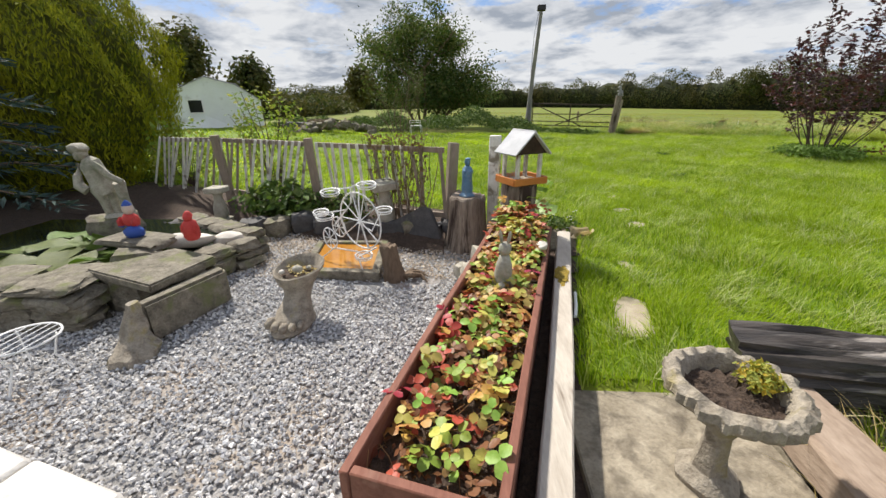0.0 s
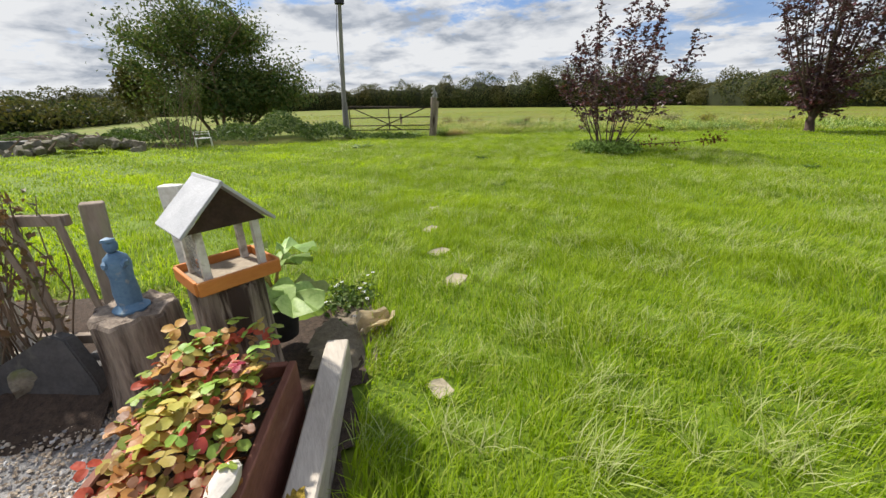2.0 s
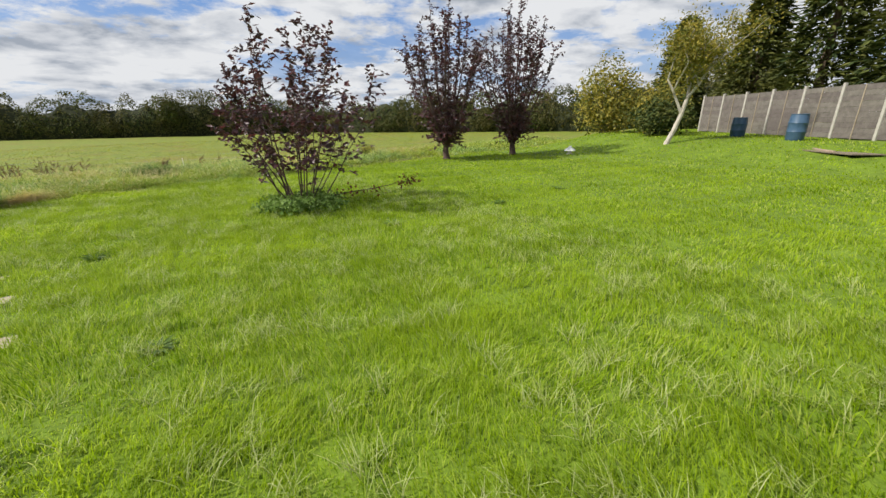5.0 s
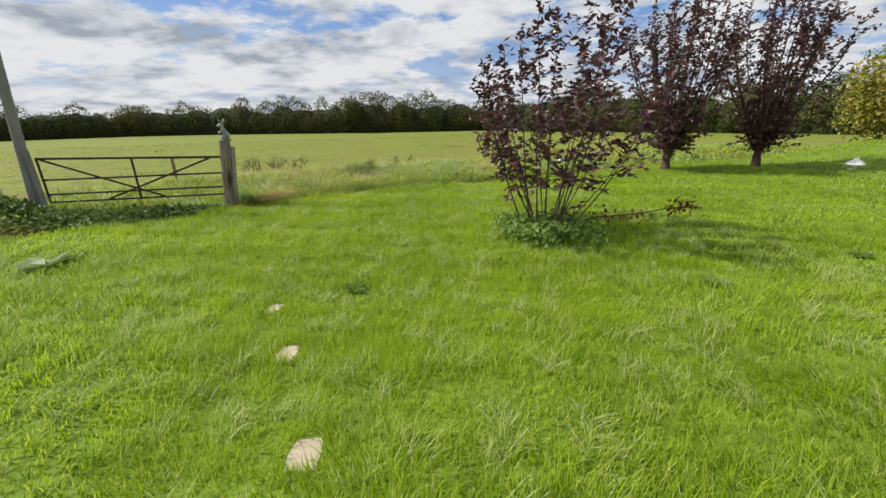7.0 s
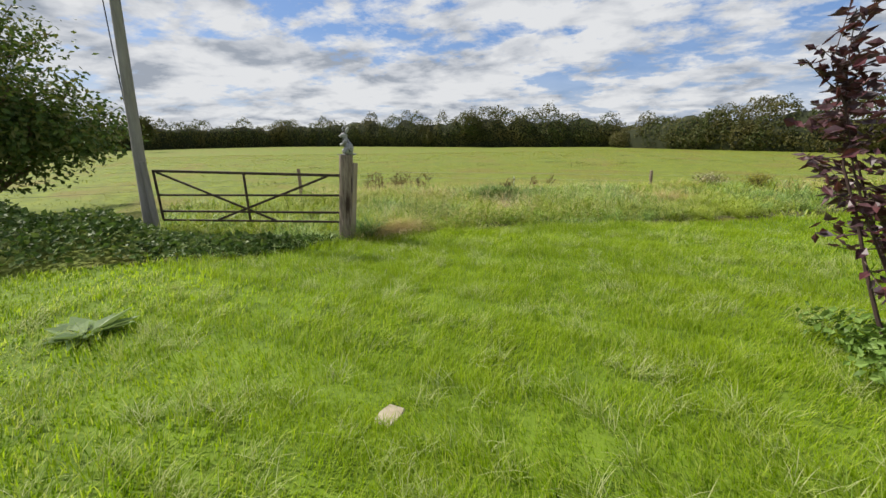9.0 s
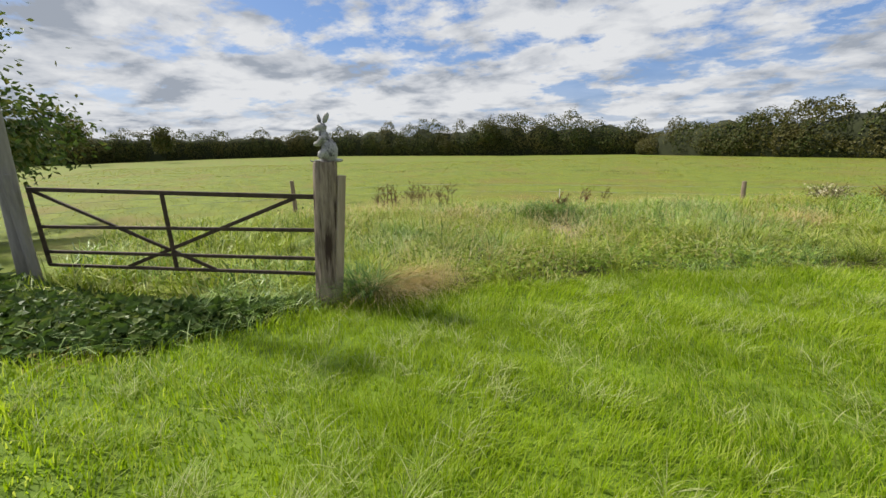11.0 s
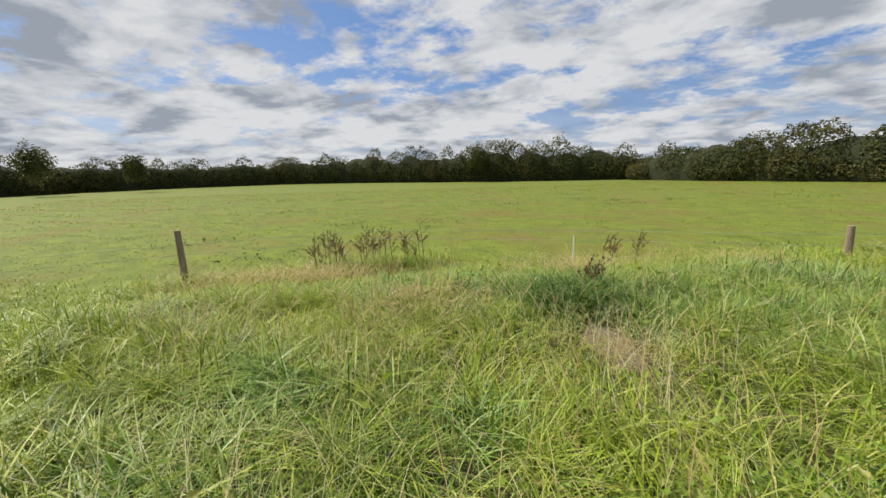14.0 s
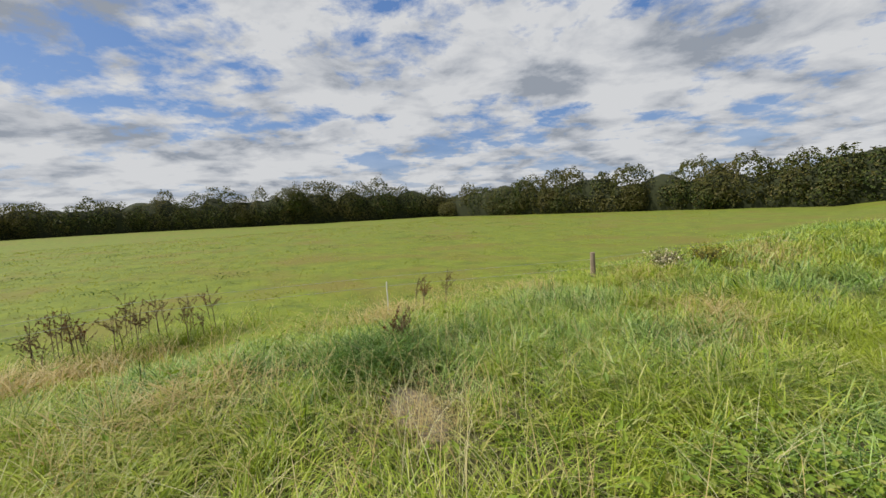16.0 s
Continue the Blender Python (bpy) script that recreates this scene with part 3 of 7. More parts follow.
def pebbles(name, n, region, size, mat, lift, label):
    box_lo, box_hi = region[0], region[1]
    p = RNG.uniform(box_lo, box_hi, (n * 3, 2))
    p = p[region[2](p[:, 0], p[:, 1])][:n]
    n = len(p)
    octa = np.array([[1, 0, 0], [-1, 0, 0], [0, 1, 0], [0, -1, 0], [0, 0, 1], [0, 0, -1]], float)
    tri = np.array([[0, 2, 4], [2, 1, 4], [1, 3, 4], [3, 0, 4], [2, 0, 5], [1, 2, 5], [3, 1, 5], [0, 3, 5]])
    s = RNG.uniform(*size, (n, 1, 1)) * RNG.uniform(0.55, 1.2, (n, 1, 3)) * 0.62
    V = octa[None] * s + RNG.normal(0, 0.12, (n, 6, 3)) * s
    a, b = RNG.uniform(0, 6.28, n), RNG.uniform(-0.7, 0.7, n)
    V[..., 2], V[..., 0] = V[..., 2] * np.cos(b)[:, None] + V[..., 0] * np.sin(b)[:, None], V[..., 0] * np.cos(b)[:, None] - V[..., 2] * np.sin(b)[:, None]
    x, y = V[..., 0] * np.cos(a)[:, None] - V[..., 1] * np.sin(a)[:, None], V[..., 0] * np.sin(a)[:, None] + V[..., 1] * np.cos(a)[:, None]
    V = np.stack([x + p[:, 0:1], y + p[:, 1:2], V[..., 2] * 0.8 + lift + RNG.uniform(-0.004, 0.006, (n, 1))], -1)
    F = (np.arange(n)[:, None, None] * 6 + tri[None]).reshape(-1, 3)
    tagged(new(name, np_mesh(name, V.reshape(-1, 3), F, mat)), label, "gravel", kind="stuff")


pebbles("gravel", 26000, ((-3.6, -0.5), (0.5, 3.1), lambda x, y: in_gravel(x, y) & ((y < 1.9 + 0.2 * np.sin(3 * x)) | (RNG.uniform(size=len(x)) < 0.15))), (0.011, 0.026), M_GRAVEL, GZ, "loose pale grey limestone chippings on the patio")
pebbles("buff_gravel", 7000, ((-3.0, 1.7), (0.5, 3.3), lambda x, y: (across(x, y) < 0.0) & (y > 1.9) & (y < 2.9 - 0.12 * x)), (0.010, 0.022), M_BUFF, GZ, "loose buff gravel and wood chips beside the pond tray")

# whitewashed kerb, three stones end to end
kerb = thing("kerb", (-1.0, -0.2, GZ), "whitewashed stone kerb edging the gravel", "kerb", turn=-14.5)
for k in range(5):
    bm = bmesh.new()
    box(bm, (-1.75 + 0.52 * k + 0.006, -0.20, -0.05), (-1.23 + 0.52 * k - 0.006, 0.005, 0.085), 0.014)
    for v in bm.verts:
        v.co += noise.noise_vector(v.co * 4 + Vector((k, 0, 0))) * 0.008
    part("kerb_stone", bm, M_KERB, kerb)

# paving between planter and birdbath
paving = tagged(new("pavement"), "worn buff concrete paving beside the planter", "pavement", kind="structure")
for k, (x, y, w, h) in enumerate([(1.00, 0.16, 0.86, 0.70), (0.72, -0.60, 0.86, 0.80), (1.74, 0.14, 0.60, 0.66), (1.60, -0.60, 0.88, 0.80), (0.72, -1.42, 0.86, 0.82), (1.60, -1.42, 0.88, 0.82)]):
    o = [(x - w / 2, y - h / 2), (x + w / 2 - 0.01, y - h / 2 + 0.01), (x + w / 2, y + h / 2 - 0.02 * (k % 2)), (x - w / 2 + 0.02, y + h / 2)]
    part("paving_slab", slab_bm(o, -0.14, -0.045 + 0.004 * (k % 3), 0.006, k, 0.006), M_PAVING, paving)

# stepping stones sunk in the lawn
STONES = [(1.24, 1.22, 0.24, 0.56, -16), (1.54, 2.12, 0.14, 0.20, 8), (2.10, 3.28, 0.30, 0.22, 40), (2.20, 3.95, 0.28, 0.20, 20), (2.36, 4.68, 0.28, 0.20, 35), (2.68, 5.48, 0.24, 0.16, 20), (2.96, 6.32, 0.2, 0.14, 15),
          (3.80, 7.82, 0.30, 0.26, 45), (4.20, 8.85, 0.30, 0.22, 40), (4.52, 9.80, 0.26, 0.20, 25), (4.97, 10.92, 0.24, 0.20, 30)]
for k, (x, y, w, h, turn) in enumerate(STONES):
    w, h = (w, h) if k == 0 else (w * 0.86, h * 0.8)
    o = [(-w / 2, -h / 2 * 0.9), (w * 0.1, -h / 2), (w / 2, -h * 0.35), (w / 2 * 0.9, h * 0.4), (0, h / 2), (-w / 2 * 0.95, h * 0.42)]
    solo("stepping_stone", slab_bm(o, -0.05, 0.014, 0.006, k, 0.006), M_STEP, (x, y, float(land(x, y))), "sandy stepping stone sunk in the lawn grass", "stepping stone", "stepping stones across the lawn", turn)

# ---- the strawberry planter ----
TILT = math.degrees(math.atan2(-U.x, U.y))
LEN, WID = 2.66, 0.52
planter = thing("planter", (CORNER.x, CORNER.y, GZ), "long red-stained timber planter full of strawberries", "planter", turn=TILT)
for nm, lo, hi in (("side_board", (0, 0, 0.0), (0.035, LEN, 0.40)), ("side_board", (WID - 0.035, 0, 0.0), (WID, LEN, 0.40)), ("end_board", (0.037, 0.0, 0.0), (WID - 0.037, 0.035, 0.405)), ("end_board", (0.037, LEN - 0.035, 0.0), (WID - 0.037, LEN, 0.40))):
    bm = bmesh.new()
    box(bm, lo, hi, 0.005)
    bmesh.ops.subdivide_edges(bm, edges=[e for e in bm.edges if e.calc_length() > 1], cuts=8)
    for v in bm.verts:
        v.co += noise.noise_vector(Vector((v.co.x, v.co.y * 2.0, v.co.z))) * 0.006
    part(nm, bm, M_TROUGH, planter)
bm = bmesh.new()
bmesh.ops.create_grid(bm, x_segments=14, y_segments=60, size=0.5)
for v in bm.verts:
    v.co = Vector((0.036 + (v.co.x + 0.5) * (WID - 0.072), 0.036 + (v.co.y + 0.5) * (LEN - 0.072), 0.29))
    v.co.z += 0.02 * noise.noise(v.co * 9) + 0.05 * max(0, v.co.y - 1.2) / 1.4
part("soil", bm, M_SOIL, planter, "dark crumbly soil")

# strawberry leaves: three toothed leaflets on a stalk


def berry_leaf(name, mat, seed):
    rng = random.Random(seed)
    bm = bmesh.new()
    for k in range(3):
        a = (k - 1) * 1.75 + rng.uniform(-0.15, 0.15)
        q = Matrix.Rotation(a, 4, "Z")
        droop = rng.uniform(0.1, 0.35)
        centre = bm.verts.new(q @ Vector((0, 0.5, -0.05)))
        edge = []
        for i in range(11):
            u = 2 * math.pi * i / 11
            r = 0.42 * (1 - 0.10 * (i % 2)) * (0.82 + 0.18 * abs(math.cos(u / 2)))
            x, y = math.sin(u) * r * 0.92, 0.52 - math.cos(u) * r * 1.12
            edge.append(bm.verts.new(q @ Vector((x, y, 0.16 * abs(x) - droop * (y - 0.1) ** 2 + rng.uniform(-0.03, 0.03)))))
        for i in range(11):
            bm.faces.new((centre, edge[i], edge[(i + 1) % 11]))
    me = bpy.data.meshes.new(name)
    bm.to_mesh(me)
    bm.free()
    me.shade_smooth()
    me.materials.append(mat)
    return me


LEAVES = [berry_leaf("leaf", M_BERRY[k % 5], k) for k in range(15)]
strawberry = thing("strawberry_bed", (CORNER.x, CORNER.y, GZ), "autumn-coloured strawberry plants, green to red, in the planter", "strawberry plants", turn=TILT)
rnd = random.Random(3)
for k in range(300):
    y = 0.06 + (LEN - 0.1) * rnd.random() ** 0.86
    x = rnd.uniform(0.05, WID - 0.04)
    near = y < 1.25
    if near and 0.09 > x - 0.0 and rnd.random() < 0.6:
        continue
    w = (0.30, 0.27, 0.16, 0.13, 0.14) if near else (0.26, 0.26, 0.26, 0.14, 0.08)
    c = rnd.choices(range(5), w)[0]
    if near and c == 3:
        x = rnd.choice([rnd.uniform(0.02, 0.12), rnd.uniform(0.1, 0.3)])
    s = rnd.uniform(0.038, 0.066) if c != 4 else rnd.uniform(0.032, 0.050)
    z = 0.33 + rnd.uniform(0.0, 0.075) + 0.07 * max(0, y - 1.3) + 0.22 * max(0, y - LEN + 0.75) + (0.02 if c < 2 else 0)
    ob = new("leaf", LEAVES[c + 5 * rnd.randrange(3)])
    ob.parent = strawberry
    ob.matrix_basis = pose(x, y, z, rnd.uniform(-38, 30), rnd.uniform(-35, 35), rnd.uniform(0, 360)) @ Matrix.Scale(s, 4)
for c in range(5):
    bm = bmesh.new()
    for k in range(150):
        y = 0.06 + (LEN - 0.1) * rnd.random() ** 0.7
        x = rnd.uniform(0.05, WID - 0.04)
        if y < 1.2 and rnd.random() < 0.4:
            continue
        s = rnd.uniform(0.035, 0.06)
        z = 0.32 + rnd.uniform(0.0, 0.05) + 0.07 * max(0, y - 1.3) + 0.20 * max(0, y - LEN + 0.75)
        before = len(bm.verts)
        bm.from_mesh(LEAVES[c + 5 * rnd.randrange(3)])
        bm.verts.ensure_lookup_table()
        bmesh.ops.transform(bm, matrix=pose(x, y, z, rnd.uniform(-40, 30), rnd.uniform(-35, 35), rnd.uniform(0, 360)) @ Matrix.Scale(s, 4), verts=bm.verts[before:])
    tagged(part("lower_leaves", bm, M_BERRY[c], strawberry), "smaller leaves beneath the others", kind="stuff")
bm = bmesh.new()
for k in range(330):
    y, x = rnd.uniform(0.05, LEN - 0.08), rnd.uniform(0.05, WID - 0.05)
    a = rnd.uniform(0, 6.28)
    h = rnd.uniform(0.04, 0.1)
    tube(bm, [(x, y, 0.28), (x + 0.02 * math.cos(a), y + 0.02 * math.sin(a), 0.29 + h * 0.6), (x + 0.06 * math.cos(a), y + 0.06 * math.sin(a), 0.29 + h)], [0.002, 0.0018, 0.0012], 3, False)
tagged(part("stalkwork", bm, M_BERRY[4], strawberry, "thin dry brownish stalks"), kind="stuff")
n = 700
ly, lx = RNG.uniform(0.05, LEN - 0.1, n), RNG.uniform(0.04, WID - 0.04, n)
me = leaf_mesh("litter", np.stack([lx, ly, 0.305 + RNG.uniform(0, 0.035, n) + 0.05 * np.maximum(0, ly - 1.2) / 1.4], 1), np.stack([RNG.normal(0, 0.5, n), RNG.normal(0, 0.5, n), np.ones(n)], 1), RNG.uniform(0.02, 0.05, n), RNG.uniform(0.015, 0.03, n), M_DRYLEAF)
ob = new("litter", me)
ob.parent = strawberry
tagged(ob, "curled brown dead leaves", kind="stuff")

# plank, black strip and edging along the planter


def place_on(a, b):
    """The point a metres along and b across from the planter's corner."""
    v = CORNER + U * a + ACROSS * b
    return v.x, v.y


bm = bmesh.new()
box(bm, (-0.055, -0.40, -0.13), (0.065, 3.03, 0.15), 0.008)
bmesh.ops.subdivide_edges(bm, edges=[e for e in bm.edges if e.calc_length() > 1], cuts=16)
for v in bm.verts:
    v.co.x += 0.014 * noise.noise(Vector((0.3, v.co.y * 1.6, 2)))
    v.co.z += 0.008 * noise.noise(Vector((v.co.x * 4, v.co.y * 3, 5)))
solo("edging_plank", bm, M_PLANK, (*place_on(0, 0.655), 0.0), "long pale weathered timber lying beside the planter", "plank", turn=TILT + 0.5)
bm = bmesh.new()
bmesh.ops.create_grid(bm, x_segments=5, y_segments=90, size=0.5)
for v in bm.verts:
    v.co = Vector((0.002 + (v.co.x + 0.5) * 0.077, -0.6 + (v.co.y + 0.5) * 3.6, -0.04 + 0.03 * noise.noise(v.co * 40)))
ext = bmesh.ops.extrude_face_region(bm, geom=bm.faces[:])
for v in ext["geom"]:
    if isinstance(v, bmesh.types.BMVert):
        v.co.z = -0.14
solo("earth_strip", bm, M_SOIL, (*place_on(0, 0.521), 0), "strip of crumbly black earth between planter and plank", "soil", turn=TILT, kind="structure")
bm = bmesh.new()
blob(bm, (0, 0, 0), (0.05, 0.15, 0.012), 0.5, 3, sub=3)
solo("moss_patch", bm, M_MOSS, (*place_on(1.98, 0.635), 0.153), "cushion of yellowish brown moss on the plank", "moss", turn=TILT)
bm = bmesh.new()
tube(bm, [(0, -0.16, 0), (0.004, 0, 0.006), (0, 0.18, 0.0)], 0.011, 7)
solo("white_stick", bm, M_WHITE, (*place_on(1.72, 0.735), 0.06), "short white plastic stick beside the plank", "stick", turn=TILT)
bm = pebble_bm((0.085, 0.17, 0.07), 4)
solo("white_stone", bm, M_PALESTONE, (*place_on(2.02, 0.47), 0.345), "smooth whitish stone lying on the planter's rim", "stone", turn=TILT - 8)
bm = bmesh.new()
rows = []
for i in range(7):
    u = i / 6
    w = 0.115 * math.sin(math.pi * (0.12 + 0.80 * u)) ** 0.7
    rows.append([bm.verts.new((0.26 * u - 0.13, w * v + 0.012 * math.sin(9 * u + 4 * v), 0.035 + 0.028 * math.cos(v * 8) + 0.05 * v * v + 0.02 * math.sin(u * 6))) for v in (-1, -0.66, -0.33, 0, 0.33, 0.66, 1)])
for a, b in zip(rows, rows[1:]):
    for k in range(6):
        bm.faces.new((a[k], a[k + 1], b[k + 1], b[k]))
bmesh.ops.solidify(bm, geom=bm.faces[:], thickness=0.004)
solo("dead_leaf", bm, M_DEADLEAF, (1.34, 2.80, -0.01), "large pale dried-out rhubarb leaf lying on the grass", "dead leaf", turn=35)

# rabbit ornament in the planter
bm = bmesh.new()
blob(bm, (0, 0, 0.10), (0.045, 0.05, 0.10), 0.08, 1)
blob(bm, (0.0, 0.012, 0.215), (0.033, 0.040, 0.035), 0.05, 2)
blob(bm, (0.0, -0.05, 0.05), (0.022, 0.022, 0.022), 0.1, 3)
for s in (-1, 1):
    blob(bm, (s * 0.02, -0.0, 0.275), (0.011, 0.009, 0.040), 0.0, 2, (10, s * 10, 0), 1)
    blob(bm, (s * 0.035, 0.01, 0.04), (0.025, 0.05, 0.04), 0.05, 4, sub=1)
bmesh.ops.scale(bm, vec=(1.25, 1.25, 1.35), verts=bm.verts[:])
solo("rabbit_ornament", bm, M_STATUE, (*place_on(1.50, 0.27), GZ + 0.30), "small grey and white stone rabbit among strawberry leaves", "garden ornament", turn=TILT)

# ---- bird table on its stump ----


def stump_bm(r, h, seed, flare=0.2, n=28, lean=(0, 0)):
    bm = bmesh.new()
    rows = []
    for i, u in enumerate([0, 0.12, 0.3, 0.5, 0.7, 0.88, 0.97, 1.0]):
        row = []
        for k in range(n):
            a = 2 * math.pi * k / n
            d = Vector((math.cos(a), math.sin(a), 0))
            rr = r * (1 + flare * (1 - u) ** 3) * (1 + 0.10 * noise.noise(Vector((d.x * 2 + seed, d.y * 2, u * 0.6))) + 0.07 * noise.noise(Vector((d.x * 7 + seed, d.y * 7, u * 1.2))))
            if u == 1.0:
                rr *= 0.93
            row.append(bm.verts.new(d * rr + Vector((lean[0] * u, lean[1] * u, h * u + (0.03 * noise.noise(Vector((d.x * 3, d.y * 3, seed))) if u > 0.9 else 0)))))
        rows.append(row)
    for a, b in zip(rows, rows[1:]):
        for k in range(n):
            bm.faces.new((a[k], a[(k + 1) % n], b[(k + 1) % n], b[k]))
    top = bm.verts.new((lean[0], lean[1], h - 0.01))
    for k in range(n):
        bm.faces.new((rows[-1][k], rows[-1][(k + 1) % n], top))
    bm.faces.new(rows[0])
    return bm


solo("tree_stump", stump_bm(0.165, 0.68, 5, 0.06), M_GREYWOOD, (0.61, 2.52, -0.06), "grey-brown weathered stump under the bird table", "tree stump")
bird = thing("bird_table", (0.625, 2.52, 0.62), "wooden bird table with grey felt roof and orange edging", "bird table", turn=28)
bird.scale = (0.80, 0.80, 1.06)
hw, hd = 0.225, 0.19
bm = bmesh.new()
box(bm, (-hw + 0.02, -hd + 0.02, 0.0), (hw - 0.02, hd - 0.02, 0.03), 0.004)
part("floor", bm, M_BOARD, bird)
for a, b in (((-hw, -hd, 0.035), (hw, -hd, 0.035)), ((-hw, hd, 0.035), (hw, hd, 0.035)), ((-hw, -hd + 0.012, 0.035), (-hw, hd - 0.012, 0.035)), ((hw, -hd + 0.012, 0.035), (hw, hd - 0.012, 0.035))):
    bm = bmesh.new()
    bar(bm, a, b, 0.022, 0.06, 0.004)
    part("edge_board", bm, M_ORANGE, bird, "orange-stained edge board")
for x, y in ((-0.15, -0.13), (0.15, -0.13), (-0.15, 0.13), (0.15, 0.13)):
    bm = bmesh.new()
    box(bm, (x - 0.02, y - 0.02, 0.03), (x + 0.02, y + 0.02, 0.26), 0.003)
    part("post", bm, M_PICKET, bird)
for s in (-1, 1):
    bm = bmesh.new()
    bar(bm, (s * 0.118, -0.21, 0.352), (s * 0.118, 0.21, 0.352), 0.315, 0.014, 0.002, up=(s * 0.175 / 0.235, 0, 1))
    part("roof_side", bm, M_FELT, bird)
for y in (-0.175, 0.175):
    bm = bmesh.new()
    f = bm.faces.new([bm.verts.new(v) for v in ((-0.205, y, 0.262), (0.205, y, 0.262), (0, y, 0.42))])
    bmesh.ops.solidify(bm, geom=[f], thickness=0.014)
    part("gable", bm, M_DARKWOOD, bird)
bm = bmesh.new()
for k in range(9):
    tube(bm, [(-0.151, -0.11, 0.05 + 0.02 * k), (-0.151, 0.11, 0.05 + 0.02 * k)], 0.0016, 3)
    tube(bm, [(-0.151, -0.11 + 0.027 * k, 0.04), (-0.151, -0.11 + 0.027 * k, 0.24)], 0.0016, 3)
part("wire_mesh", bm, M_ROOFSHEET, bird, "grey wire mesh side")
bm = bmesh.new()
box(bm, (-0.055, -0.03, 0), (0.055, 0.03, 1.10), 0.006)
solo("fence_post", bm, M_PICKET, (0.40, 2.84, -0.08), "pale flaking timber post behind the bird table", "fence post", turn=-25)

solo("tree_stump", stump_bm(0.185, 0.56, 9, 0.25), M_GREYWOOD, (0.13, 2.72, -0.11), "rotting split stump carrying the blue figurine", "tree stump")
bm = bmesh.new()
lathe(bm, [(0.075, 0), (0.08, 0.02), (0.06, 0.035), (0.048, 0.05)], 20, 0.05)
lathe(bm, [(0.050, 0.035), (0.056, 0.10), (0.050, 0.18), (0.056, 0.25), (0.048, 0.285), (0.022, 0.31)], 20, 0.18, 2)
blob(bm, (0, 0.0, 0.345), (0.030, 0.032, 0.040), 0.08, 2)
blob(bm, (0, -0.02, 0.375), (0.033, 0.02, 0.016), 0.1, 5, sub=1)
blob(bm, (-0.035, -0.03, 0.26), (0.020, 0.035, 0.025), 0.1, 5, sub=1)
blob(bm, (0.035, -0.03, 0.26), (0.020, 0.035, 0.025), 0.1, 6, sub=1)
solo("figurine", bm, M_BLUE, (0.125, 2.72, 0.435), "faded blue robed figurine standing on a stump", "garden ornament", turn=10)

# edging stones along the planter
for k, (a, b, s, z) in enumerate([(1.55, -0.10, (0.16, 0.24, 0.16), -0.05), (1.86, -0.07, (0.13, 0.22, 0.2), -0.03), (2.10, -0.08, (0.15, 0.2, 0.2), 0.0), (2.34, -0.03, (0.17, 0.2, 0.22), 0.05), (2.22, -0.20, (0.10, 0.11, 0.12), -0.03)]):
    solo("edging_stone", rock_bm(s, 11 + k), M_STATUE, (*place_on(a, b), z), "rough grey stone wedged against the planter", "stone", "stones along the planter", TILT + 12 * k)

# ---- picket fence ----
FA, FB = Vector((-0.07, 2.98)), Vector((-1.72, 3.56))
fd = (FB - FA).normalized()
posts = [FA, FB, FB + fd * 1.62 + Vector((0.02, 0.06)), FB + fd * 3.0 + Vector((0, 0.2))]
fence = thing("picket_fence", (FA.x, FA.y, -0.1), "old picket fence with flaking white slats and grey rail", "fence")


def rel(p, z):
    return (p.x - FA.x, p.y - FA.y, z + 0.1)


for k, p in enumerate(posts[:3]):
    bm = bmesh.new()
    top = 0.94 if k < 2 else 0.93
    box(bm, (-0.05, -0.05, -0.1), (0.05, 0.05, top - 0.006), 0.006)
    ob = part("post", bm, M_FENCEWOOD, fence)
    ob.matrix_basis = Matrix.Translation(rel(p, 0.0)) @ pose(0, 0, 0, -2 + k * 2, 4 if k == 0 else -3, 18)
for a, b in zip(posts, posts[1:]):
    for z, dz in ((0.86, 0.0), (0.16, -0.02)):
        if z < 0.5 and b == posts[3]:
            continue
        bm = bmesh.new()
        e = (b - a).normalized() * 0.052
        bar(bm, rel(a + e, z), rel(b - e, z - (0.05 if b == posts[3] else 0)), 0.04, 0.055, 0.004)
        part("rail", bm, M_FENCEWOOD, fence)
rnd = random.Random(5)
side = Vector((fd.y, -fd.x))
for i, (a, b) in enumerate(zip(posts, posts[1:])):
    n = 15 if i < 2 else 12
    for k in range(n):
        u = (k + 0.7) / (n + 0.4)
        if i == 0 and 0.10 < u < 0.16:
            continue
        p = a.lerp(b, u)
        lean = (-6 + rnd.uniform(-5, 5)) if i < 1 else (-14 + rnd.uniform(-6, 6) if i == 1 else -24 + rnd.uniform(-7, 7))
        bm = bmesh.new()
        h = rnd.uniform(0.74, 0.82)
        box(bm, (-0.019, -0.007, -h), (0.019, 0.007, 0.03), 0.003)
        ob = part("slat", bm, M_PICKET if rnd.random() < 0.75 else M_FENCEWOOD, fence)
        ob.matrix_basis = Matrix.Translation(rel(p - side * 0.032, 0.86 - (0.03 if i == 2 else 0))) @ pose(0, 0, 0, 0, -lean if i else lean, math.degrees(math.atan2(fd.y, fd.x)) + 180)

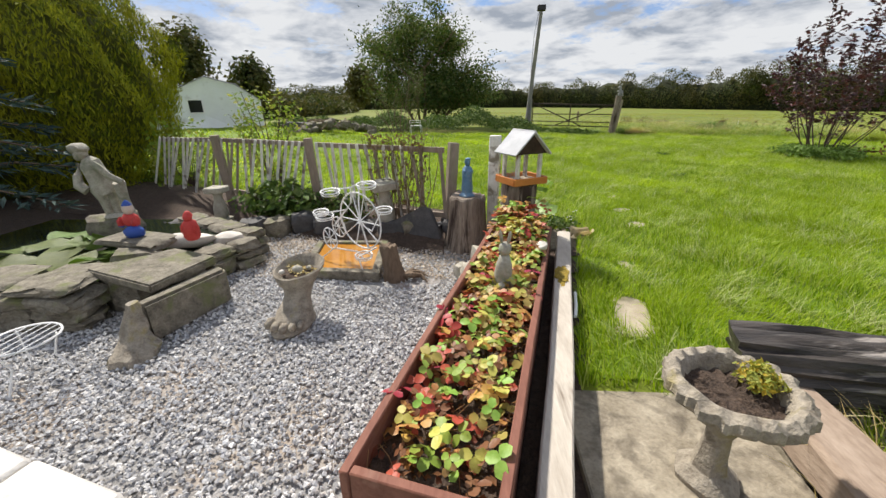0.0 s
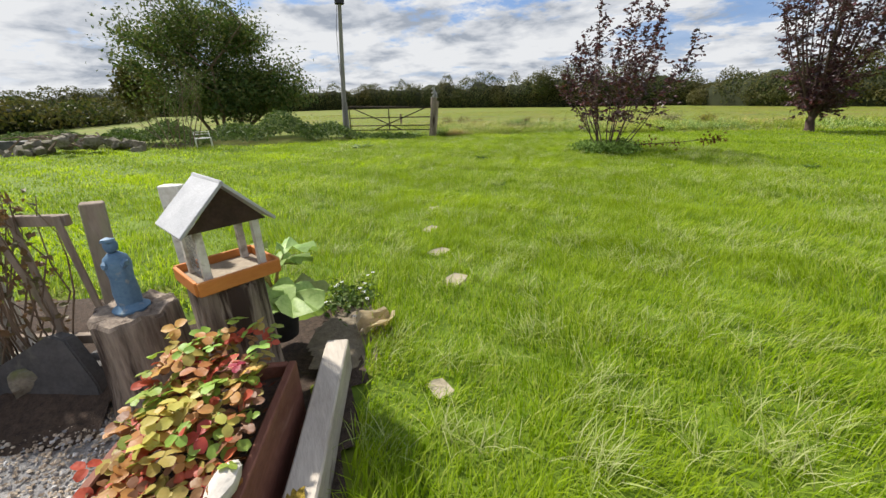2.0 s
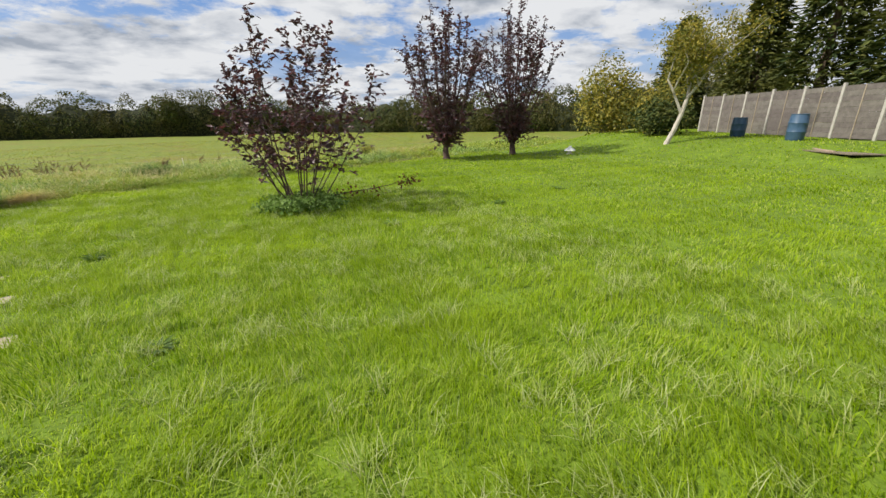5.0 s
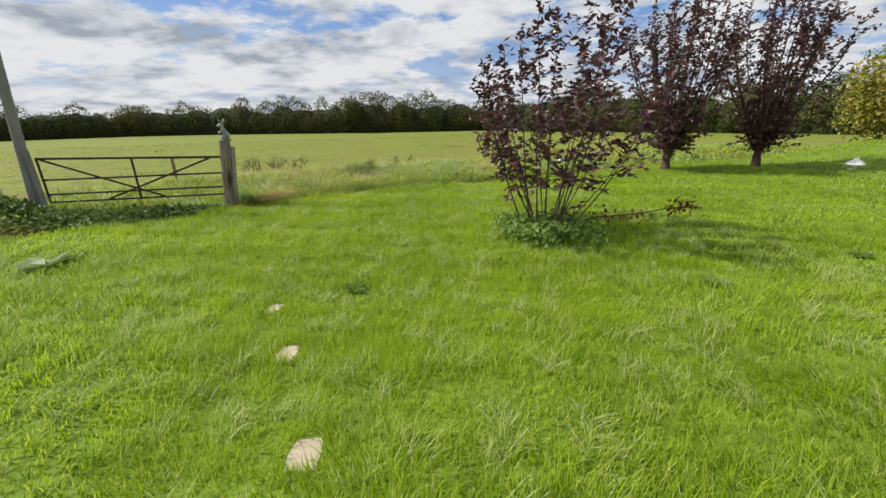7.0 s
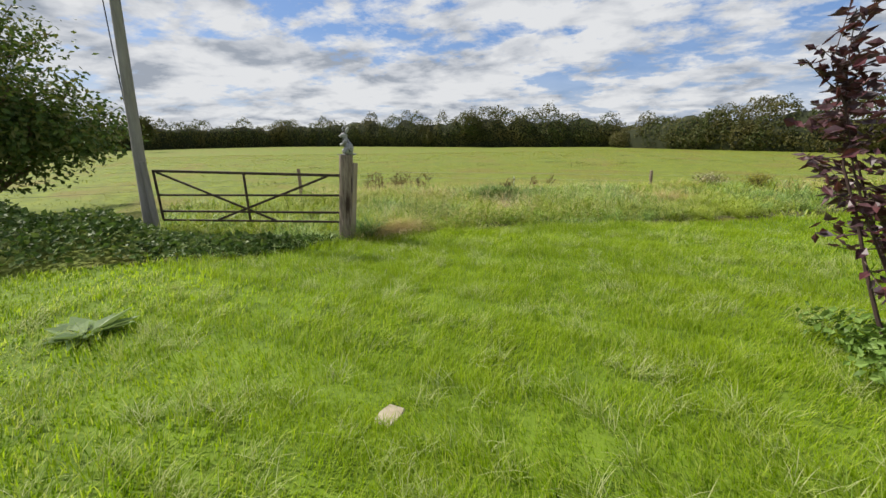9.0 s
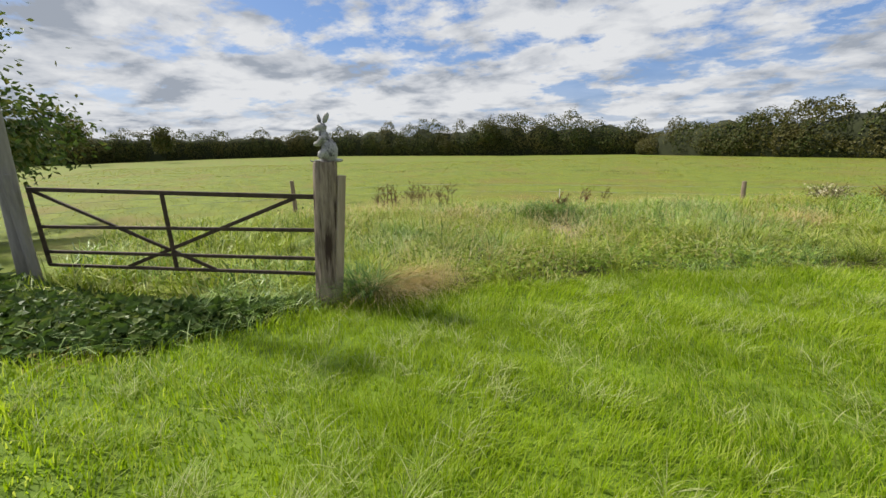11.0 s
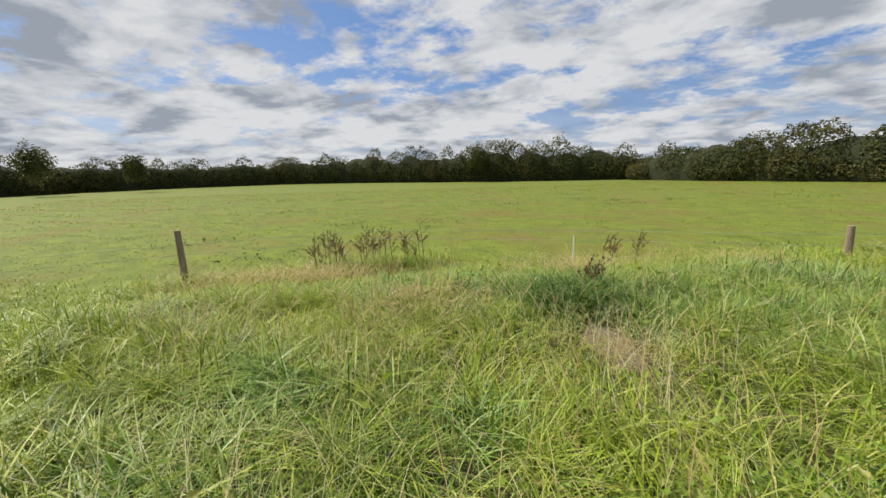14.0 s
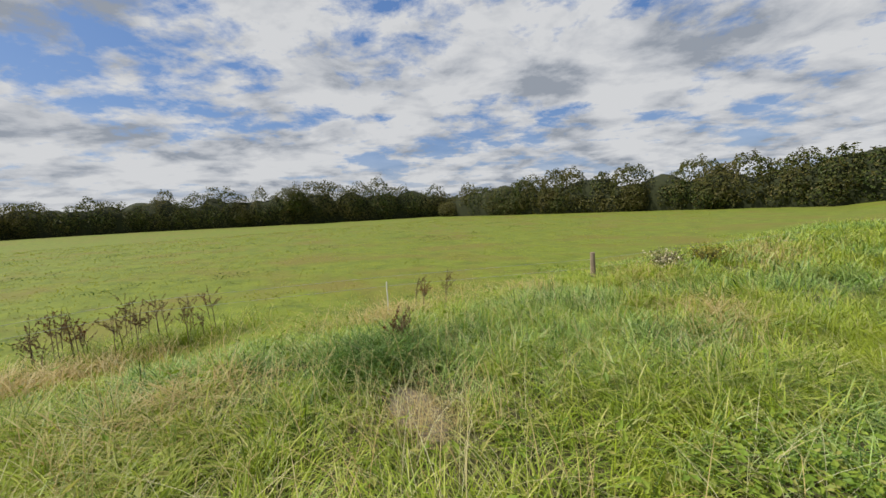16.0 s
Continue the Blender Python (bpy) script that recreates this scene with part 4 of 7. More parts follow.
# ---- rust-water tray, tricycle plant stand, stump ----
tray = thing("pond_tray", (-1.02, 2.25, GZ), "square concrete tray holding rust-orange water", "pond tray", turn=2)
outer = [(-0.33, -0.36), (0.38, -0.42), (0.34, 0.40), (-0.40, 0.42)]
inner = [(x * 0.80, y * 0.80 + 0.01) for x, y in outer]
for k in range(4):
    a, b = outer[k], outer[(k + 1) % 4]
    c, d = inner[(k + 1) % 4], inner[k]
    part("rim", slab_bm([a, b, c, d], -0.02, 0.075 + 0.003 * (k % 2), 0.006), M_STONE, tray)
part("water", slab_bm([(x * 1.01, y * 1.01) for x, y in inner], 0.0, 0.055, 0), M_RUST, tray, "still rusty orange water", False)

trike = thing("tricycle_planter", (-0.82, 2.10, GZ + 0.05), "white wire tricycle plant stand with empty pot rings", "plant stand", turn=-18)
trike.scale = (1.10, 1.10, 1.14)
bm = bmesh.new()
ring(bm, (0.0, 0, 0.36), 0.225, 0.0065, (0.25, 1, 0.05), 1.0, 36)
part("large_wheel", bm, M_WHITE, trike)
bm = bmesh.new()
for k in range(10):
    a = 2 * math.pi * k / 10
    bar(bm, (0, 0, 0.36), (0.215 * math.cos(a), -0.055 * math.cos(a), 0.36 + 0.222 * math.sin(a)), 0.007, 0.007, 0)
blob(bm, (0, 0, 0.36), (0.02, 0.02, 0.02), 0, 0, sub=1)
part("spokes", bm, M_WHITE, trike)
for c in ((-0.27, 0.08, 0.26), (-0.20, -0.14, 0.24)):
    bm = bmesh.new()
    ring(bm, c, 0.085, 0.005, (0.3, 1, 0.05), 1, 24)
    for k in range(8):
        a = 2 * math.pi * k / 8
        bar(bm, c, (c[0] + 0.082 * math.cos(a), c[1] - 0.024 * math.cos(a), c[2] + 0.083 * math.sin(a)), 0.005, 0.005, 0)
    part("small_wheel", bm, M_WHITE, trike)
for c, r in (((-0.18, -0.10, 0.60), 0.085), ((0.11, -0.04, 0.66), 0.085), ((0.20, 0.04, 0.46), 0.075), ((-0.34, 0.0, 0.37), 0.085), ((-0.30, -0.09, 0.43), 0.07), ((0.04, -0.05, 0.10), 0.08)):
    bm = bmesh.new()
    ring(bm, c, r * 0.85, 0.006, (0.05, -0.1, 1), 1, 26)
    ring(bm, (c[0], c[1], c[2] - 0.018), r * 0.81, 0.004, (0.05, -0.1, 1), 1, 26)
    part("pot_ring", bm, M_WHITE, trike)
for pts in ([(-0.18, -0.02, 0.60), (-0.05, -0.02, 0.62), (0.05, -0.02, 0.67), (0.11, -0.02, 0.66)], [(-0.06, 0, 0.62), (-0.07, 0, 0.50), (-0.12, 0, 0.44), (-0.30, 0, 0.40)], [(0.02, 0, 0.66), (0.0, 0, 0.5), (0.0, 0, 0.36), (0.06, 0, 0.15)],
            [(-0.10, 0, 0.46), (-0.26, 0.02, 0.30), (-0.26, 0.02, 0.24)], [(-0.40, -0.06, 0.0), (-0.25, -0.04, 0.12), (-0.05, 0.0, 0.10), (0.02, 0, 0.02)], [(0.0, -0.04, 0.36), (0.12, -0.03, 0.30), (0.20, 0, 0.45)], [(0.10, -0.16, -0.02), (0.02, -0.10, 0.10), (0.14, 0, 0.16)]):
    bm = bmesh.new()
    tube(bm, pts, 0.0065, 6)
    part("frame_wire", bm, M_WHITE, trike)

solo("tree_stump", stump_bm(0.075, 0.30, 21, 0.5, 18, (-0.06, 0.02)), M_BARK, (-0.50, 1.93, GZ - 0.01), "small reddish-brown bark stump on the gravel", "tree stump")
bm = bmesh.new()
for k in range(3):
    a = -0.3 + 0.5 * k
    tube(bm, [(0, 0, 0.03), (0.08 * math.cos(a), 0.08 * math.sin(a), 0.05), (0.15 * math.cos(a + 0.5), 0.15 * math.sin(a + 0.5), 0.02), (0.22 * math.cos(a), 0.20 * math.sin(a), 0.004)], [0.022, 0.026, 0.02, 0.005], 6)
solo("tree_root", bm, M_BARK, (-0.42, 1.90, GZ), "dry gnarled roots lying on the gravel", "root")

# leaning slab of slate
bm = slab_bm([(-0.46, 0.0), (0.30, 0.0), (0.28, 0.12), (0.13, 0.37), (0.05, 0.39), (-0.40, 0.13)], -0.04, 0.04, 0.008, 2, 0.01)
bmesh.ops.rotate(bm, verts=bm.verts[:], matrix=Matrix.Rotation(radians(76), 3, "X"))
solo("slate_slab", bm, M_SLATE, (-0.42, 2.88, GZ - 0.01), "dark angular slate slab leaning before the fence", "stone slab", turn=-20)

# ---- stone foot planter ----
foot = thing("foot_planter", (-1.08, 1.22, GZ), "grey cast-stone planter shaped like a foot with toes", "planter", turn=-4)
foot.scale = (1.12, 1.12, 1.05)
bm = bmesh.new()
rows = [(0.0, 0.115, 0.165, -0.07), (0.022, 0.122, 0.175, -0.07), (0.032, 0.112, 0.165, -0.065), (0.07, 0.106, 0.150, -0.055), (0.105, 0.096, 0.125, -0.03), (0.135, 0.084, 0.100, 0.01), (0.18, 0.080, 0.086, 0.045), (0.23, 0.090, 0.092, 0.06), (0.275, 0.118, 0.115, 0.08), (0.315, 0.148, 0.142, 0.095), (0.345, 0.160, 0.152, 0.10), (0.352, 0.150, 0.143, 0.10), (0.335, 0.132, 0.126, 0.10), (0.28, 0.105, 0.100, 0.09)]
prev = None
for i, (z, rx, ry, cy) in enumerate(rows):
    row = []
    for k in range(32):
        a = 2 * math.pi * k / 32
        w = 1 + 0.07 * noise.noise(Vector((math.cos(a) * 2.5, math.sin(a) * 2.5, z * 9))) + 0.03 * noise.noise(Vector((math.cos(a) * 8, math.sin(a) * 8, z * 40)))
        row.append(bm.verts.new((rx * math.cos(a) * w, cy + ry * math.sin(a) * w, z + (0.035 * math.sin(a + 0.5) if 7 < i < 13 else 0))))
    if prev:
        for k in range(32):
            bm.faces.new((prev[k], prev[(k + 1) % 32], row[(k + 1) % 32], row[k]))
    else:
        bm.faces.new(row)
    prev = row
bm.faces.new(prev)
part("vessel", bm, M_BATH, foot)
for k, (x, y, s) in enumerate([(-0.088, -0.165, 0.040), (-0.035, -0.200, 0.036), (0.015, -0.205, 0.033), (0.060, -0.190, 0.030), (0.095, -0.155, 0.027)]):
    bm = bmesh.new()
    blob(bm, (x, y, 0.066), (s * 0.78, s * 1.15, s * 0.95), 0.10, 60 + k)
    part("toe", bm, M_BATH, foot)
bm = bmesh.new()
blob(bm, (0, 0.095, 0.296), (0.108, 0.104, 0.02), 0.3, 71, sub=3)
part("soil", bm, M_SOIL, foot, "dark soil and dead leaves")
n = 60
q = RNG.normal(0, 0.04, (n, 2))
me = leaf_mesh("dead_leaves", np.stack([q[:, 0], q[:, 1] + 0.10, 0.318 + RNG.uniform(0, 0.012, n)], 1), RNG.normal(0, 0.4, (n, 3)) + np.array([0, 0, 1]), 0.03, 0.016, M_STRAW)
ob = new("dead_leaves", me)
ob.parent = foot
tagged(ob, kind="stuff")
for k, (x, y, s, m, label) in enumerate([(0.0, 0.07, 0.048, M_STATUE, "rough grey stone lying in the foot planter"), (-0.075, 0.03, 0.026, M_PALESTONE, "white pebble lying in the foot planter"), (0.06, 0.10, 0.024, M_STATUE, "small grey pebble lying in the foot planter")]):
    solo("pebble", pebble_bm((s * 1.6, s * 1.5, s * 1.3), 30 + k), m, (-1.08 + x * 1.2, 1.23 + y * 1.15, GZ + 0.345), label, "pebble", "pebbles in the planter")

# ---- stone bench ----
bench = thing("stone_bench", (-2.02, 1.22, GZ), "low stone bench with thick mossy slab", "stone bench")
part("seat", slab_bm([(-0.60, 0.06), (0.06, -0.17), (0.20, 0.34), (-0.24, 0.50)], 0.27, 0.335, 0.012, 1, 0.01), M_STONE, bench)
bm = slab_bm([(0.03, -0.30), (0.12, -0.33), (0.31, 0.26), (0.20, 0.34)], -0.01, 0.268, 0.02, 3, 0.012)
part("leg", bm, M_STONE, bench)
bm = rock_bm((0.34, 0.34, 0.30), 5)
bmesh.ops.translate(bm, verts=bm.verts[:], vec=(-0.40, 0.20, 0.13))
part("leg", bm, M_STONE, bench)
# worn carved end of the leg, spreading to the ground
bm = bmesh.new()
prev = None
for z, cx, cy, rx, ry in ((-0.01, 0.10, -0.46, 0.125, 0.135), (0.04, 0.10, -0.45, 0.115, 0.125), (0.075, 0.095, -0.42, 0.085, 0.10), (0.11, 0.085, -0.395, 0.066, 0.08), (0.15, 0.08, -0.375, 0.062, 0.07), (0.19, 0.075, -0.36, 0.052, 0.062), (0.225, 0.07, -0.35, 0.048, 0.056), (0.262, 0.07, -0.34, 0.036, 0.05), (0.30, 0.07, -0.335, 0.028, 0.036)):
    row = []
    for k in range(24):
        a = 2 * math.pi * k / 24
        d = Vector((math.cos(a), math.sin(a), 0))
        w = 1 + 0.30 * noise.noise(d * 2.2 + Vector((0, 0, z * 14))) + 0.16 * noise.noise(d * 6 + Vector((0, 0, z * 45)))
        row.append(bm.verts.new((cx + rx * d.x * w, cy + ry * d.y * w, z)))
    if prev:
        for k in range(24):
            bm.faces.new((prev[k], prev[(k + 1) % 24], row[(k + 1) % 24], row[k]))
    else:
        bm.faces.new(row)
    prev = row
bm.faces.new(prev)
part("carved_end", bm, M_BATH, bench, "worn carved stone scrollwork")
for k, (x, y, z, s, t) in enumerate([(-2.62, 1.80, 0.27, (0.62, 0.30, 0.07), -12), (-2.50, 1.62, 0.21, (0.34, 0.2, 0.10), 10)]):
    solo("ledge_stone", rock_bm(s, 41 + k), M_STONE, (x, y, z), "flat grey ledge stone at the pond edge", "stone", "stones round the pond", t)
solo("white_boulder", pebble_bm((0.50, 0.20, 0.15), 46), M_PALESTONE, (-2.42, 2.08, 0.17), "long smooth whitish stone at the pond edge", "stone", "stones round the pond", 12)
solo("round_stone", pebble_bm((0.26, 0.19, 0.16), 47), M_PALESTONE, (-2.13, 2.22, 0.13), "rounded cream boulder at the pond edge", "stone", "stones round the pond", 20)

# ---- pond: walls of stacked stones, water, lily pads ----
wall = tagged(new("wall_pond"), "low dry-stone wall round the pond", "pond wall", kind="structure")
rnd = random.Random(9)


def course(p0, p1, n, z, h, depth):
    a, b = Vector(p0), Vector(p1)
    for k in range(n):
        w = (b - a).length / n
        c = a.lerp(b, (k + 0.5) / n)
        ob = part("stone", rock_bm((w * rnd.uniform(0.96, 1.1), depth * rnd.uniform(0.9, 1.15), h * rnd.uniform(0.95, 1.1)), rnd.uniform(0, 90)), M_STONE, wall)
        ob.matrix_basis = pose(c.x, c.y, z, rnd.uniform(-4, 4), rnd.uniform(-4, 4), math.degrees(math.atan2(b.y - a.y, b.x - a.x)) + rnd.uniform(-5, 5))


for i in range(3):
    course((-4.3 + 0.06 * i, 1.10), (-2.45, 1.12), 5, -0.06 + 0.085 * i, 0.095, 0.30)
    course((-2.42, 1.30 + 0.04 * i), (-1.92, 2.30), 4, -0.06 + 0.08 * i, 0.09, 0.28)
    course((-1.95, 2.42), (-3.1, 3.0), 4, -0.06 + 0.08 * i, 0.09, 0.26)
course((-4.3, 1.16), (-2.5, 1.22), 4, 0.19, 0.06, 0.42)
part("pond_water", slab_bm([(-4.6, 1.2), (-2.5, 1.25), (-2.05, 2.3), (-3.1, 2.95), (-4.6, 2.9)], 0.0, 0.10, 0), M_WATER, wall, "dark still pond water", False)
for k, (x, y, r) in enumerate([(-3.55, 1.62, 0.17), (-3.20, 1.70, 0.19), (-3.30, 2.02, 0.17), (-3.0, 1.90, 0.14), (-3.62, 1.95, 0.18), (-2.92, 1.62, 0.14), (-3.40, 2.30, 0.16), (-3.05, 2.22, 0.14), (-3.85, 1.75, 0.16), (-2.80, 1.85, 0.13), (-3.75, 2.25, 0.15)]):
    bm = bmesh.new()
    c = bm.verts.new((0, 0, 0.0))
    e = [bm.verts.new((r * math.cos(a), r * math.sin(a), 0.012 + 0.02 * math.sin(3 * a + k))) for a in [0.22 + (2 * math.pi - 0.44) * i / 17 for i in range(18)]]
    for a, b in zip(e, e[1:]):
        bm.faces.new((c, a, b))
    bmesh.ops.solidify(bm, geom=bm.faces[:], thickness=0.004)
    ob = solo("lily_pad", bm, M_LILY, (x, y, 0.11 + 0.025 * (k % 3)), "broad glossy green lily pad on the pond", "lily pad", "lily pads on the pond", 70 * k)
    ob.matrix_basis = ob.matrix_basis @ pose(0, 0, 0, 12 * math.sin(k), 10 * math.cos(2 * k), 0)
bm = bmesh.new()
blob(bm, (0, 0, 0.08), (0.14, 0.075, 0.075), 0.05, 1)
blob(bm, (-0.08, 0, 0.11), (0.10, 0.06, 0.05), 0.1, 2)
tube(bm, [(0.11, 0, 0.09), (0.17, 0, 0.15), (0.15, 0, 0.22), (0.19, 0, 0.235), (0.24, 0, 0.215)], [0.035, 0.024, 0.02, 0.024, 0.008], 8)
solo("swan_ornament", bm, M_WHITE, (-3.62, 1.36, 0.19), "white swan ornament at the pond", "garden ornament", turn=20)

# gnomes: one plain mesh each
bm = bmesh.new()
lathe(bm, [(0.045, 0), (0.062, 0.03), (0.058, 0.10), (0.045, 0.15), (0.02, 0.17)], 16, 0.08)
blob(bm, (0, -0.01, 0.185), (0.034, 0.034, 0.036), 0.05, 1)
lathe(bm, [(0.036, 0.195), (0.030, 0.215), (0.014, 0.235), (0.003, 0.24)], 14, 0.05)
blob(bm, (-0.05, -0.02, 0.09), (0.02, 0.03, 0.05), 0.1, 2, sub=1)
blob(bm, (0.05, -0.02, 0.09), (0.02, 0.03, 0.05), 0.1, 2, sub=1)
solo("gnome", bm, M_RED, (-2.12, 1.76, 0.30), "small red-cloaked garden gnome sitting on a ledge stone", "garden gnome", "gnomes by the pond")
bm = bmesh.new()
blob(bm, (0, 0, 0.14), (0.07, 0.055, 0.07), 0.08, 2)
blob(bm, (-0.06, -0.03, 0.13), (0.03, 0.04, 0.05), 0.08, 2, sub=1)
blob(bm, (0.06, -0.03, 0.13), (0.03, 0.04, 0.05), 0.08, 2, sub=1)
blob(bm, (0.0, 0.0, 0.235), (0.042, 0.042, 0.042), 0.08, 2)
blob(bm, (0.045, -0.05, 0.055), (0.085, 0.065, 0.055), 0.08, 3)
lathe(bm, [(0.04, 0.25), (0.036, 0.27), (0.02, 0.30), (0.003, 0.315)], 14, 0.05)
me_gnome = solo("gnome", bm, M_RED, (-2.68, 1.84, 0.29), "sitting garden gnome with red jacket and blue trousers", "garden gnome", "gnomes by the pond").data
me_gnome.materials.append(M_GNOMEBLUE)
me_gnome.materials.append(M_SKIN)
for f in me_gnome.polygons:
    c = f.center
    if c.z > 0.20 and c.z < 0.262:
        f.material_index = 2
    elif c.z >= 0.262 or (c.z < 0.105 and c.y < 0.02):
        f.material_index = 1

# boy statue, leaning back with one arm out to a stump
solo("statue_stone", rock_bm((0.42, 0.36, 0.36), 91), M_STONE, (-3.50, 2.54, 0.10), "dark rough stone carrying the boy statue", "stone", "stones round the pond", 15)
bm = bmesh.new()
blob(bm, (0.04, 0, 0.03), (0.17, 0.14, 0.05), 0.15, 1)
tube(bm, [(-0.04, -0.02, 0.03), (-0.06, -0.03, 0.17), (-0.10, -0.02, 0.34)], [0.050, 0.056, 0.085], 12)
tube(bm, [(0.05, 0.03, 0.03), (0.02, 0.02, 0.18), (-0.05, 0.01, 0.35)], [0.050, 0.058, 0.085], 12)
tube(bm, [(-0.06, 0, 0.28), (-0.10, 0, 0.38), (-0.14, 0, 0.47), (-0.18, 0, 0.57), (-0.22, 0, 0.67), (-0.25, 0, 0.72)], [0.13, 0.142, 0.118, 0.128, 0.115, 0.05], 16)
blob(bm, (-0.30, -0.02, 0.775), (0.088, 0.085, 0.085), 0.08, 3)
blob(bm, (-0.325, -0.01, 0.83), (0.125, 0.11, 0.065), 0.12, 4)
tube(bm, [(-0.14, -0.05, 0.66), (-0.04, -0.08, 0.61), (0.08, -0.09, 0.52), (0.19, -0.08, 0.46), (0.23, -0.08, 0.45)], [0.05, 0.046, 0.038, 0.030, 0.026], 10)
tube(bm, [(-0.30, -0.04, 0.66), (-0.34, -0.09, 0.53), (-0.32, -0.12, 0.43), (-0.22, -0.13, 0.36)], [0.05, 0.052, 0.056, 0.05], 10)
tube(bm, [(0.19, 0.03, 0.03), (0.16, 0.0, 0.22), (0.15, -0.04, 0.44)], [0.08, 0.062, 0.075], 11)
for v in bm.verts:
    v.co += noise.noise_vector(v.co * 11) * 0.014 + noise.noise_vector(v.co * 30) * 0.006
for v in bm.verts:
    v.co.x += 0.17 * v.co.z
bmesh.ops.scale(bm, vec=(0.70, 0.74, 0.84), verts=bm.verts[:])
solo("boy_statue", bm, M_STATUE, (-3.48, 2.53, 0.24), "grey cast-stone statue of a leaning boy", "garden statue", turn=8)


def pedestal(place, s, label):
    t = thing("pedestal", place, label, "pedestal", "stone pedestals before the fence")
    bm = bmesh.new()
    box(bm, (-0.10 * s, -0.10 * s, 0), (0.10 * s, 0.10 * s, 0.07 * s), 0.01)
    part("base", bm, M_STATUE, t)
    bm = bmesh.new()
    lathe(bm, [(0.075 * s, 0.07 * s), (0.085 * s, 0.11 * s), (0.082 * s, 0.2 * s), (0.055 * s, 0.30 * s), (0.05 * s, 0.36 * s), (0.065 * s, 0.40 * s)], 20, 0.03)
    part("shaft", bm, M_STATUE, t)
    bm = bmesh.new()
    box(bm, (-0.11 * s, -0.11 * s, 0.40 * s), (0.11 * s, 0.11 * s, 0.47 * s), 0.012)
    part("cap", bm, M_STATUE, t)
    return t


pedestal((-2.86, 3.30, -0.05), 0.95, "mossy grey stone pedestal before the fence")
t = pedestal((-0.78, 3.15, -0.06), 1.22, "mossy tilted grey stone pedestal beside the slate")
t.matrix_basis = t.matrix_basis @ pose(0, 0, 0, 3, -5, 25)

# rockery under the fence
for k in range(15):
    x = -3.6 + 0.26 * k
    s = rnd.uniform(0.2, 0.36)
    solo("rockery_stone", rock_bm((s, s * 0.8, s * 0.8), 60 + k), M_SLATE if k % 3 else M_STONE, (x, 3.06 - 0.10 * x * (x > -2.2) + rnd.uniform(-0.1, 0.08) - 0.12, -0.03 + rnd.uniform(-0.03, 0.05)), "dark mossy stone in the rockery bank", "stone", "rockery stones under the fence", rnd.uniform(0, 90))
bm = bmesh.new()
bmesh.ops.create_grid(bm, x_segments=40, y_segments=16, size=0.5)
for v in bm.verts:
    x, y = v.co.x * 6.4 - 3.3, v.co.y * 2.0 + 3.75
    v.co = Vector((x, y - 0.30 * (x + 1.5), -0.15 + 0.19 * math.sin(math.pi * (v.co.y + 0.5)) + 0.05 * noise.noise(Vector((x * 3, y * 3, 0)))))
solo("rockery_bank", bm, M_SOIL, (0, 0, 0), "dark earth bank under the fence", "earth bank", kind="structure")


def plant(name, place, label, category, radii, n, size, mat, seed=1, up=0.4, stems=8, stem_mat=None, group="", shell=0.55, aspect=0.6):
    """A leafy clump: stems from the base and leaves through the upper part."""
    global RNG
    keep, RNG = RNG, np.random.default_rng(seed)
    t = thing(name, place, label, category, group)
    if stems:
        bm = bmesh.new()
        for k in range(stems):
            a, u = RNG.uniform(0, 6.28), RNG.uniform(0.3, 0.9)
            e = (radii[0] * u * math.cos(a), radii[1] * u * math.sin(a), radii[2] * RNG.uniform(1.1, 1.9))
            tube(bm, [(e[0] * 0.12, e[1] * 0.12, -0.03), (e[0] * 0.45, e[1] * 0.45, e[2] * 0.55), e], [0.012, 0.008, 0.003], 4, False)
        tagged(part("stemwork", bm, stem_mat or M_TWIG, t), kind="stuff")
    d = unit(RNG.normal(size=(n, 3)))
    r = RNG.uniform(shell, 1.0, (n, 1)) * (1 + 0.25 * np.sin(d[:, :1] * 5 + seed) * np.cos(d[:, 1:2] * 4))
    p = d * r * np.array(radii) + np.array([0, 0, radii[2]])
    p[:, 2] = np.maximum(p[:, 2], 0.01)
    nn = d * 0.6 + np.array([0, 0, up]) + RNG.normal(0, 0.45, (n, 3))
    L = RNG.uniform(size * 0.7, size * 1.25, n)
    ob = new("foliage", leaf_mesh("foliage", p, nn, L, L * aspect, mat))
    ob.parent = t
    RNG = keep
    return t


plant("fern_plant", (-2.15, 3.48, -0.02), "spreading dark green fern under the fence", "plant", (0.55, 0.35, 0.22), 700, 0.11, M_BRAMBLE, 2)
plant("fern_plant", (-1.35, 3.34, -0.02), "low dark green leafy plant under the fence", "plant", (0.35, 0.25, 0.16), 350, 0.09, M_GREENLEAF, 3)
plant("garden_shrub", (-2.95, 5.0, -0.05), "airy lime-green shrub behind the picket fence", "shrub", (0.62, 0.6, 0.82), 850, 0.075, M_LIME, 4, stems=14)
plant("garden_shrub", (-4.6, 5.3, -0.05), "thin lime-green shrub behind the picket fence", "shrub", (0.6, 0.6, 0.6), 500, 0.08, M_LIME, 5, stems=10)
pot = thing("plant_pot", (0.75, 3.02, -0.06), "black plastic pot holding a rhubarb plant", "plant pot")
bm = bmesh.new()
lathe(bm, [(0.10, 0.0), (0.125, 0.20), (0.138, 0.20), (0.138, 0.235), (0.124, 0.235), (0.118, 0.19)], 24)
part("body", bm, M_BLACK, pot)
bm = bmesh.new()
lathe(bm, [(0.003, 0.2), (0.06, 0.202), (0.119, 0.195)], 24, 0.05)
part("soil", bm, M_SOIL, pot)
rhubarb = thing("rhubarb_plant", (0.75, 3.02, 0.13), "large-leaved rhubarb plant growing in the pot", "plant")
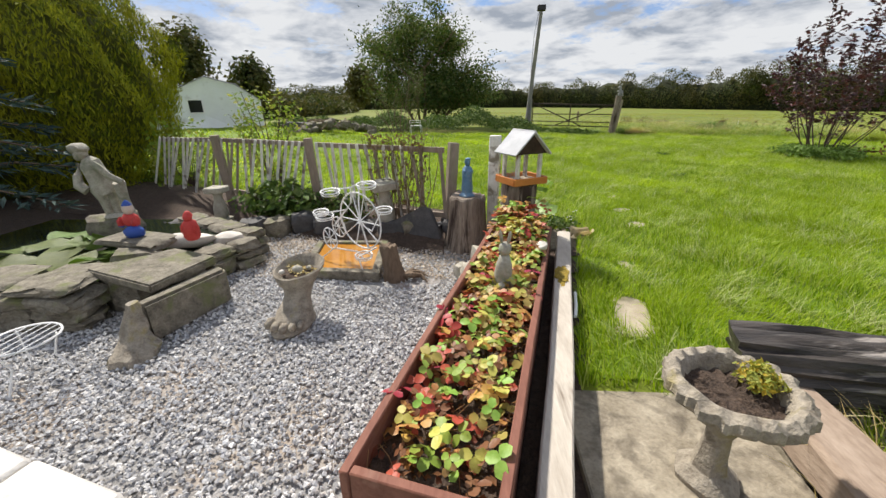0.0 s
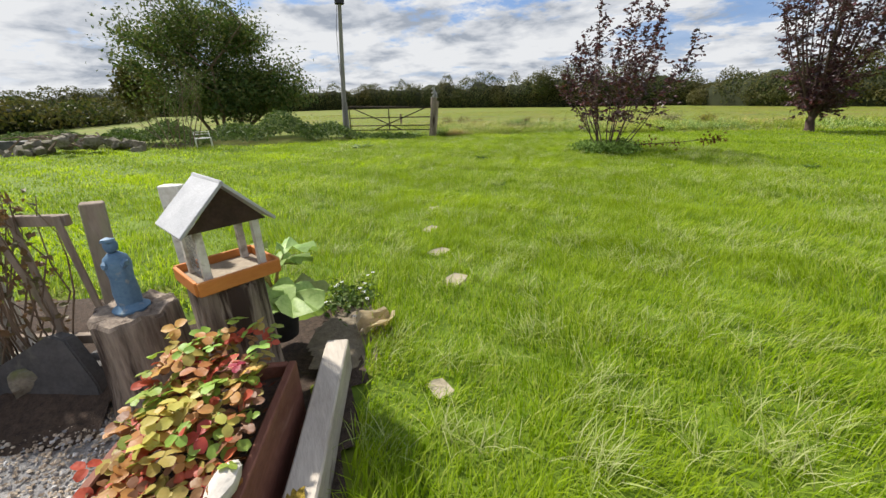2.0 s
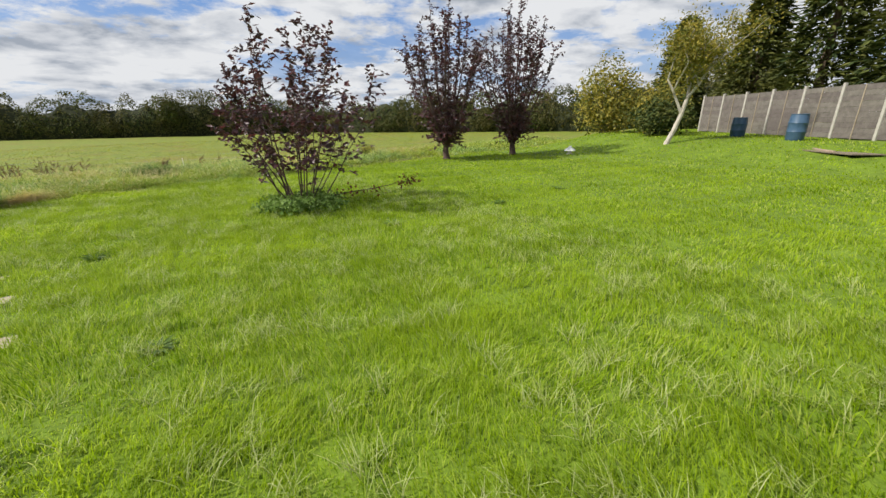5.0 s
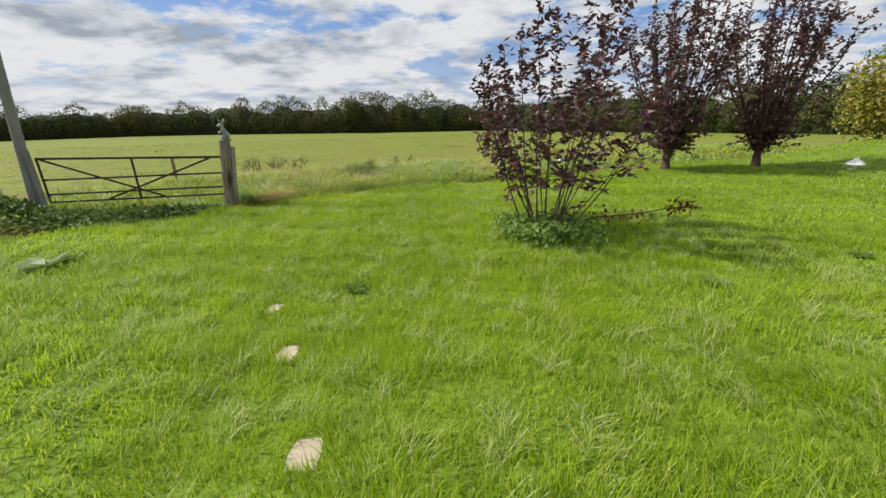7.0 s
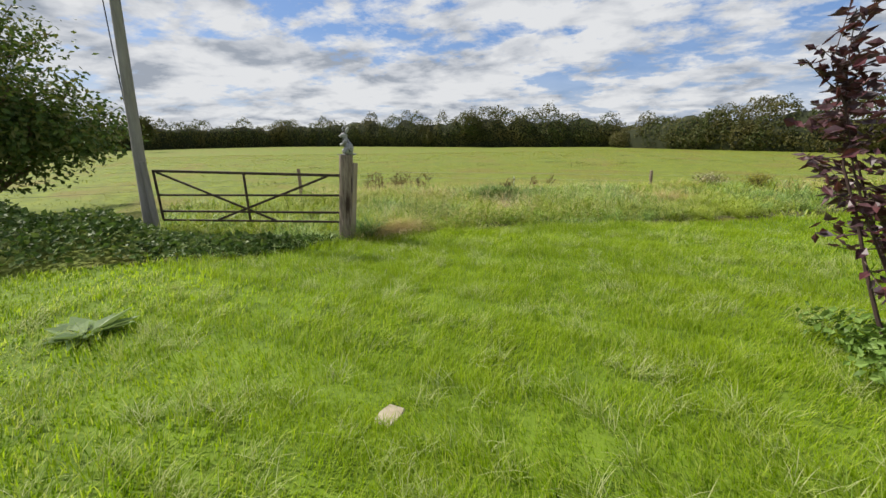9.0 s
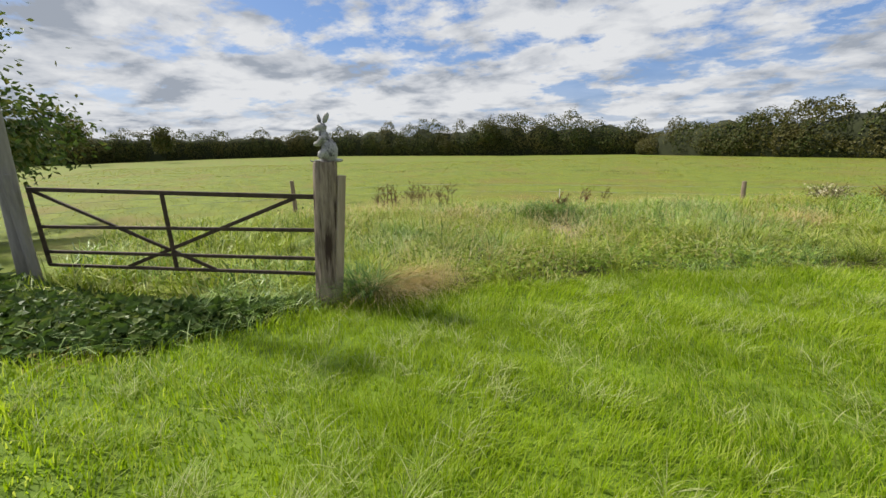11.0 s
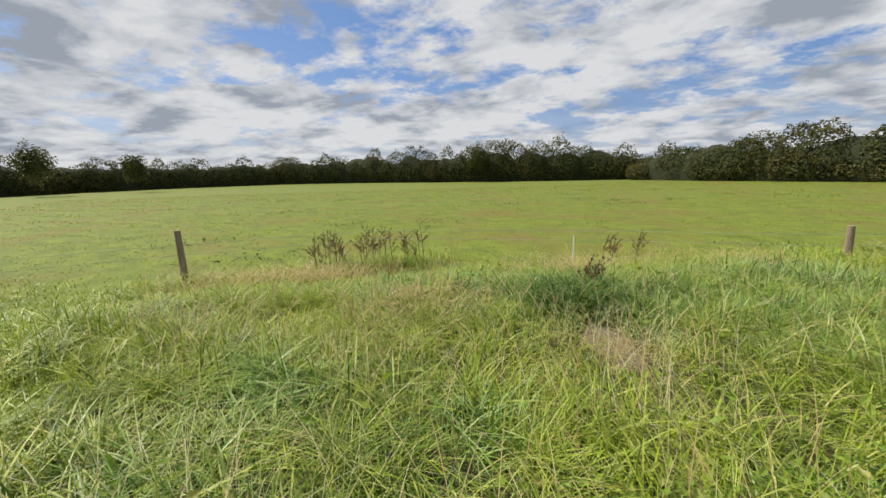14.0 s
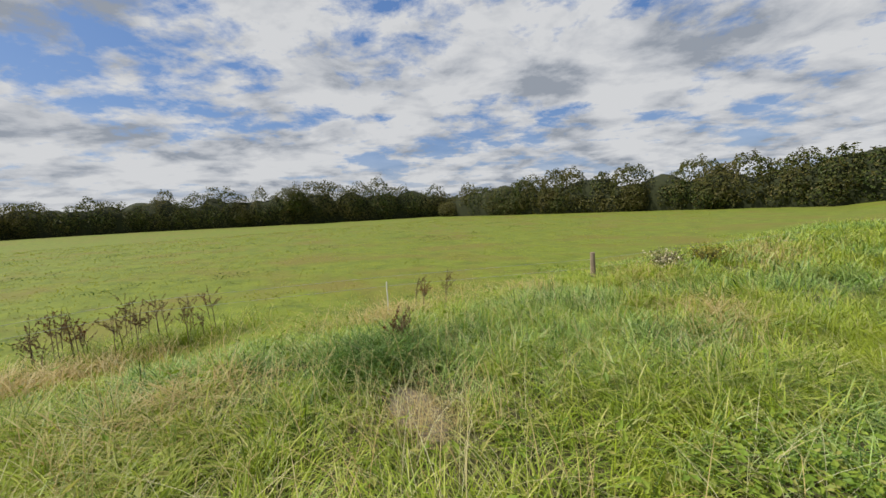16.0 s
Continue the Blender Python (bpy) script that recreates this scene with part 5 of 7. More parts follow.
rr = random.Random(8)
for k in range(9):
    a = k * 2.399 + 0.4
    out, up, size = rr.uniform(0.08, 0.22), rr.uniform(0.14, 0.40), rr.uniform(0.20, 0.27)
    d = Vector((math.cos(a), math.sin(a), 0))
    sd = Vector((-d.y, d.x, 0))
    tip = d * out + Vector((0, 0, up))
    bm = bmesh.new()
    tube(bm, [(0, 0, 0.02), d * out * 0.35 + Vector((0, 0, up * 0.7)), tip], [0.012, 0.010, 0.007], 6)
    part("stalk", bm, M_RHUBARB, rhubarb, "reddish green stalk")
    bm = bmesh.new()
    mid = bm.verts.new(tip)
    edge = []
    for i in range(19):
        t = -2.75 + 5.5 * i / 18
        r = size * (0.62 + 0.20 * math.cos(t)) * (1 + 0.09 * math.sin(7 * t + k))
        edge.append(bm.verts.new(tip + d * (r * math.cos(t) + 0.04) + sd * r * math.sin(t) * 0.9 + Vector((0, 0, 0.03 * math.sin(6 * t + k) - 0.55 * max(0.0, r * math.cos(t)) ** 1.3 + 0.02))))
    ring_in = [bm.verts.new(mid.co.lerp(v.co, 0.55) + Vector((0, 0, 0.012 + 0.010 * math.sin(i * 1.7)))) for i, v in enumerate(edge)]
    for i in range(18):
        bm.faces.new((mid, ring_in[i], ring_in[i + 1]))
        bm.faces.new((ring_in[i], edge[i], edge[i + 1], ring_in[i + 1]))
    part("leaf", bm, M_BIGLEAF, rhubarb)
bm = bmesh.new()
bmesh.ops.create_grid(bm, x_segments=24, y_segments=24, size=0.5)
bmesh.ops.delete(bm, geom=[v for v in bm.verts if v.co.length > 0.44 + 0.06 * noise.noise(v.co * 7)], context="VERTS")
for v in bm.verts:
    v.co = Vector((v.co.x * 0.62, v.co.y * 0.95, 0.03 + 0.012 * noise.noise(v.co * 22) - 0.03 * (v.co.length / 0.5) ** 3))
solo("bare_soil", bm, M_BARE, (1.17, 2.80, -0.06), "dark trodden soil beside the rhubarb pot", "soil", turn=-20, kind="structure")
plant("daisy_patch", (1.22, 3.28, -0.05), "low dark leafy patch under small white daisies", "plant", (0.30, 0.34, 0.05), 420, 0.045, M_BRAMBLE, 19, stems=0, shell=0.1)
for k in range(16):
    rr = random.Random(60 + k)
    x, y, h = 1.22 + rr.gauss(0, 0.14), 3.28 + rr.gauss(0, 0.18), rr.uniform(0.10, 0.16)
    daisy = thing("daisy", (x, y, float(land(x, y))), "small white daisy on a thin stalk", "flower", "daisies by the rhubarb")
    bm = bmesh.new()
    tube(bm, [(0, 0, -0.01), (0.005, 0, h * 0.6), (0.01, 0, h)], 0.0016, 4)
    part("stalk", bm, M_GREENLEAF, daisy)
    bm = bmesh.new()
    for i in range(9):
        t = 2 * math.pi * i / 9
        vs = [bm.verts.new((0.01 + r * math.cos(t + e), r * math.sin(t + e), h + q)) for r, e, q in ((0.003, 0, 0.002), (0.012, -0.25, 0.004), (0.016, 0, 0.003), (0.012, 0.25, 0.004))]
        bm.faces.new(vs)
    part("petals", bm, M_WHITE, daisy)
    bm = bmesh.new()
    blob(bm, (0.01, 0, h + 0.004), (0.005, 0.005, 0.004), 0, 0, sub=1)
    part("centre", bm, M_YELLOW, daisy)
# dry climber on the fence
climber = thing("climber", (-0.62, 3.12, -0.08), "dry brown climber tangled in the fence slats", "climbing plant")
bm = bmesh.new()
rnd = random.Random(12)
for k in range(34):
    x = rnd.uniform(-0.32, 0.30)
    pts = [(x, rnd.uniform(-0.05, 0.05) - 0.3 * x, 0.0)]
    for i in range(6):
        x += rnd.uniform(-0.07, 0.07)
        pts.append((x, rnd.uniform(-0.06, 0.06) - 0.3 * x, 0.18 * (i + 1) + rnd.uniform(-0.03, 0.03)))
    tube(bm, pts, [0.006, 0.006, 0.005, 0.005, 0.004, 0.003, 0.002], 4, False)
tagged(part("stemwork", bm, M_BARK, climber), kind="stuff")
n = 420
p = np.stack([RNG.uniform(-0.36, 0.34, n), RNG.normal(0, 0.06, n), RNG.uniform(0.25, 1.12, n) ** 0.8], 1)
p[:, 1] -= 0.3 * p[:, 0]
ob = new("foliage", leaf_mesh("foliage", p, RNG.normal(size=(n, 3)), RNG.uniform(0.03, 0.06, n), RNG.uniform(0.02, 0.04, n), M_DRYWEED))
ob.parent = climber

# white wire table at the gravel's edge
t = thing("wire_table", (-2.30, 0.55, GZ), "small white wire garden table on the gravel", "garden table")
bm = bmesh.new()
ring(bm, (0, 0, 0.26), 0.16, 0.006)
for k in range(7):
    bar(bm, (-0.15 + 0.05 * k, -math.sqrt(0.0256 - (0.05 * k - 0.15) ** 2), 0.26), (-0.15 + 0.05 * k, math.sqrt(0.0256 - (0.05 * k - 0.15) ** 2), 0.26), 0.004, 0.004, 0)
part("top", bm, M_WHITE, t)
for k in range(3):
    a = 2.1 * k + 0.5
    bm = bmesh.new()
    tube(bm, [(0.14 * math.cos(a), 0.14 * math.sin(a), 0.26), (0.10 * math.cos(a), 0.10 * math.sin(a), 0.13), (0.16 * math.cos(a), 0.16 * math.sin(a), 0.0)], 0.006, 6)
    part("leg", bm, M_WHITE, t)

# ---- birdbath, beam, charred log, vine ----
bath = thing("birdbath_planter", (1.045, 0.035, -0.05), "ornate weathered stone birdbath filled with soil", "birdbath")
bath.scale = (0.87, 0.87, 1.20)
bm = bmesh.new()
lathe(bm, [(0.13, 0.0), (0.135, 0.025), (0.11, 0.04), (0.075, 0.06), (0.06, 0.12), (0.052, 0.20), (0.065, 0.225), (0.06, 0.245)], 24, 0.03, flute=6, depth=0.08)
part("pedestal", bm, M_BATH, bath)
bm = bmesh.new()
lathe(bm, [(0.06, 0.24), (0.11, 0.265), (0.17, 0.305), (0.205, 0.345), (0.195, 0.352), (0.165, 0.325)], 32, 0.02)
part("bowl", bm, M_STATUE, bath)
bm = bmesh.new()
prev = None
N = 120
for i, (r, z) in enumerate([(0.185, 0.335), (0.225, 0.335), (0.248, 0.355), (0.245, 0.385), (0.222, 0.40), (0.195, 0.392), (0.175, 0.36), (0.165, 0.33)]):
    row = []
    for k in range(N):
        a = 2 * math.pi * k / N
        w = 1 + (0.055 * abs(math.sin(a * 9 + 0.8 * math.sin(a * 3))) * (i in (1, 2, 3)) + 0.02 * math.sin(a * 36) * (i in (2, 3)) + 0.012 * noise.noise(Vector((math.cos(a) * 4, math.sin(a) * 4, i * 0.3))))
        row.append(bm.verts.new((r * w * math.cos(a), r * w * math.sin(a), z + 0.004 * math.sin(a * 6) + 0.007 * math.sin(a * 18) * (i in (2, 3, 4)))))
    if prev:
        for k in range(N):
            bm.faces.new((prev[k], prev[(k + 1) % N], row[(k + 1) % N], row[k]))
    prev = row
part("rim", bm, M_BATH, bath, "carved shell-edged stone rim")
bm = bmesh.new()
bmesh.ops.create_circle(bm, cap_ends=True, cap_tris=True, segments=40, radius=0.178)
bmesh.ops.subdivide_edges(bm, edges=bm.edges[:], cuts=4, use_grid_fill=True)
for v in bm.verts:
    v.co.z = 0.345 + 0.02 * noise.noise(v.co * 25) + 0.01 * noise.noise(v.co * 60)
part("soil", bm, M_SOIL, bath, "dark lumpy soil")
plant("seedling_clump", (1.15, 0.07, 0.372), "yellow-green seedlings growing in the birdbath", "plant", (0.065, 0.075, 0.045), 420, 0.024, M_VINE, 14, stems=0)
bm = bmesh.new()
bar(bm, (1.58, 0.50, 0.0), (1.46, -0.75, 0.0), 0.24, 0.16, 0.02)
bmesh.ops.subdivide_edges(bm, edges=[e for e in bm.edges if e.calc_length() > 0.8], cuts=8)
for v in bm.verts:
    v.co += noise.noise_vector(v.co * 6) * 0.012
solo("timber_beam", bm, M_BEAM, (0, 0, 0.05), "weathered brown timber beam lying beside the birdbath", "timber beam")
bm = bmesh.new()
rows, n = [], 44
for i in range(13):
    u = i / 12
    row = []
    for k in range(n):
        a = 2 * math.pi * k / n
        rr = 0.165 + 0.035 * noise.noise(Vector((math.cos(a) * 3.5, math.sin(a) * 3.5, u * 1.6))) + 0.026 * noise.noise(Vector((math.cos(a) * 11, math.sin(a) * 11, u * 2.5)))
        z = math.sin(a) * rr
        row.append(bm.verts.new((u * 1.35 + 0.06 * math.cos(a + 1) * (i in (0, 12)), math.cos(a) * rr, min(z, 0.142 + 0.045 * noise.noise(Vector((u * 2.5, a * 7, 3)))))))
    rows.append(row)
for a, b in zip(rows, rows[1:]):
    for k in range(n):
        bm.faces.new((a[k], a[(k + 1) % n], b[(k + 1) % n], b[k]))
bm.faces.new(rows[0])
bm.faces.new(rows[-1])
tube(bm, [(-0.03, -0.10, 0.05), (0.03, -0.10, 0.05)], [0.028, 0.028], 12, False)
solo("charred_log", bm, M_BLACKLOG, (1.47, 0.58, 0.135), "blackened hollow log lying at the lawn's edge", "log", turn=-9)
bm = bmesh.new()
bmesh.ops.create_grid(bm, x_segments=26, y_segments=22, size=0.5)
for v in bm.verts:
    v.co = Vector((v.co.x * 1.5 + 2.42, v.co.y * 2.0 - 0.50, -0.035 + 0.03 * noise.noise(v.co * 14)))
solo("flower_bed", bm, M_SOIL, (0, 0, 0), "dark bare soil of the flower bed", "flower bed", kind="structure")
n = 90
me = blade_mesh("dead_stalks", np.stack([RNG.normal(1.78, 0.11, n), RNG.normal(0.02, 0.14, n)], 1), np.full(n, -0.03), RNG.uniform(0.12, 0.30, n), 0.006, RNG.uniform(0.5, 1.3, n), M_STRAW, 4)
tagged(new("dead_stalks", me), "bundle of dry straw-coloured stalks on the bed", "dead plant", kind="stuff")
plant("vine", (2.33, 0.36, -0.04), "yellow-green broad-leaved vine at the bed's edge", "vine", (0.24, 0.22, 0.55), 210, 0.12, M_VINE, 15, stems=9, aspect=0.9)

# ---- trees and bushes ----


def grow(base, direction, length, radius, depth, rng, out, spread=0.55, up=0.25, shrink=0.72):
    """Limbs by forking: fills out with (points, radii, depth) and returns the tips."""
    d = Vector(direction).normalized()
    pts, p = [Vector(base)], Vector(base)
    for i in range(3):
        d = (d + Vector((rng.uniform(-1, 1), rng.uniform(-1, 1), rng.uniform(-0.6, 1.0) + up)) * 0.14).normalized()
        p = p + d * length / 3
        pts.append(p.copy())
    out.append((pts, [radius, radius * 0.88, radius * 0.76, radius * 0.62], depth))
    if depth == 0:
        return [p]
    tips = [p]
    for k in range(rng.choice((2, 3, 3))):
        a = rng.uniform(0, 6.28)
        side = Vector((math.cos(a), math.sin(a), rng.uniform(-0.2, 0.5)))
        start = pts[rng.choice((1, 2, 3))]
        tips += grow(start, d * (1 - spread) + side * spread + Vector((0, 0, up * 0.4)), length * shrink * rng.uniform(0.8, 1.15), radius * 0.58, depth - 1, rng, out, spread, up, shrink)
    return tips


def tree(name, place, label, category, stems, height, seed, leaves, leaf, mat, bark, depth=3, spread=0.5, up=0.3, cloud=0.35, group="", low=0.0, aspect=0.55, radius=0.06, hang=0.0):
    global RNG
    keep, RNG = RNG, np.random.default_rng(seed)
    rng = random.Random(seed)
    t = thing(name, place, label, category, group)
    out, tips = [], []
    for b, d in stems:
        tips += grow(b, d, height * 0.36, radius, depth, rng, out, spread, up)
    for pts, rad, dep in out:
        if dep == depth:
            bm = bmesh.new()
            tube(bm, pts, rad, 8)
            part("trunk", bm, bark, t)
    bm = bmesh.new()
    for pts, rad, dep in out:
        if dep < depth:
            tube(bm, pts, rad, 5, False)
    tagged(part("branchwork", bm, bark, t), kind="stuff")
    segs = [(p[i], p[i + 1]) for p, r, dep in out if dep <= depth - 2 or dep == 0 for i in range(3)]
    A = np.array([s[0] for s in segs])
    B = np.array([s[1] for s in segs])
    k = RNG.integers(0, len(segs), leaves)
    p = A[k] + (B[k] - A[k]) * RNG.uniform(0, 1.15, (leaves, 1)) + RNG.normal(0, cloud, (leaves, 3)) * RNG.uniform(0.2, 1.0, (leaves, 1))
    p = p[p[:, 2] > low]
    nn = RNG.normal(0, 0.7, (len(p), 3)) + np.array([0, 0, 0.7])
    tips_dir = RNG.normal(0, 0.8, (len(p), 3)) + np.array([0, 0, 0.25 - hang])
    L = RNG.uniform(leaf * 0.65, leaf * 1.25, len(p))
    ob = new("crown", leaf_mesh("crown", p, nn, L, L * aspect, mat, tips_dir))
    ob.parent = t
    RNG = keep
    return t


def plum(name, place, label, category, stems, height, reach, seed, twigs, leaves, leaf, trunk=0.0, bias=(0, 0), group="", first=0.2):
    """Long shoots that part low down, leafy twigs off each shoot; trunk: height of a single bole."""
    rng, rg = random.Random(seed), np.random.default_rng(seed)
    t = thing(name, place, label, category, group)
    wood, shoots, pts, tips = bmesh.new(), [], [], []
    if trunk:
        bm = bmesh.new()
        tube(bm, [(0, 0, -0.1), (0.02, 0.01, trunk * 0.3), (-0.02, 0.03, trunk * 0.7), (0.0, 0.0, trunk * 1.1)], [0.20, 0.14, 0.13, 0.10], 12)
        for v in bm.verts:
            v.co += noise.noise_vector(v.co * 5) * 0.02
        part("trunk", bm, M_TWIG, t)
    for k in range(stems):
        a = k * 2.399 + rng.uniform(-0.3, 0.3)
        lean = reach * math.sqrt((k + 0.6) / stems) * rng.uniform(0.75, 1.1)
        r0 = rng.uniform(0.04, 0.34) if not trunk else 0.04
        z0 = -0.04 if not trunk else trunk * rng.uniform(0.75, 1.05)
        top = height * (1 - 0.38 * (lean / reach) ** 2) * rng.uniform(0.84, 1.04)
        path = []
        for i in range(8):
            u = i / 7
            r = r0 + lean * (1 - (1 - u) ** 1.5)
            path.append(Vector((r * math.cos(a) + bias[0] * u + rng.uniform(-0.05, 0.05) * u, r * math.sin(a) + bias[1] * u + rng.uniform(-0.05, 0.05) * u, z0 + (top - z0) * u)))
        thick = rng.uniform(0.014, 0.026) * (2.2 if trunk else 0.78)
        bm = bmesh.new()
        tube(bm, path, [thick * (1 - 0.85 * i / 7) for i in range(8)], 6, False)
        part("stem", bm, M_TWIG, t)
        for j in range(twigs):
            u = first + (0.97 - first) * (j + rng.random()) / twigs
            q = u * 7
            p = path[int(q)].lerp(path[min(7, int(q) + 1)], q - int(q))
            b = rng.uniform(0, 6.28)
            n = rng.uniform(0.22, 0.62) * (1.15 - 0.65 * u) * (1.5 if trunk else 1.0)
            d = Vector((math.cos(b), math.sin(b), rng.uniform(-0.25, 0.95) if u > 0.4 else rng.uniform(-0.5, 0.5)))
            e1, e2 = p + d * n * 0.5, p + d * n + Vector((0, 0, 0.10 * n))
            tube(wood, [p, e1, e2], [0.006, 0.004, 0.002], 4, False)
            shoots.append((p, e2, d))
        shoots.append((path[5], path[7], Vector((0, 0, 1))))
        shoots.append((path[4], path[6], Vector((0, 0, 1))))
    tagged(part("branchwork", wood, M_TWIG, t), kind="stuff")
    for p, e, d in shoots:
        m = max(3, int(leaves * (e - p).length / 0.45))
        for j in range(m):
            u = 0.15 + 0.9 * (j + rng.random()) / m
            pts.append(p.lerp(e, u) + Vector((rng.gauss(0, 0.012), rng.gauss(0, 0.012), rng.gauss(0, 0.012))))
            b = rng.uniform(0, 6.28)
            tips.append(d.normalized() * 0.5 + Vector((math.cos(b), math.sin(b), rng.uniform(-0.6, 0.5))))
    L = rg.uniform(leaf * 0.7, leaf * 1.25, len(pts))
    ob = new("crown", leaf_mesh("crown", np.array(pts), rg.normal(0, 0.55, (len(pts), 3)) + np.array([0, 0, 0.8]), L, L * 0.58, M_PURPLE, np.array(tips)))
    ob.parent = t
    return t


plum("purple_plum_bush", (8.92, 9.05, float(land(8.92, 9.05))), "many-stemmed purple-leaved plum bush on the lawn", "bush", 18, 3.75, 1.50, 11, 16, 12, 0.115, bias=(0.10, -0.12), first=0.30)
plant("ground_elder", (8.72, 8.95, -0.03), "low mound of green weeds round the plum's foot", "weeds", (1.0, 0.95, 0.15), 3600, 0.075, M_ELDER, 17, stems=0, shell=0.2, aspect=0.7)
low = thing("low_branch", (9.05, 8.9, 0.0), "low plum branch with withered brown leaves", "branch")
bm = bmesh.new()
path = [(0, 0, 0.06), (0.5, -0.45, 0.17), (1.0, -0.95, 0.22), (1.45, -1.35, 0.30), (1.75, -1.65, 0.34)]
tube(bm, path, [0.016, 0.013, 0.01, 0.007, 0.004], 5)
part("stem", bm, M_TWIG, low)
n = 150
u = np.concatenate([RNG.uniform(0.15, 0.6, 60), RNG.uniform(0.75, 1.0, 90)]) * 4
P = np.array(path)
i = np.minimum(u.astype(int), 3)
p = P[i] + (P[i + 1] - P[i]) * (u - i)[:, None] + RNG.normal(0, 0.07, (n, 3))
ob = new("foliage", leaf_mesh("foliage", p, RNG.normal(size=(n, 3)), RNG.uniform(0.05, 0.10, n), RNG.uniform(0.03, 0.06, n), M_DRYLEAF))
ob.parent = low

for k, (x, y, seed) in enumerate([(18.7, 9.65, 51), (21.6, 7.35, 53)]):
    plum("purple_plum_tree", (x, y, float(land(x, y))), "tall purple-leaved plum tree with short dark trunk", "tree", 22, 6.5 + 0.3 * k, 2.0, seed, 20, 11, 0.14, trunk=0.58, group="plum trees along the lawn", first=0.04)

# broad tree behind the brambles
st = [((0, 0, -0.1), (0.12, 0.1, 1)), ((0.25, 0.1, -0.05), (0.6, 0.15, 1)), ((-0.25, 0.1, -0.05), (-0.5, 0.1, 1)), ((0.1, -0.2, -0.05), (0.2, -0.5, 0.9)), ((0.3, 0.3, -0.05), (0.8, 0.4, 0.7)), ((-0.1, 0.3, 0), (-0.3, 0.6, 0.9))]
tree("garden_tree", (-2.4, 24.0, float(land(-2.4, 24.0))), "broad dark green tree with low spreading branches", "tree", st, 10.6, 61, 27000, 0.17, M_GREENLEAF, M_BARK, 3, 0.64, 0.14, 0.52, low=0.9, radius=0.085)
plant("tree_skirt", (-1.2, 24.0, 0.4), "low dark branches hanging beneath the broad tree", "tree", (4.2, 3.0, 1.5), 8000, 0.17, M_GREENLEAF, 63, stems=16, shell=0.25)
st = [((0.1 * k - 0.3, 0.05 * (k % 3), -0.05), (0.16 * k - 0.5, 0.1 - 0.1 * (k % 3), 1)) for k in range(8)]
tree("hawthorn_sapling", (-2.65, 16.25, -0.06), "thin many-stemmed sapling before the broad tree", "sapling", st, 3.6, 67, 1500, 0.06, M_GREENLEAF, M_BARK, 2, 0.4, 0.45, 0.15, low=0.9, radius=0.018)

# golden conifer: dense upright sprays over a heart coloured dark as inner shade
con = thing("golden_conifer", (-7.25, 5.60, -0.1), "large dense golden-green conifer beside the pond", "conifer")
bm = bmesh.new()
tube(bm, [(0, 0, -0.1), (0.05, 0, 1.5), (0, 0, 4.0)], [0.16, 0.13, 0.04], 10)
part("trunk", bm, M_BARK, con)
# solid core; its dark colour stands for shade behind the sprays
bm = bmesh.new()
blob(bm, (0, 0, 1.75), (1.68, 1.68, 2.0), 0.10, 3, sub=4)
part("inner_shade", bm, M_DARKCON, con, "inner growth coloured dark for the shade between sprays")
n = 80000
d = unit(RNG.normal(size=(n, 3)))
r = 1 + 0.12 * np.sin(d[:, 0] * 9 + 1) * np.sin(d[:, 2] * 8) + 0.07 * np.sin(d[:, 1] * 17 + d[:, 2] * 11)
p = d * (r * RNG.uniform(0.93, 1.03, n))[:, None] * np.array([2.05, 2.05, 2.35]) + np.array([0, 0, 1.75])
keepm = p[:, 2] > 0.12
p, d = p[keepm], d[keepm]
L = RNG.uniform(0.06, 0.14, len(p))
ob = new("sprays", leaf_mesh("sprays", p, d + RNG.normal(0, 0.4, d.shape), L, L * 0.20, M_CONIFER, d * 0.5 + np.array([0, 0, 1.0]) + RNG.normal(0, 0.35, d.shape)))
ob.parent = con
spr = thing("blue_spruce", (-5.62, 2.62, -0.1), "blue-green spruce with drooping boughs", "conifer")
bm = bmesh.new()
tube(bm, [(0, 0, 0), (0, 0, 2), (0, 0, 4.2)], [0.12, 0.09, 0.02], 8)
part("trunk", bm, M_BARK, spr)
bm = bmesh.new()
pts, tips = [], []
for k in range(60):
    a, z = k * 2.399, 0.5 + 3.6 * (k / 60)
    L = 1.55 * (1 - k / 66)
    d = Vector((math.cos(a), math.sin(a), 0))
    path = [Vector((0, 0, z)), d * L * 0.5 + Vector((0, 0, z + 0.12)), d * L + Vector((0, 0, z - 0.05))]
    tube(bm, path, [0.02, 0.014, 0.005], 4, False)
    for j in range(110):
        u = RNG.uniform(0.15, 1)
        q = path[0].lerp(path[1], u * 2) if u < 0.5 else path[1].lerp(path[2], u * 2 - 1)
        side = Vector((-d.y, d.x, 0)) * RNG.choice([-1, 1])
        pts.append(q + side * RNG.uniform(0, 0.25 * (1.1 - u)) + Vector((0, 0, RNG.uniform(-0.06, 0.03))))
        tips.append(d * 0.9 + side * 0.8 + Vector((0, 0, RNG.uniform(-0.5, 0.2))))
part("branchwork", bm, M_BARK, spr)
L = RNG.uniform(0.10, 0.20, len(pts))
ob = new("needles", leaf_mesh("needles", np.array(pts), RNG.normal(0, 0.5, (len(pts), 3)) + np.array([0, 0, 1]), L, L * 0.22, M_SPRUCE, np.array(tips)))
ob.parent = spr

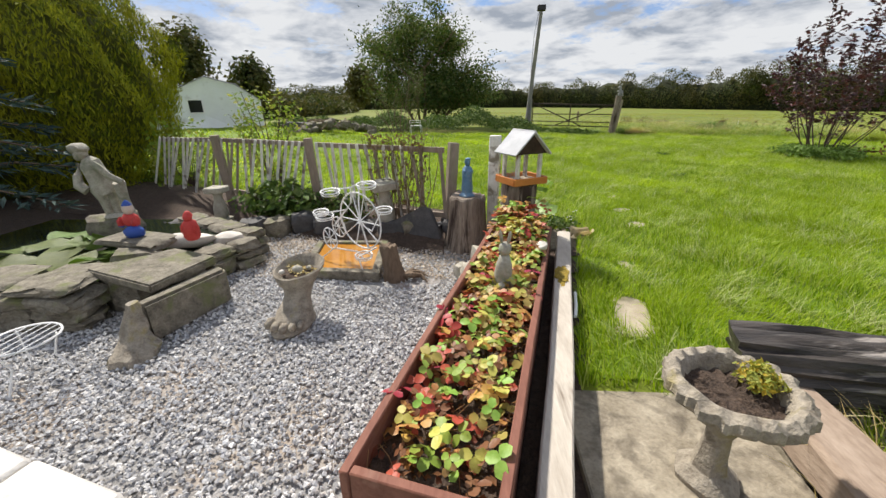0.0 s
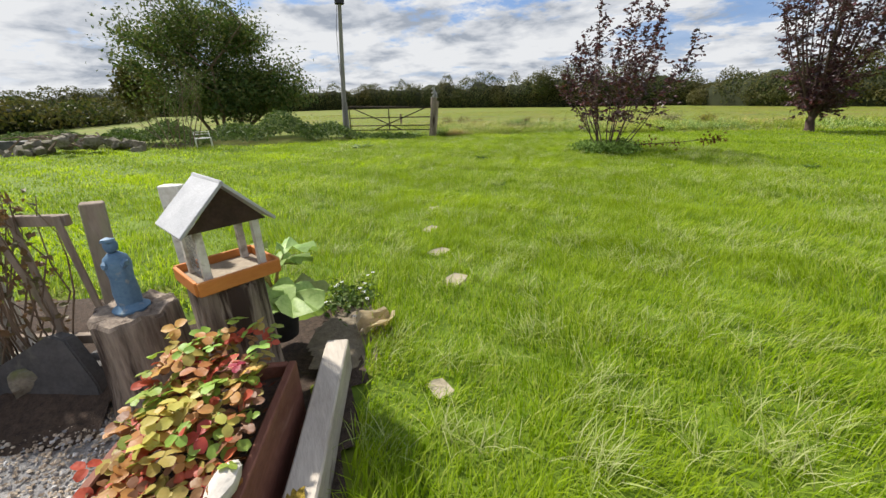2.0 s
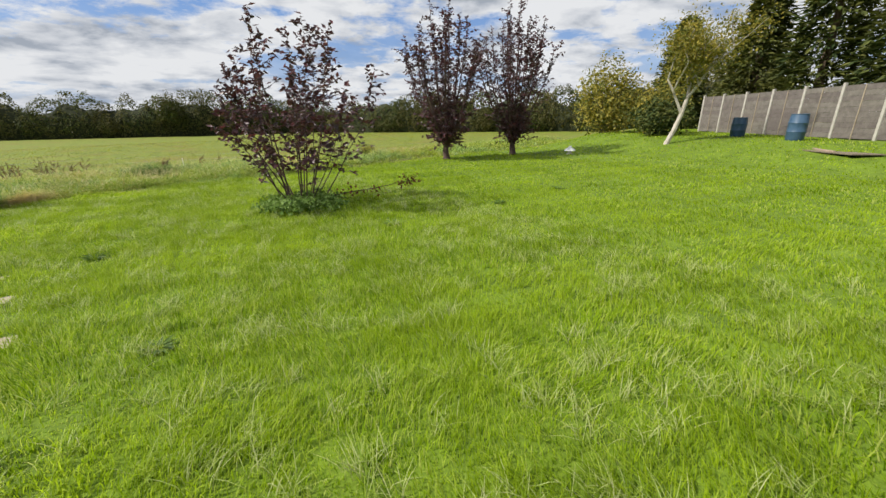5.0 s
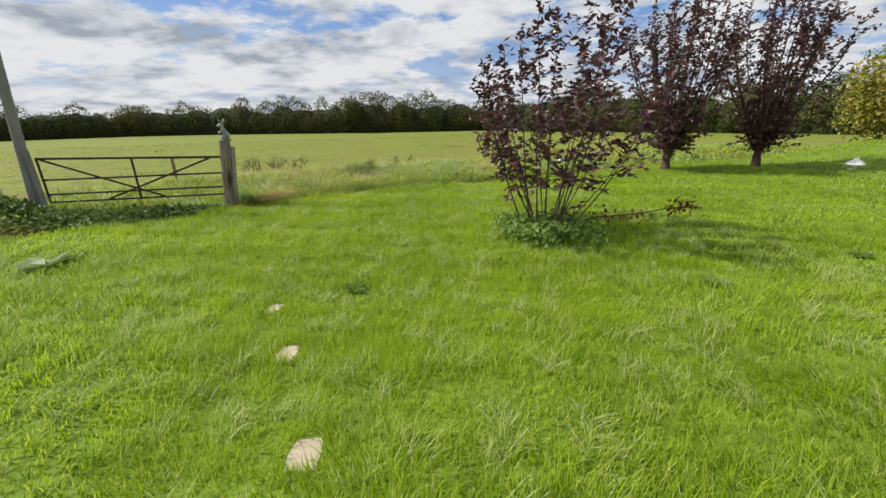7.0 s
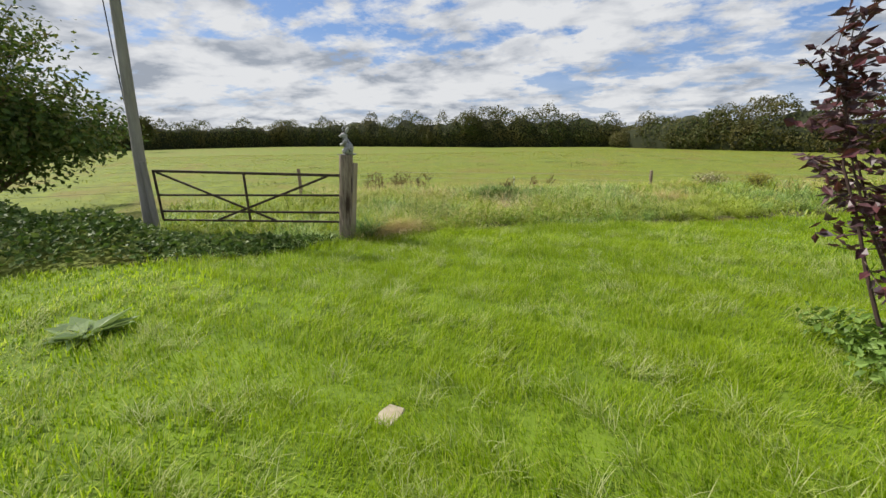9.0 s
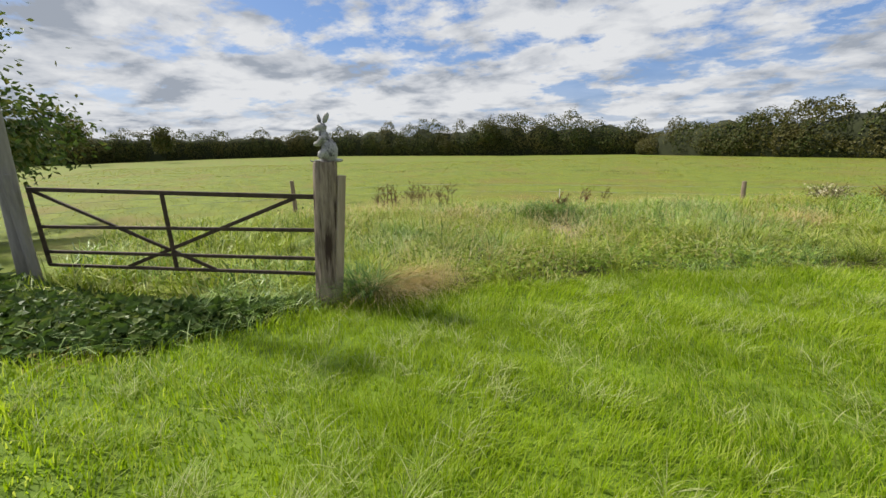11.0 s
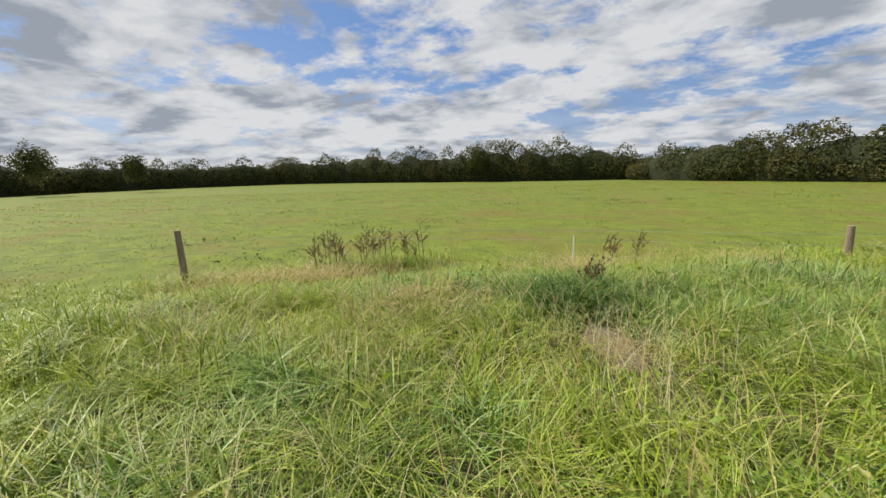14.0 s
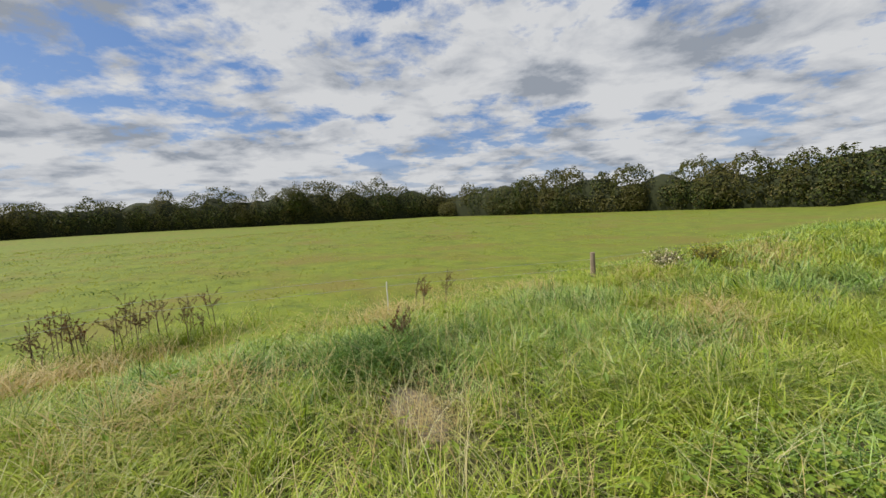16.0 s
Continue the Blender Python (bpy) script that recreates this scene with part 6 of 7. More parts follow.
# ---- white shed with window ----
shed = thing("garden_shed", (-13.6, 20.4, -0.1), "white-rendered shed with low pitched roof and dark window", "shed", turn=33)
bm = bmesh.new()
W2, EV, AP = 2.6, 1.45, 2.62
wl, wr, wb, wt = -0.95, -0.30, 0.85, 1.5
pts = [(-W2, 0), (W2, 0), (W2, EV), (W2 * 0.55, EV + 0.80), (0, AP), (-W2, EV)]
f0 = [((-W2, 0), (wl, 0), (wl, 1.5), (-W2, EV)), ((wl, 0), (wr, 0), (wr, wb), (wl, wb)), ((wr, 0), (W2, 0), (W2, EV), (W2 * 0.55, EV + 0.80), (0, AP), (wr, wt)), ((wl, wt), (wr, wt), (0, AP), (-W2, EV))]
for q in f0:
    bm.faces.new([bm.verts.new((x, 0, z)) for x, z in q])
bmesh.ops.remove_doubles(bm, verts=bm.verts[:], dist=0.001)
bmesh.ops.solidify(bm, geom=bm.faces[:], thickness=0.18)
part("gable_wall", bm, M_RENDER, shed, smooth=False)
for x in (-W2 + 0.09, W2 - 0.09):
    bm = bmesh.new()
    box(bm, (x - 0.088, 0.20, 0), (x + 0.088, 6.0, EV - 0.02), 0.01)
    part("side_wall", bm, M_RENDER, shed)
bm = bmesh.new()
box(bm, (-W2 + 0.2, 5.8, 0), (W2 - 0.2, 5.98, EV), 0.01)
part("back_wall", bm, M_RENDER, shed)
for a, b in (((-W2 - 0.15, EV - 0.03), (0, AP + 0.06)), ((0, AP + 0.06), (W2 * 0.55, EV + 0.86)), ((W2 * 0.55, EV + 0.86), (W2 + 0.12, EV - 0.05))):
    bm = bmesh.new()
    f = bm.faces.new([bm.verts.new(v) for v in ((a[0], -0.12, a[1]), (b[0], -0.12, b[1]), (b[0], 6.2, b[1]), (a[0], 6.2, a[1]))])
    bmesh.ops.solidify(bm, geom=[f], thickness=0.05)
    part("roof", bm, M_ROOFSHEET, shed)
win = part("window", slab_bm([(wl, -0.01), (wr, -0.01), (wr, 0.05), (wl, 0.05)], wb, wt, 0.005), M_DARKGLASS, shed, "dark square window")
bm = bmesh.new()
for a, b in (((wl, wb), (wr, wb)), ((wr, wb), (wr, wt)), ((wr, wt), (wl, wt)), ((wl, wt), (wl, wb))):
    bar(bm, (a[0], -0.02, a[1]), (b[0], -0.02, b[1]), 0.05, 0.05, 0.004)
part("frame", bm, M_WHITE, win)

# rubble heap, chair, brambles
rnd = random.Random(77)
heap = thing("rubble_heap", (-5.7, 17.2, -0.1), "heap of grey rubble and broken branches", "rubble heap")
for k in range(46):
    s = rnd.uniform(0.15, 0.42)
    x, y = rnd.gauss(0, 1.3), rnd.gauss(0, 0.5)
    ob = part("stone", rock_bm((s, s * 0.8, s * 0.7), 200 + k), M_STONE, heap)
    ob.matrix_basis = pose(x, y, max(0.05, 0.55 - 0.22 * abs(x) + rnd.uniform(-0.2, 0.1)), rnd.uniform(-30, 30), rnd.uniform(-30, 30), rnd.uniform(0, 180))
for k in range(14):
    bm = bmesh.new()
    a = rnd.uniform(0, 6.28)
    x, y = rnd.gauss(0, 1.5), rnd.gauss(0, 0.6)
    tube(bm, [(x, y, 0.3), (x + 0.6 * math.cos(a), y + 0.4 * math.sin(a), 0.6), (x + 1.2 * math.cos(a), y + 0.8 * math.sin(a), 0.55)], [0.03, 0.025, 0.01], 5)
    part("branch", bm, M_BARK, heap)
bm = rock_bm((1.5, 0.6, 0.5), 301)
solo("dark_boulder", bm, M_SLATE, (-8.2, 19.0, 0.08), "dark low boulder at the lawn's edge", "boulder", turn=-20)
chair = thing("garden_chair", (-1.95, 16.35, -0.07), "small white metal garden chair against the brambles", "garden chair", turn=15)
for x in (-0.24, 0.24):
    for y, h in ((-0.18, 0.36), (0.18, 0.56)):
        bm = bmesh.new()
        tube(bm, [(x, y, 0), (x * 0.95, y, h)], 0.014, 6)
        part("leg", bm, M_WHITE, chair)
for k in range(5):
    bm = bmesh.new()
    bar(bm, (-0.25, -0.18 + 0.09 * k, 0.36), (0.25, -0.18 + 0.09 * k, 0.36), 0.045, 0.012, 0.002)
    part("slat", bm, M_WHITE, chair)
for z in (0.48, 0.56):
    bm = bmesh.new()
    bar(bm, (-0.25, 0.18, z), (0.25, 0.18, z), 0.03, 0.015, 0.002)
    part("backrest", bm, M_WHITE, chair)

n = 24000
x = RNG.uniform(-10.5, 5.9, n)
dd = RNG.uniform(0, 1, n) ** 0.8
width = np.interp(x, [-10, -3, 0, 3.0, 4.5, 5.9], [1.8, 2.8, 3.2, 2.4, 1.0, 0.25])
hh = np.interp(x, [-10, -3, 0, 2.6, 4.0, 5.9], [0.5, 0.85, 1.1, 0.85, 0.26, 0.12]) * (0.75 + 0.35 * np.sin(x * 2.3) * np.sin(x * 0.9 + 1))
y = np.interp(x, EDGE_X, EDGE_Y) + dd * width
z = land(x, y) + hh * np.sin(np.pi * np.clip(dd * 0.8 + 0.12, 0, 1)) * RNG.uniform(0.55, 1.05, n)
L = RNG.uniform(0.06, 0.13, n)
me = leaf_mesh("brambles", np.stack([x, y, z], 1), RNG.normal(0, 0.5, (n, 3)) + np.array([0, -0.3, 0.8]), L, L * 0.75, M_BRAMBLE)
tagged(new("brambles", me), "low tangled dark green bramble bank along the lawn", "brambles", kind="stuff")

# ---- floodlight pole ----
pole = thing("light_pole", (3.06, 17.95, -0.1), "grey wooden pole with a floodlight on top", "light pole")
bm = bmesh.new()
tube(bm, [(0, 0, -0.1), (0.14, -0.03, 2.4), (0.30, -0.08, 4.95)], [0.10, 0.088, 0.07], 14)
part("pole", bm, M_POLE, pole)
bm = bmesh.new()
box(bm, (0.13, -0.20, 4.90), (0.47, 0.02, 5.12), 0.02)
fl = part("floodlight", bm, M_BLACK, pole, "black floodlight housing")
bm = bmesh.new()
box(bm, (0.16, -0.208, 4.93), (0.44, -0.201, 5.09))
part("glass", bm, M_DARKGLASS, fl)
bm = bmesh.new()
tube(bm, [(0.20, -0.08, 4.9), (0.08, -0.04, 4.0), (0.06, -0.03, 3.2), (0.055, -0.02, 2.4)], 0.009, 5)
part("cable", bm, M_BLACK, pole)
bm = bmesh.new()
tube(bm, [(0, 0, -0.1), (0.0, 0, 1.42)], [0.055, 0.05], 9)
solo("hinge_post", bm, M_POLE, (3.20, 17.78, -0.1), "short grey post hinging the gate beside the pole", "gate post")

# ---- field gate ----
GA, GB = Vector((6.04, 15.71)), Vector((3.27, 17.93))
gate = thing("field_gate", (GA.x, GA.y, -0.06), "closed rusty dark steel field gate", "gate")


def gp(u, z):
    p = GA.lerp(GB, u)
    return (p.x - GA.x, p.y - GA.y, z + 0.06 + (0.06 if z > 1.0 else -0.04) * u)


for z, w in ((1.08, 0.048), (0.73, 0.038), (0.42, 0.038), (0.25, 0.038)):
    bm = bmesh.new()
    bar(bm, gp(-0.045, z), gp(0.985, z), 0.03, w, 0.004)
    part("rail", bm, M_GATE, gate)
for u, z0, z1 in ((-0.04, 0.24, 0.76), (0.985, 0.24, 1.10), (0.475, 0.24, 1.08)):
    bm = bmesh.new()
    bar(bm, gp(u, z0), gp(u, z1), 0.042, 0.026, 0.004)
    part("upright", bm, M_GATE, gate)
for a, b in (((0.03, 1.06), (0.66, 0.26)), ((0.97, 1.06), (0.33, 0.26))):
    bm = bmesh.new()
    bar(bm, gp(*a), gp(*b), 0.02, 0.04, 0.003)
    part("brace", bm, M_GATE, gate)

bm = stump_bm(0.118, 1.50, 77, 0.03, 30, (0.10, -0.04))
solo("gate_post", bm, M_GREYWOOD, (6.15, 15.59, -0.07), "thick weathered round timber gate post", "gate post")
bm = bmesh.new()
bar(bm, (0, 0, -0.1), (0.145, 0.0, 1.29), 0.10, 0.03, 0.005, up=(-0.5, 0.85, 0))
solo("timber_stake", bm, M_BOARD, (6.245, 15.495, 0.0), "split pale timber board leaning on the gate post", "stake")

# rabbit statue on the post, one mesh
bm = bmesh.new()
blob(bm, (0.012, 0, 0.105), (0.074, 0.066, 0.115), 0.04, 1, (0, -14, 0))
blob(bm, (-0.035, 0, 0.205), (0.050, 0.050, 0.085), 0.04, 2, (0, -16, 0))
blob(bm, (-0.060, 0, 0.268), (0.036, 0.036, 0.050), 0.03, 3)
blob(bm, (-0.078, 0, 0.312), (0.056, 0.042, 0.038), 0.03, 4, (0, 8, 0))
blob(bm, (-0.122, 0, 0.300), (0.036, 0.026, 0.024), 0.02, 5, (0, -14, 0))
blob(bm, (-0.154, 0, 0.300), (0.009, 0.009, 0.008), 0.0, 6, sub=1)
blob(bm, (-0.106, 0.022, 0.382), (0.016, 0.010, 0.048), 0.0, 1, (0, -20, 0))
blob(bm, (-0.030, -0.020, 0.388), (0.026, 0.012, 0.050), 0.0, 2, (0, 18, 0))
for s in (-1, 1):
    tube(bm, [(-0.045, s * 0.046, 0.225), (-0.070, s * 0.054, 0.175), (-0.098, s * 0.034, 0.170)], [0.026, 0.026, 0.020], 8)
    blob(bm, (-0.100, s * 0.026, 0.168), (0.028, 0.022, 0.024), 0.05, 7)
    blob(bm, (-0.022, s * 0.050, 0.078), (0.056, 0.030, 0.052), 0.04, 6, (0, -12, 0))
    blob(bm, (-0.070, s * 0.042, 0.016), (0.052, 0.022, 0.017), 0.04, 7, sub=1)
    tube(bm, [(-0.115, s * 0.040, 0.012), (-0.135, s * 0.046, 0.018), (-0.146, s * 0.048, 0.036)], [0.006, 0.005, 0.002], 5)
blob(bm, (0.092, 0, 0.020), (0.048, 0.030, 0.018), 0.12, 8)
for v in bm.verts:
    v.co.x += 0.14 * v.co.z
bmesh.ops.scale(bm, vec=(1.10, 1.08, 1.08), verts=bm.verts[:])
rabbit = solo("rabbit_statue", bm, M_RABBIT, (6.275, 15.535, 1.415), "grey and white upright rabbit statue on the gate post", "garden statue", turn=-34)

# ---- verge: fence posts, white stake ----
for x, y, top, r, label in ((6.95, 23.45, 0.62, 0.062, "weathered grey fence post in long grass"), (17.46, 16.78, 0.50, 0.058, "weathered brown fence post in long grass")):
    z0 = float(land(x, y))
    bm = bmesh.new()
    tube(bm, [(0, 0, -0.1), (0.01, 0.01, (top - z0) * 0.5), (0.0, 0.02, top - z0)], [r * 1.1, r, r * 0.92], 10)
    solo("fence_post", bm, M_FIELDPOST, (x, y, z0), label, "fence post", "field fence posts")
bm = bmesh.new()
box(bm, (-0.012, -0.008, -0.1), (0.012, 0.008, 0.62), 0.002)
solo("white_stake", bm, M_WHITE, (14.08, 20.10, float(land(14.08, 20.10)) + 0.1), "thin white plastic fence stake in the field", "stake")

wire = thing("fence_wire", (6.95, 23.45, -0.1), "slack thin grey wire strung along the field fence", "fence wire")
run = [(-8.0, 24.6), (6.95, 23.45), (10.8, 22.75), (14.08, 20.10), (17.46, 16.78), (25.0, 11.9)]
for z in (0.34, 0.14):
    bm = bmesh.new()
    tube(bm, [(x - 6.95, y - 23.45, z + 0.1) for x, y in run], 0.0028, 4)
    part("strand", bm, M_ROOFSHEET, wire)

# white lantern-like thing near the plum trees
t = thing("garden_lantern", (22.3, 4.75, float(land(22.3, 4.75)) - 0.02), "small white and grey garden lantern on the lawn", "garden lantern")
bm = bmesh.new()
lathe(bm, [(0.15, 0), (0.15, 0.05), (0.09, 0.07), (0.09, 0.2)], 16)
part("base", bm, M_PALESTONE, t)
bm = bmesh.new()
lathe(bm, [(0.26, 0.2), (0.24, 0.25), (0.09, 0.36), (0.03, 0.42)], 16)
part("cap", bm, M_WHITE, t)

# ---- far corner: panel fence, barrels, leaning tree, conifers ----
P0, P1 = Vector((34.5, -2.6)), Vector((15.0, -10.2))
pf = thing("panel_fence", (P0.x, P0.y, 0.0), "tall grey timber panel fence with concrete posts", "fence")
n = 11
for k in range(n + 1):
    p = P0.lerp(P1, k / n)
    zz = float(land(p.x, p.y))
    bm = bmesh.new()
    box(bm, (-0.06, -0.06, -0.2), (0.06, 0.06, 2.3), 0.008)
    ob = part("post", bm, M_CONCRETE, pf)
    ob.matrix_basis = pose(p.x - P0.x, p.y - P0.y, zz, 0, 0, 21)
    if k < n:
        q = P0.lerp(P1, (k + 1) / n)
        e = (q - p).normalized() * 0.065
        mid = (p + q) / 2
        for j in range(10):
            bm = bmesh.new()
            bar(bm, (p.x + e.x - P0.x, p.y + e.y - P0.y, zz + 0.14 + 0.215 * j), (q.x - e.x - P0.x, q.y - e.y - P0.y, float(land(q.x, q.y)) + 0.14 + 0.215 * j), 0.02, 0.21, 0.004)
            part("board", bm, M_PANEL, pf)
        bm = bmesh.new()
        c = p.lerp(q, 0.5)
        bar(bm, (c.x - P0.x + 0.01, c.y - P0.y + 0.035, zz), (c.x - P0.x + 0.01, c.y - P0.y + 0.035, zz + 2.2), 0.05, 0.03, 0.004)
        part("batten", bm, M_BOARD, pf)
for x, y, h in ((27.3, -3.0, 0.92), (23.8, -4.15, 1.05)):
    t = thing("water_barrel", (x, y, float(land(x, y))), "blue plastic barrel standing before the panel fence", "barrel", "barrels by the panel fence")
    bm = bmesh.new()
    lathe(bm, [(0.29, 0), (0.31, 0.05), (0.32, h * 0.3), (0.335, h * 0.33), (0.32, h * 0.36), (0.325, h * 0.64), (0.34, h * 0.67), (0.325, h * 0.70), (0.30, h * 0.95), (0.28, h)], 24)
    part("drum", bm, M_BARREL, t)
    bm = bmesh.new()
    ring(bm, (0, 0, h - 0.01), 0.29, 0.018)
    part("rim", bm, M_BARREL, t)
bm = slab_bm([(-1.6, -0.5), (1.6, -0.4), (1.5, 0.5), (-1.4, 0.45)], -0.02, 0.012, 0)
solo("bare_patch", bm, M_BARE, (21.0, -4.2, float(land(21.0, -4.2))), "bare sandy patch in the lawn", "bare earth", turn=20, kind="structure")
bm = bmesh.new()
bar(bm, (-0.6, 0, 0.05), (0.7, 0.1, 0.06), 0.12, 0.08, 0.01)
solo("timber_offcut", bm, M_BEAM, (20.8, -4.1, float(land(20.8, -4.1))), "reddish timber offcut lying on the bare patch", "timber")

lt = tree("leaning_tree", (24.4, 0.55, float(land(24.4, 0.55))), "leaning pale-barked tree with ochre foliage", "tree", [((0, 0, -0.1), (0.10, -0.40, 1))], 6.4, 81, 7500, 0.13, M_YELLOW, M_PALEBARK, 4, 0.5, 0.25, 0.5, low=1.4, radius=0.12)
plant("yellow_shrub", (33.0, 3.4, 0.0), "tall yellow-leaved shrub at the garden's end", "shrub", (2.2, 2.2, 2.7), 4200, 0.22, M_YELLOW, 83, stems=14, shell=0.45)
plant("garden_shrub", (28.5, 0.4, 0.4), "dark green shrub behind the leaning tree", "shrub", (1.9, 1.6, 1.2), 2600, 0.2, M_DARKCON, 84, stems=8, shell=0.4)
plant("garden_shrub", (31.5, 0.4, 0.4), "green and yellow shrub beside the panel fence", "shrub", (2.0, 1.8, 1.7), 2600, 0.2, M_YELLOW, 85, stems=8, shell=0.4)


def big_conifer(x, y, h, r, seed):
    global RNG
    keep, RNG = RNG, np.random.default_rng(seed)
    t = thing("boundary_conifer", (x, y, -0.1), "tall dark green conifer behind the panel fence", "conifer", "conifers behind the fence")
    bm = bmesh.new()
    tube(bm, [(0, 0, -0.2), (0, 0, h * 0.5), (0.1, 0, h)], [0.3, 0.2, 0.04], 9)
    part("trunk", bm, M_BARK, t)
    n = 7000
    u = RNG.uniform(0.08, 1, n)
    a = RNG.uniform(0, 6.28, n)
    rr = r * (1.05 - u) ** 0.7 * (0.75 + 0.3 * np.sin(a * 5 + u * 30) * np.sin(u * 40 + seed)) * RNG.uniform(0.5, 1.0, n)
    p = np.stack([rr * np.cos(a), rr * np.sin(a), u * h], 1)
    d = np.stack([np.cos(a), np.sin(a), np.full(n, -0.25)], 1)
    L = RNG.uniform(0.3, 0.6, n)
    ob = new("crown", leaf_mesh("crown", p, RNG.normal(0, 0.4, (n, 3)) + np.array([0, 0, 1]), L, L * 0.4, M_DARKCON, d + RNG.normal(0, 0.3, (n, 3))))
    ob.parent = t
    tagged(ob, kind="stuff")
    RNG = keep


for k, (x, y, h, r) in enumerate([(38, -6, 10.5, 3.2), (33.5, -8, 11.5, 3.4), (29, -9.8, 12, 3.4), (24.5, -11.5, 12.5, 3.5), (20, -13.5, 12, 3.4), (42, -2, 9, 3.0)]):
    big_conifer(x, y, h, r, 90 + k)

# ---- hedges and woods round the field ----


def woods(name, label, line, heights, n, size, seed, thick=4.0):
    """A belt of hedge trees along a line: lumpy heart coloured near-black for inner shade, and many clumps of leaves.
    """
    global RNG
    keep, RNG = RNG, np.random.default_rng(seed)
    P = np.array(line, float)
    seg = np.concatenate([[0], np.cumsum(np.linalg.norm(np.diff(P, axis=0), axis=1))])
    total = seg[-1]

    def at(s):
        return np.stack([np.interp(s, seg, P[:, 0]), np.interp(s, seg, P[:, 1])], 1)

    crown_s = np.cumsum(RNG.uniform(1.6, 4.6, int(total / 2.2)))
    crown_r = RNG.uniform(2.0, 4.8, len(crown_s))
    crown_h = RNG.uniform(0.78, 1.16, len(crown_s))

    def top(s):
        h = np.interp(s, seg, heights) * np.max(crown_h[:, None] * (1 - 0.42 * np.clip(np.abs(s[None, :] - crown_s[:, None]) / crown_r[:, None], 0, 1) ** 2.4), axis=0)
        return h
    m = int(total / 1.5)
    s = np.linspace(0, total, m)
    c, h = at(s), top(s)
    t = unit(np.gradient(c, axis=0))
    nrm = np.stack([-t[:, 1], t[:, 0]], 1)
    V = []
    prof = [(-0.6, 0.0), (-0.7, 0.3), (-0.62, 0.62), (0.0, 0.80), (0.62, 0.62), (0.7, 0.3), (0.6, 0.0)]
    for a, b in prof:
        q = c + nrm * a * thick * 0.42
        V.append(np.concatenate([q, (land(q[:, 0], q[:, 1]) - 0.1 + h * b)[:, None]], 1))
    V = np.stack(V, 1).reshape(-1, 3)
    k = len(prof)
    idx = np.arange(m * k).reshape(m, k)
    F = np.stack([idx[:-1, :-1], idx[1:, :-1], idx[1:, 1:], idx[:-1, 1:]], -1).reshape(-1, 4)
    core = new(name, np_mesh(name, V, F, M_HEDGESHADE, True))
    cs = np.concatenate([crown_s[crown_s < total], RNG.uniform(0, total, int(total / 1.1))])
    big = np.arange(len(cs)) < (crown_s < total).sum()
    ch = np.interp(cs, seg, heights) * np.where(big, RNG.uniform(0.80, 1.22, len(cs)), RNG.uniform(0.40, 0.75, len(cs)))
    cr = np.where(big, RNG.uniform(1.9, 3.9, len(cs)), RNG.uniform(1.2, 2.4, len(cs)))
    off = np.where(big, RNG.normal(0, 0.6, len(cs)), RNG.choice([-1, 1], len(cs)) * RNG.uniform(0.6, 1.7, len(cs)))
    weight = cr * ch
    ci = RNG.choice(len(cs), n, p=weight / weight.sum())
    d = unit(RNG.normal(size=(n, 3)) + np.array([0, 0, 0.25]))
    lump = 1 + 0.13 * np.sin(d[:, 0] * 6 + ci) * np.sin(d[:, 2] * 7 + ci * 1.7) + 0.07 * np.sin(d[:, 1] * 13 + ci)
    rad = (lump * RNG.uniform(0.88, 1.0, n))[:, None] * d
    tt = np.stack([np.interp(cs, np.linspace(0, total, m), nrm[:, i]) for i in range(2)], 1)
    base = at(cs) + tt * off[:, None]
    q = base[ci] + rad[:, :2] * cr[ci][:, None]
    z = land(q[:, 0], q[:, 1]) + ch[ci] * (0.50 + 0.52 * rad[:, 2])
    L = RNG.uniform(size * 0.6, size * 1.4, n)
    me = leaf_mesh(name + "_leaves", np.concatenate([q, z[:, None]], 1), d + RNG.normal(0, 0.45, (n, 3)), L, L * 0.7, M_HEDGE)
    lv = new("foliage", me)
    lv.parent = core
    RNG = keep
    tagged(core, label, "hedge", kind="stuff")


def polar(yaw, dist, ox=8.0, oy=14.0):
    return (ox - math.sin(radians(yaw)) * dist, oy + math.cos(radians(yaw)) * dist)


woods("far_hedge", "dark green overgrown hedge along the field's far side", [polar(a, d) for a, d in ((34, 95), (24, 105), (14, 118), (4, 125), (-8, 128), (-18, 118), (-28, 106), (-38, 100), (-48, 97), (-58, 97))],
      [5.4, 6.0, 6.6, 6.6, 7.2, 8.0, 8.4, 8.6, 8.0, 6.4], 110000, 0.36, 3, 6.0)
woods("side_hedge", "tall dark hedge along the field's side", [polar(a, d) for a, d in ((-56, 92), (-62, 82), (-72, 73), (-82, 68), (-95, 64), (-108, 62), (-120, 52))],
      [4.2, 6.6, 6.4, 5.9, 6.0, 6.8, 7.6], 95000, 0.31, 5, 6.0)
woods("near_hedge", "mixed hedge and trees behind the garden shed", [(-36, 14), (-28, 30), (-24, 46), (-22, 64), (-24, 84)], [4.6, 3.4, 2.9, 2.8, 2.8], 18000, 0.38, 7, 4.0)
for k, (x, y, h, s) in enumerate([(polar(-35, 97) + (9.5, 101)), (polar(16, 96) + (9.0, 103)), (polar(8, 100) + (7.5, 105)), (-21.5, 31, 7.2, 107), (-18.5, 35, 5.6, 108), (-10.0, 40.0, 5.4, 109)]):
    plant("hedgerow_tree", (x, y, float(land(x, y)) + h * 0.28), "rounded dark green tree rising from the hedge", "tree", (h * 0.30, h * 0.30, h * 0.36), 2600, 0.42, M_HEDGE, s, stems=6, shell=0.35, group="hedgerow trees")

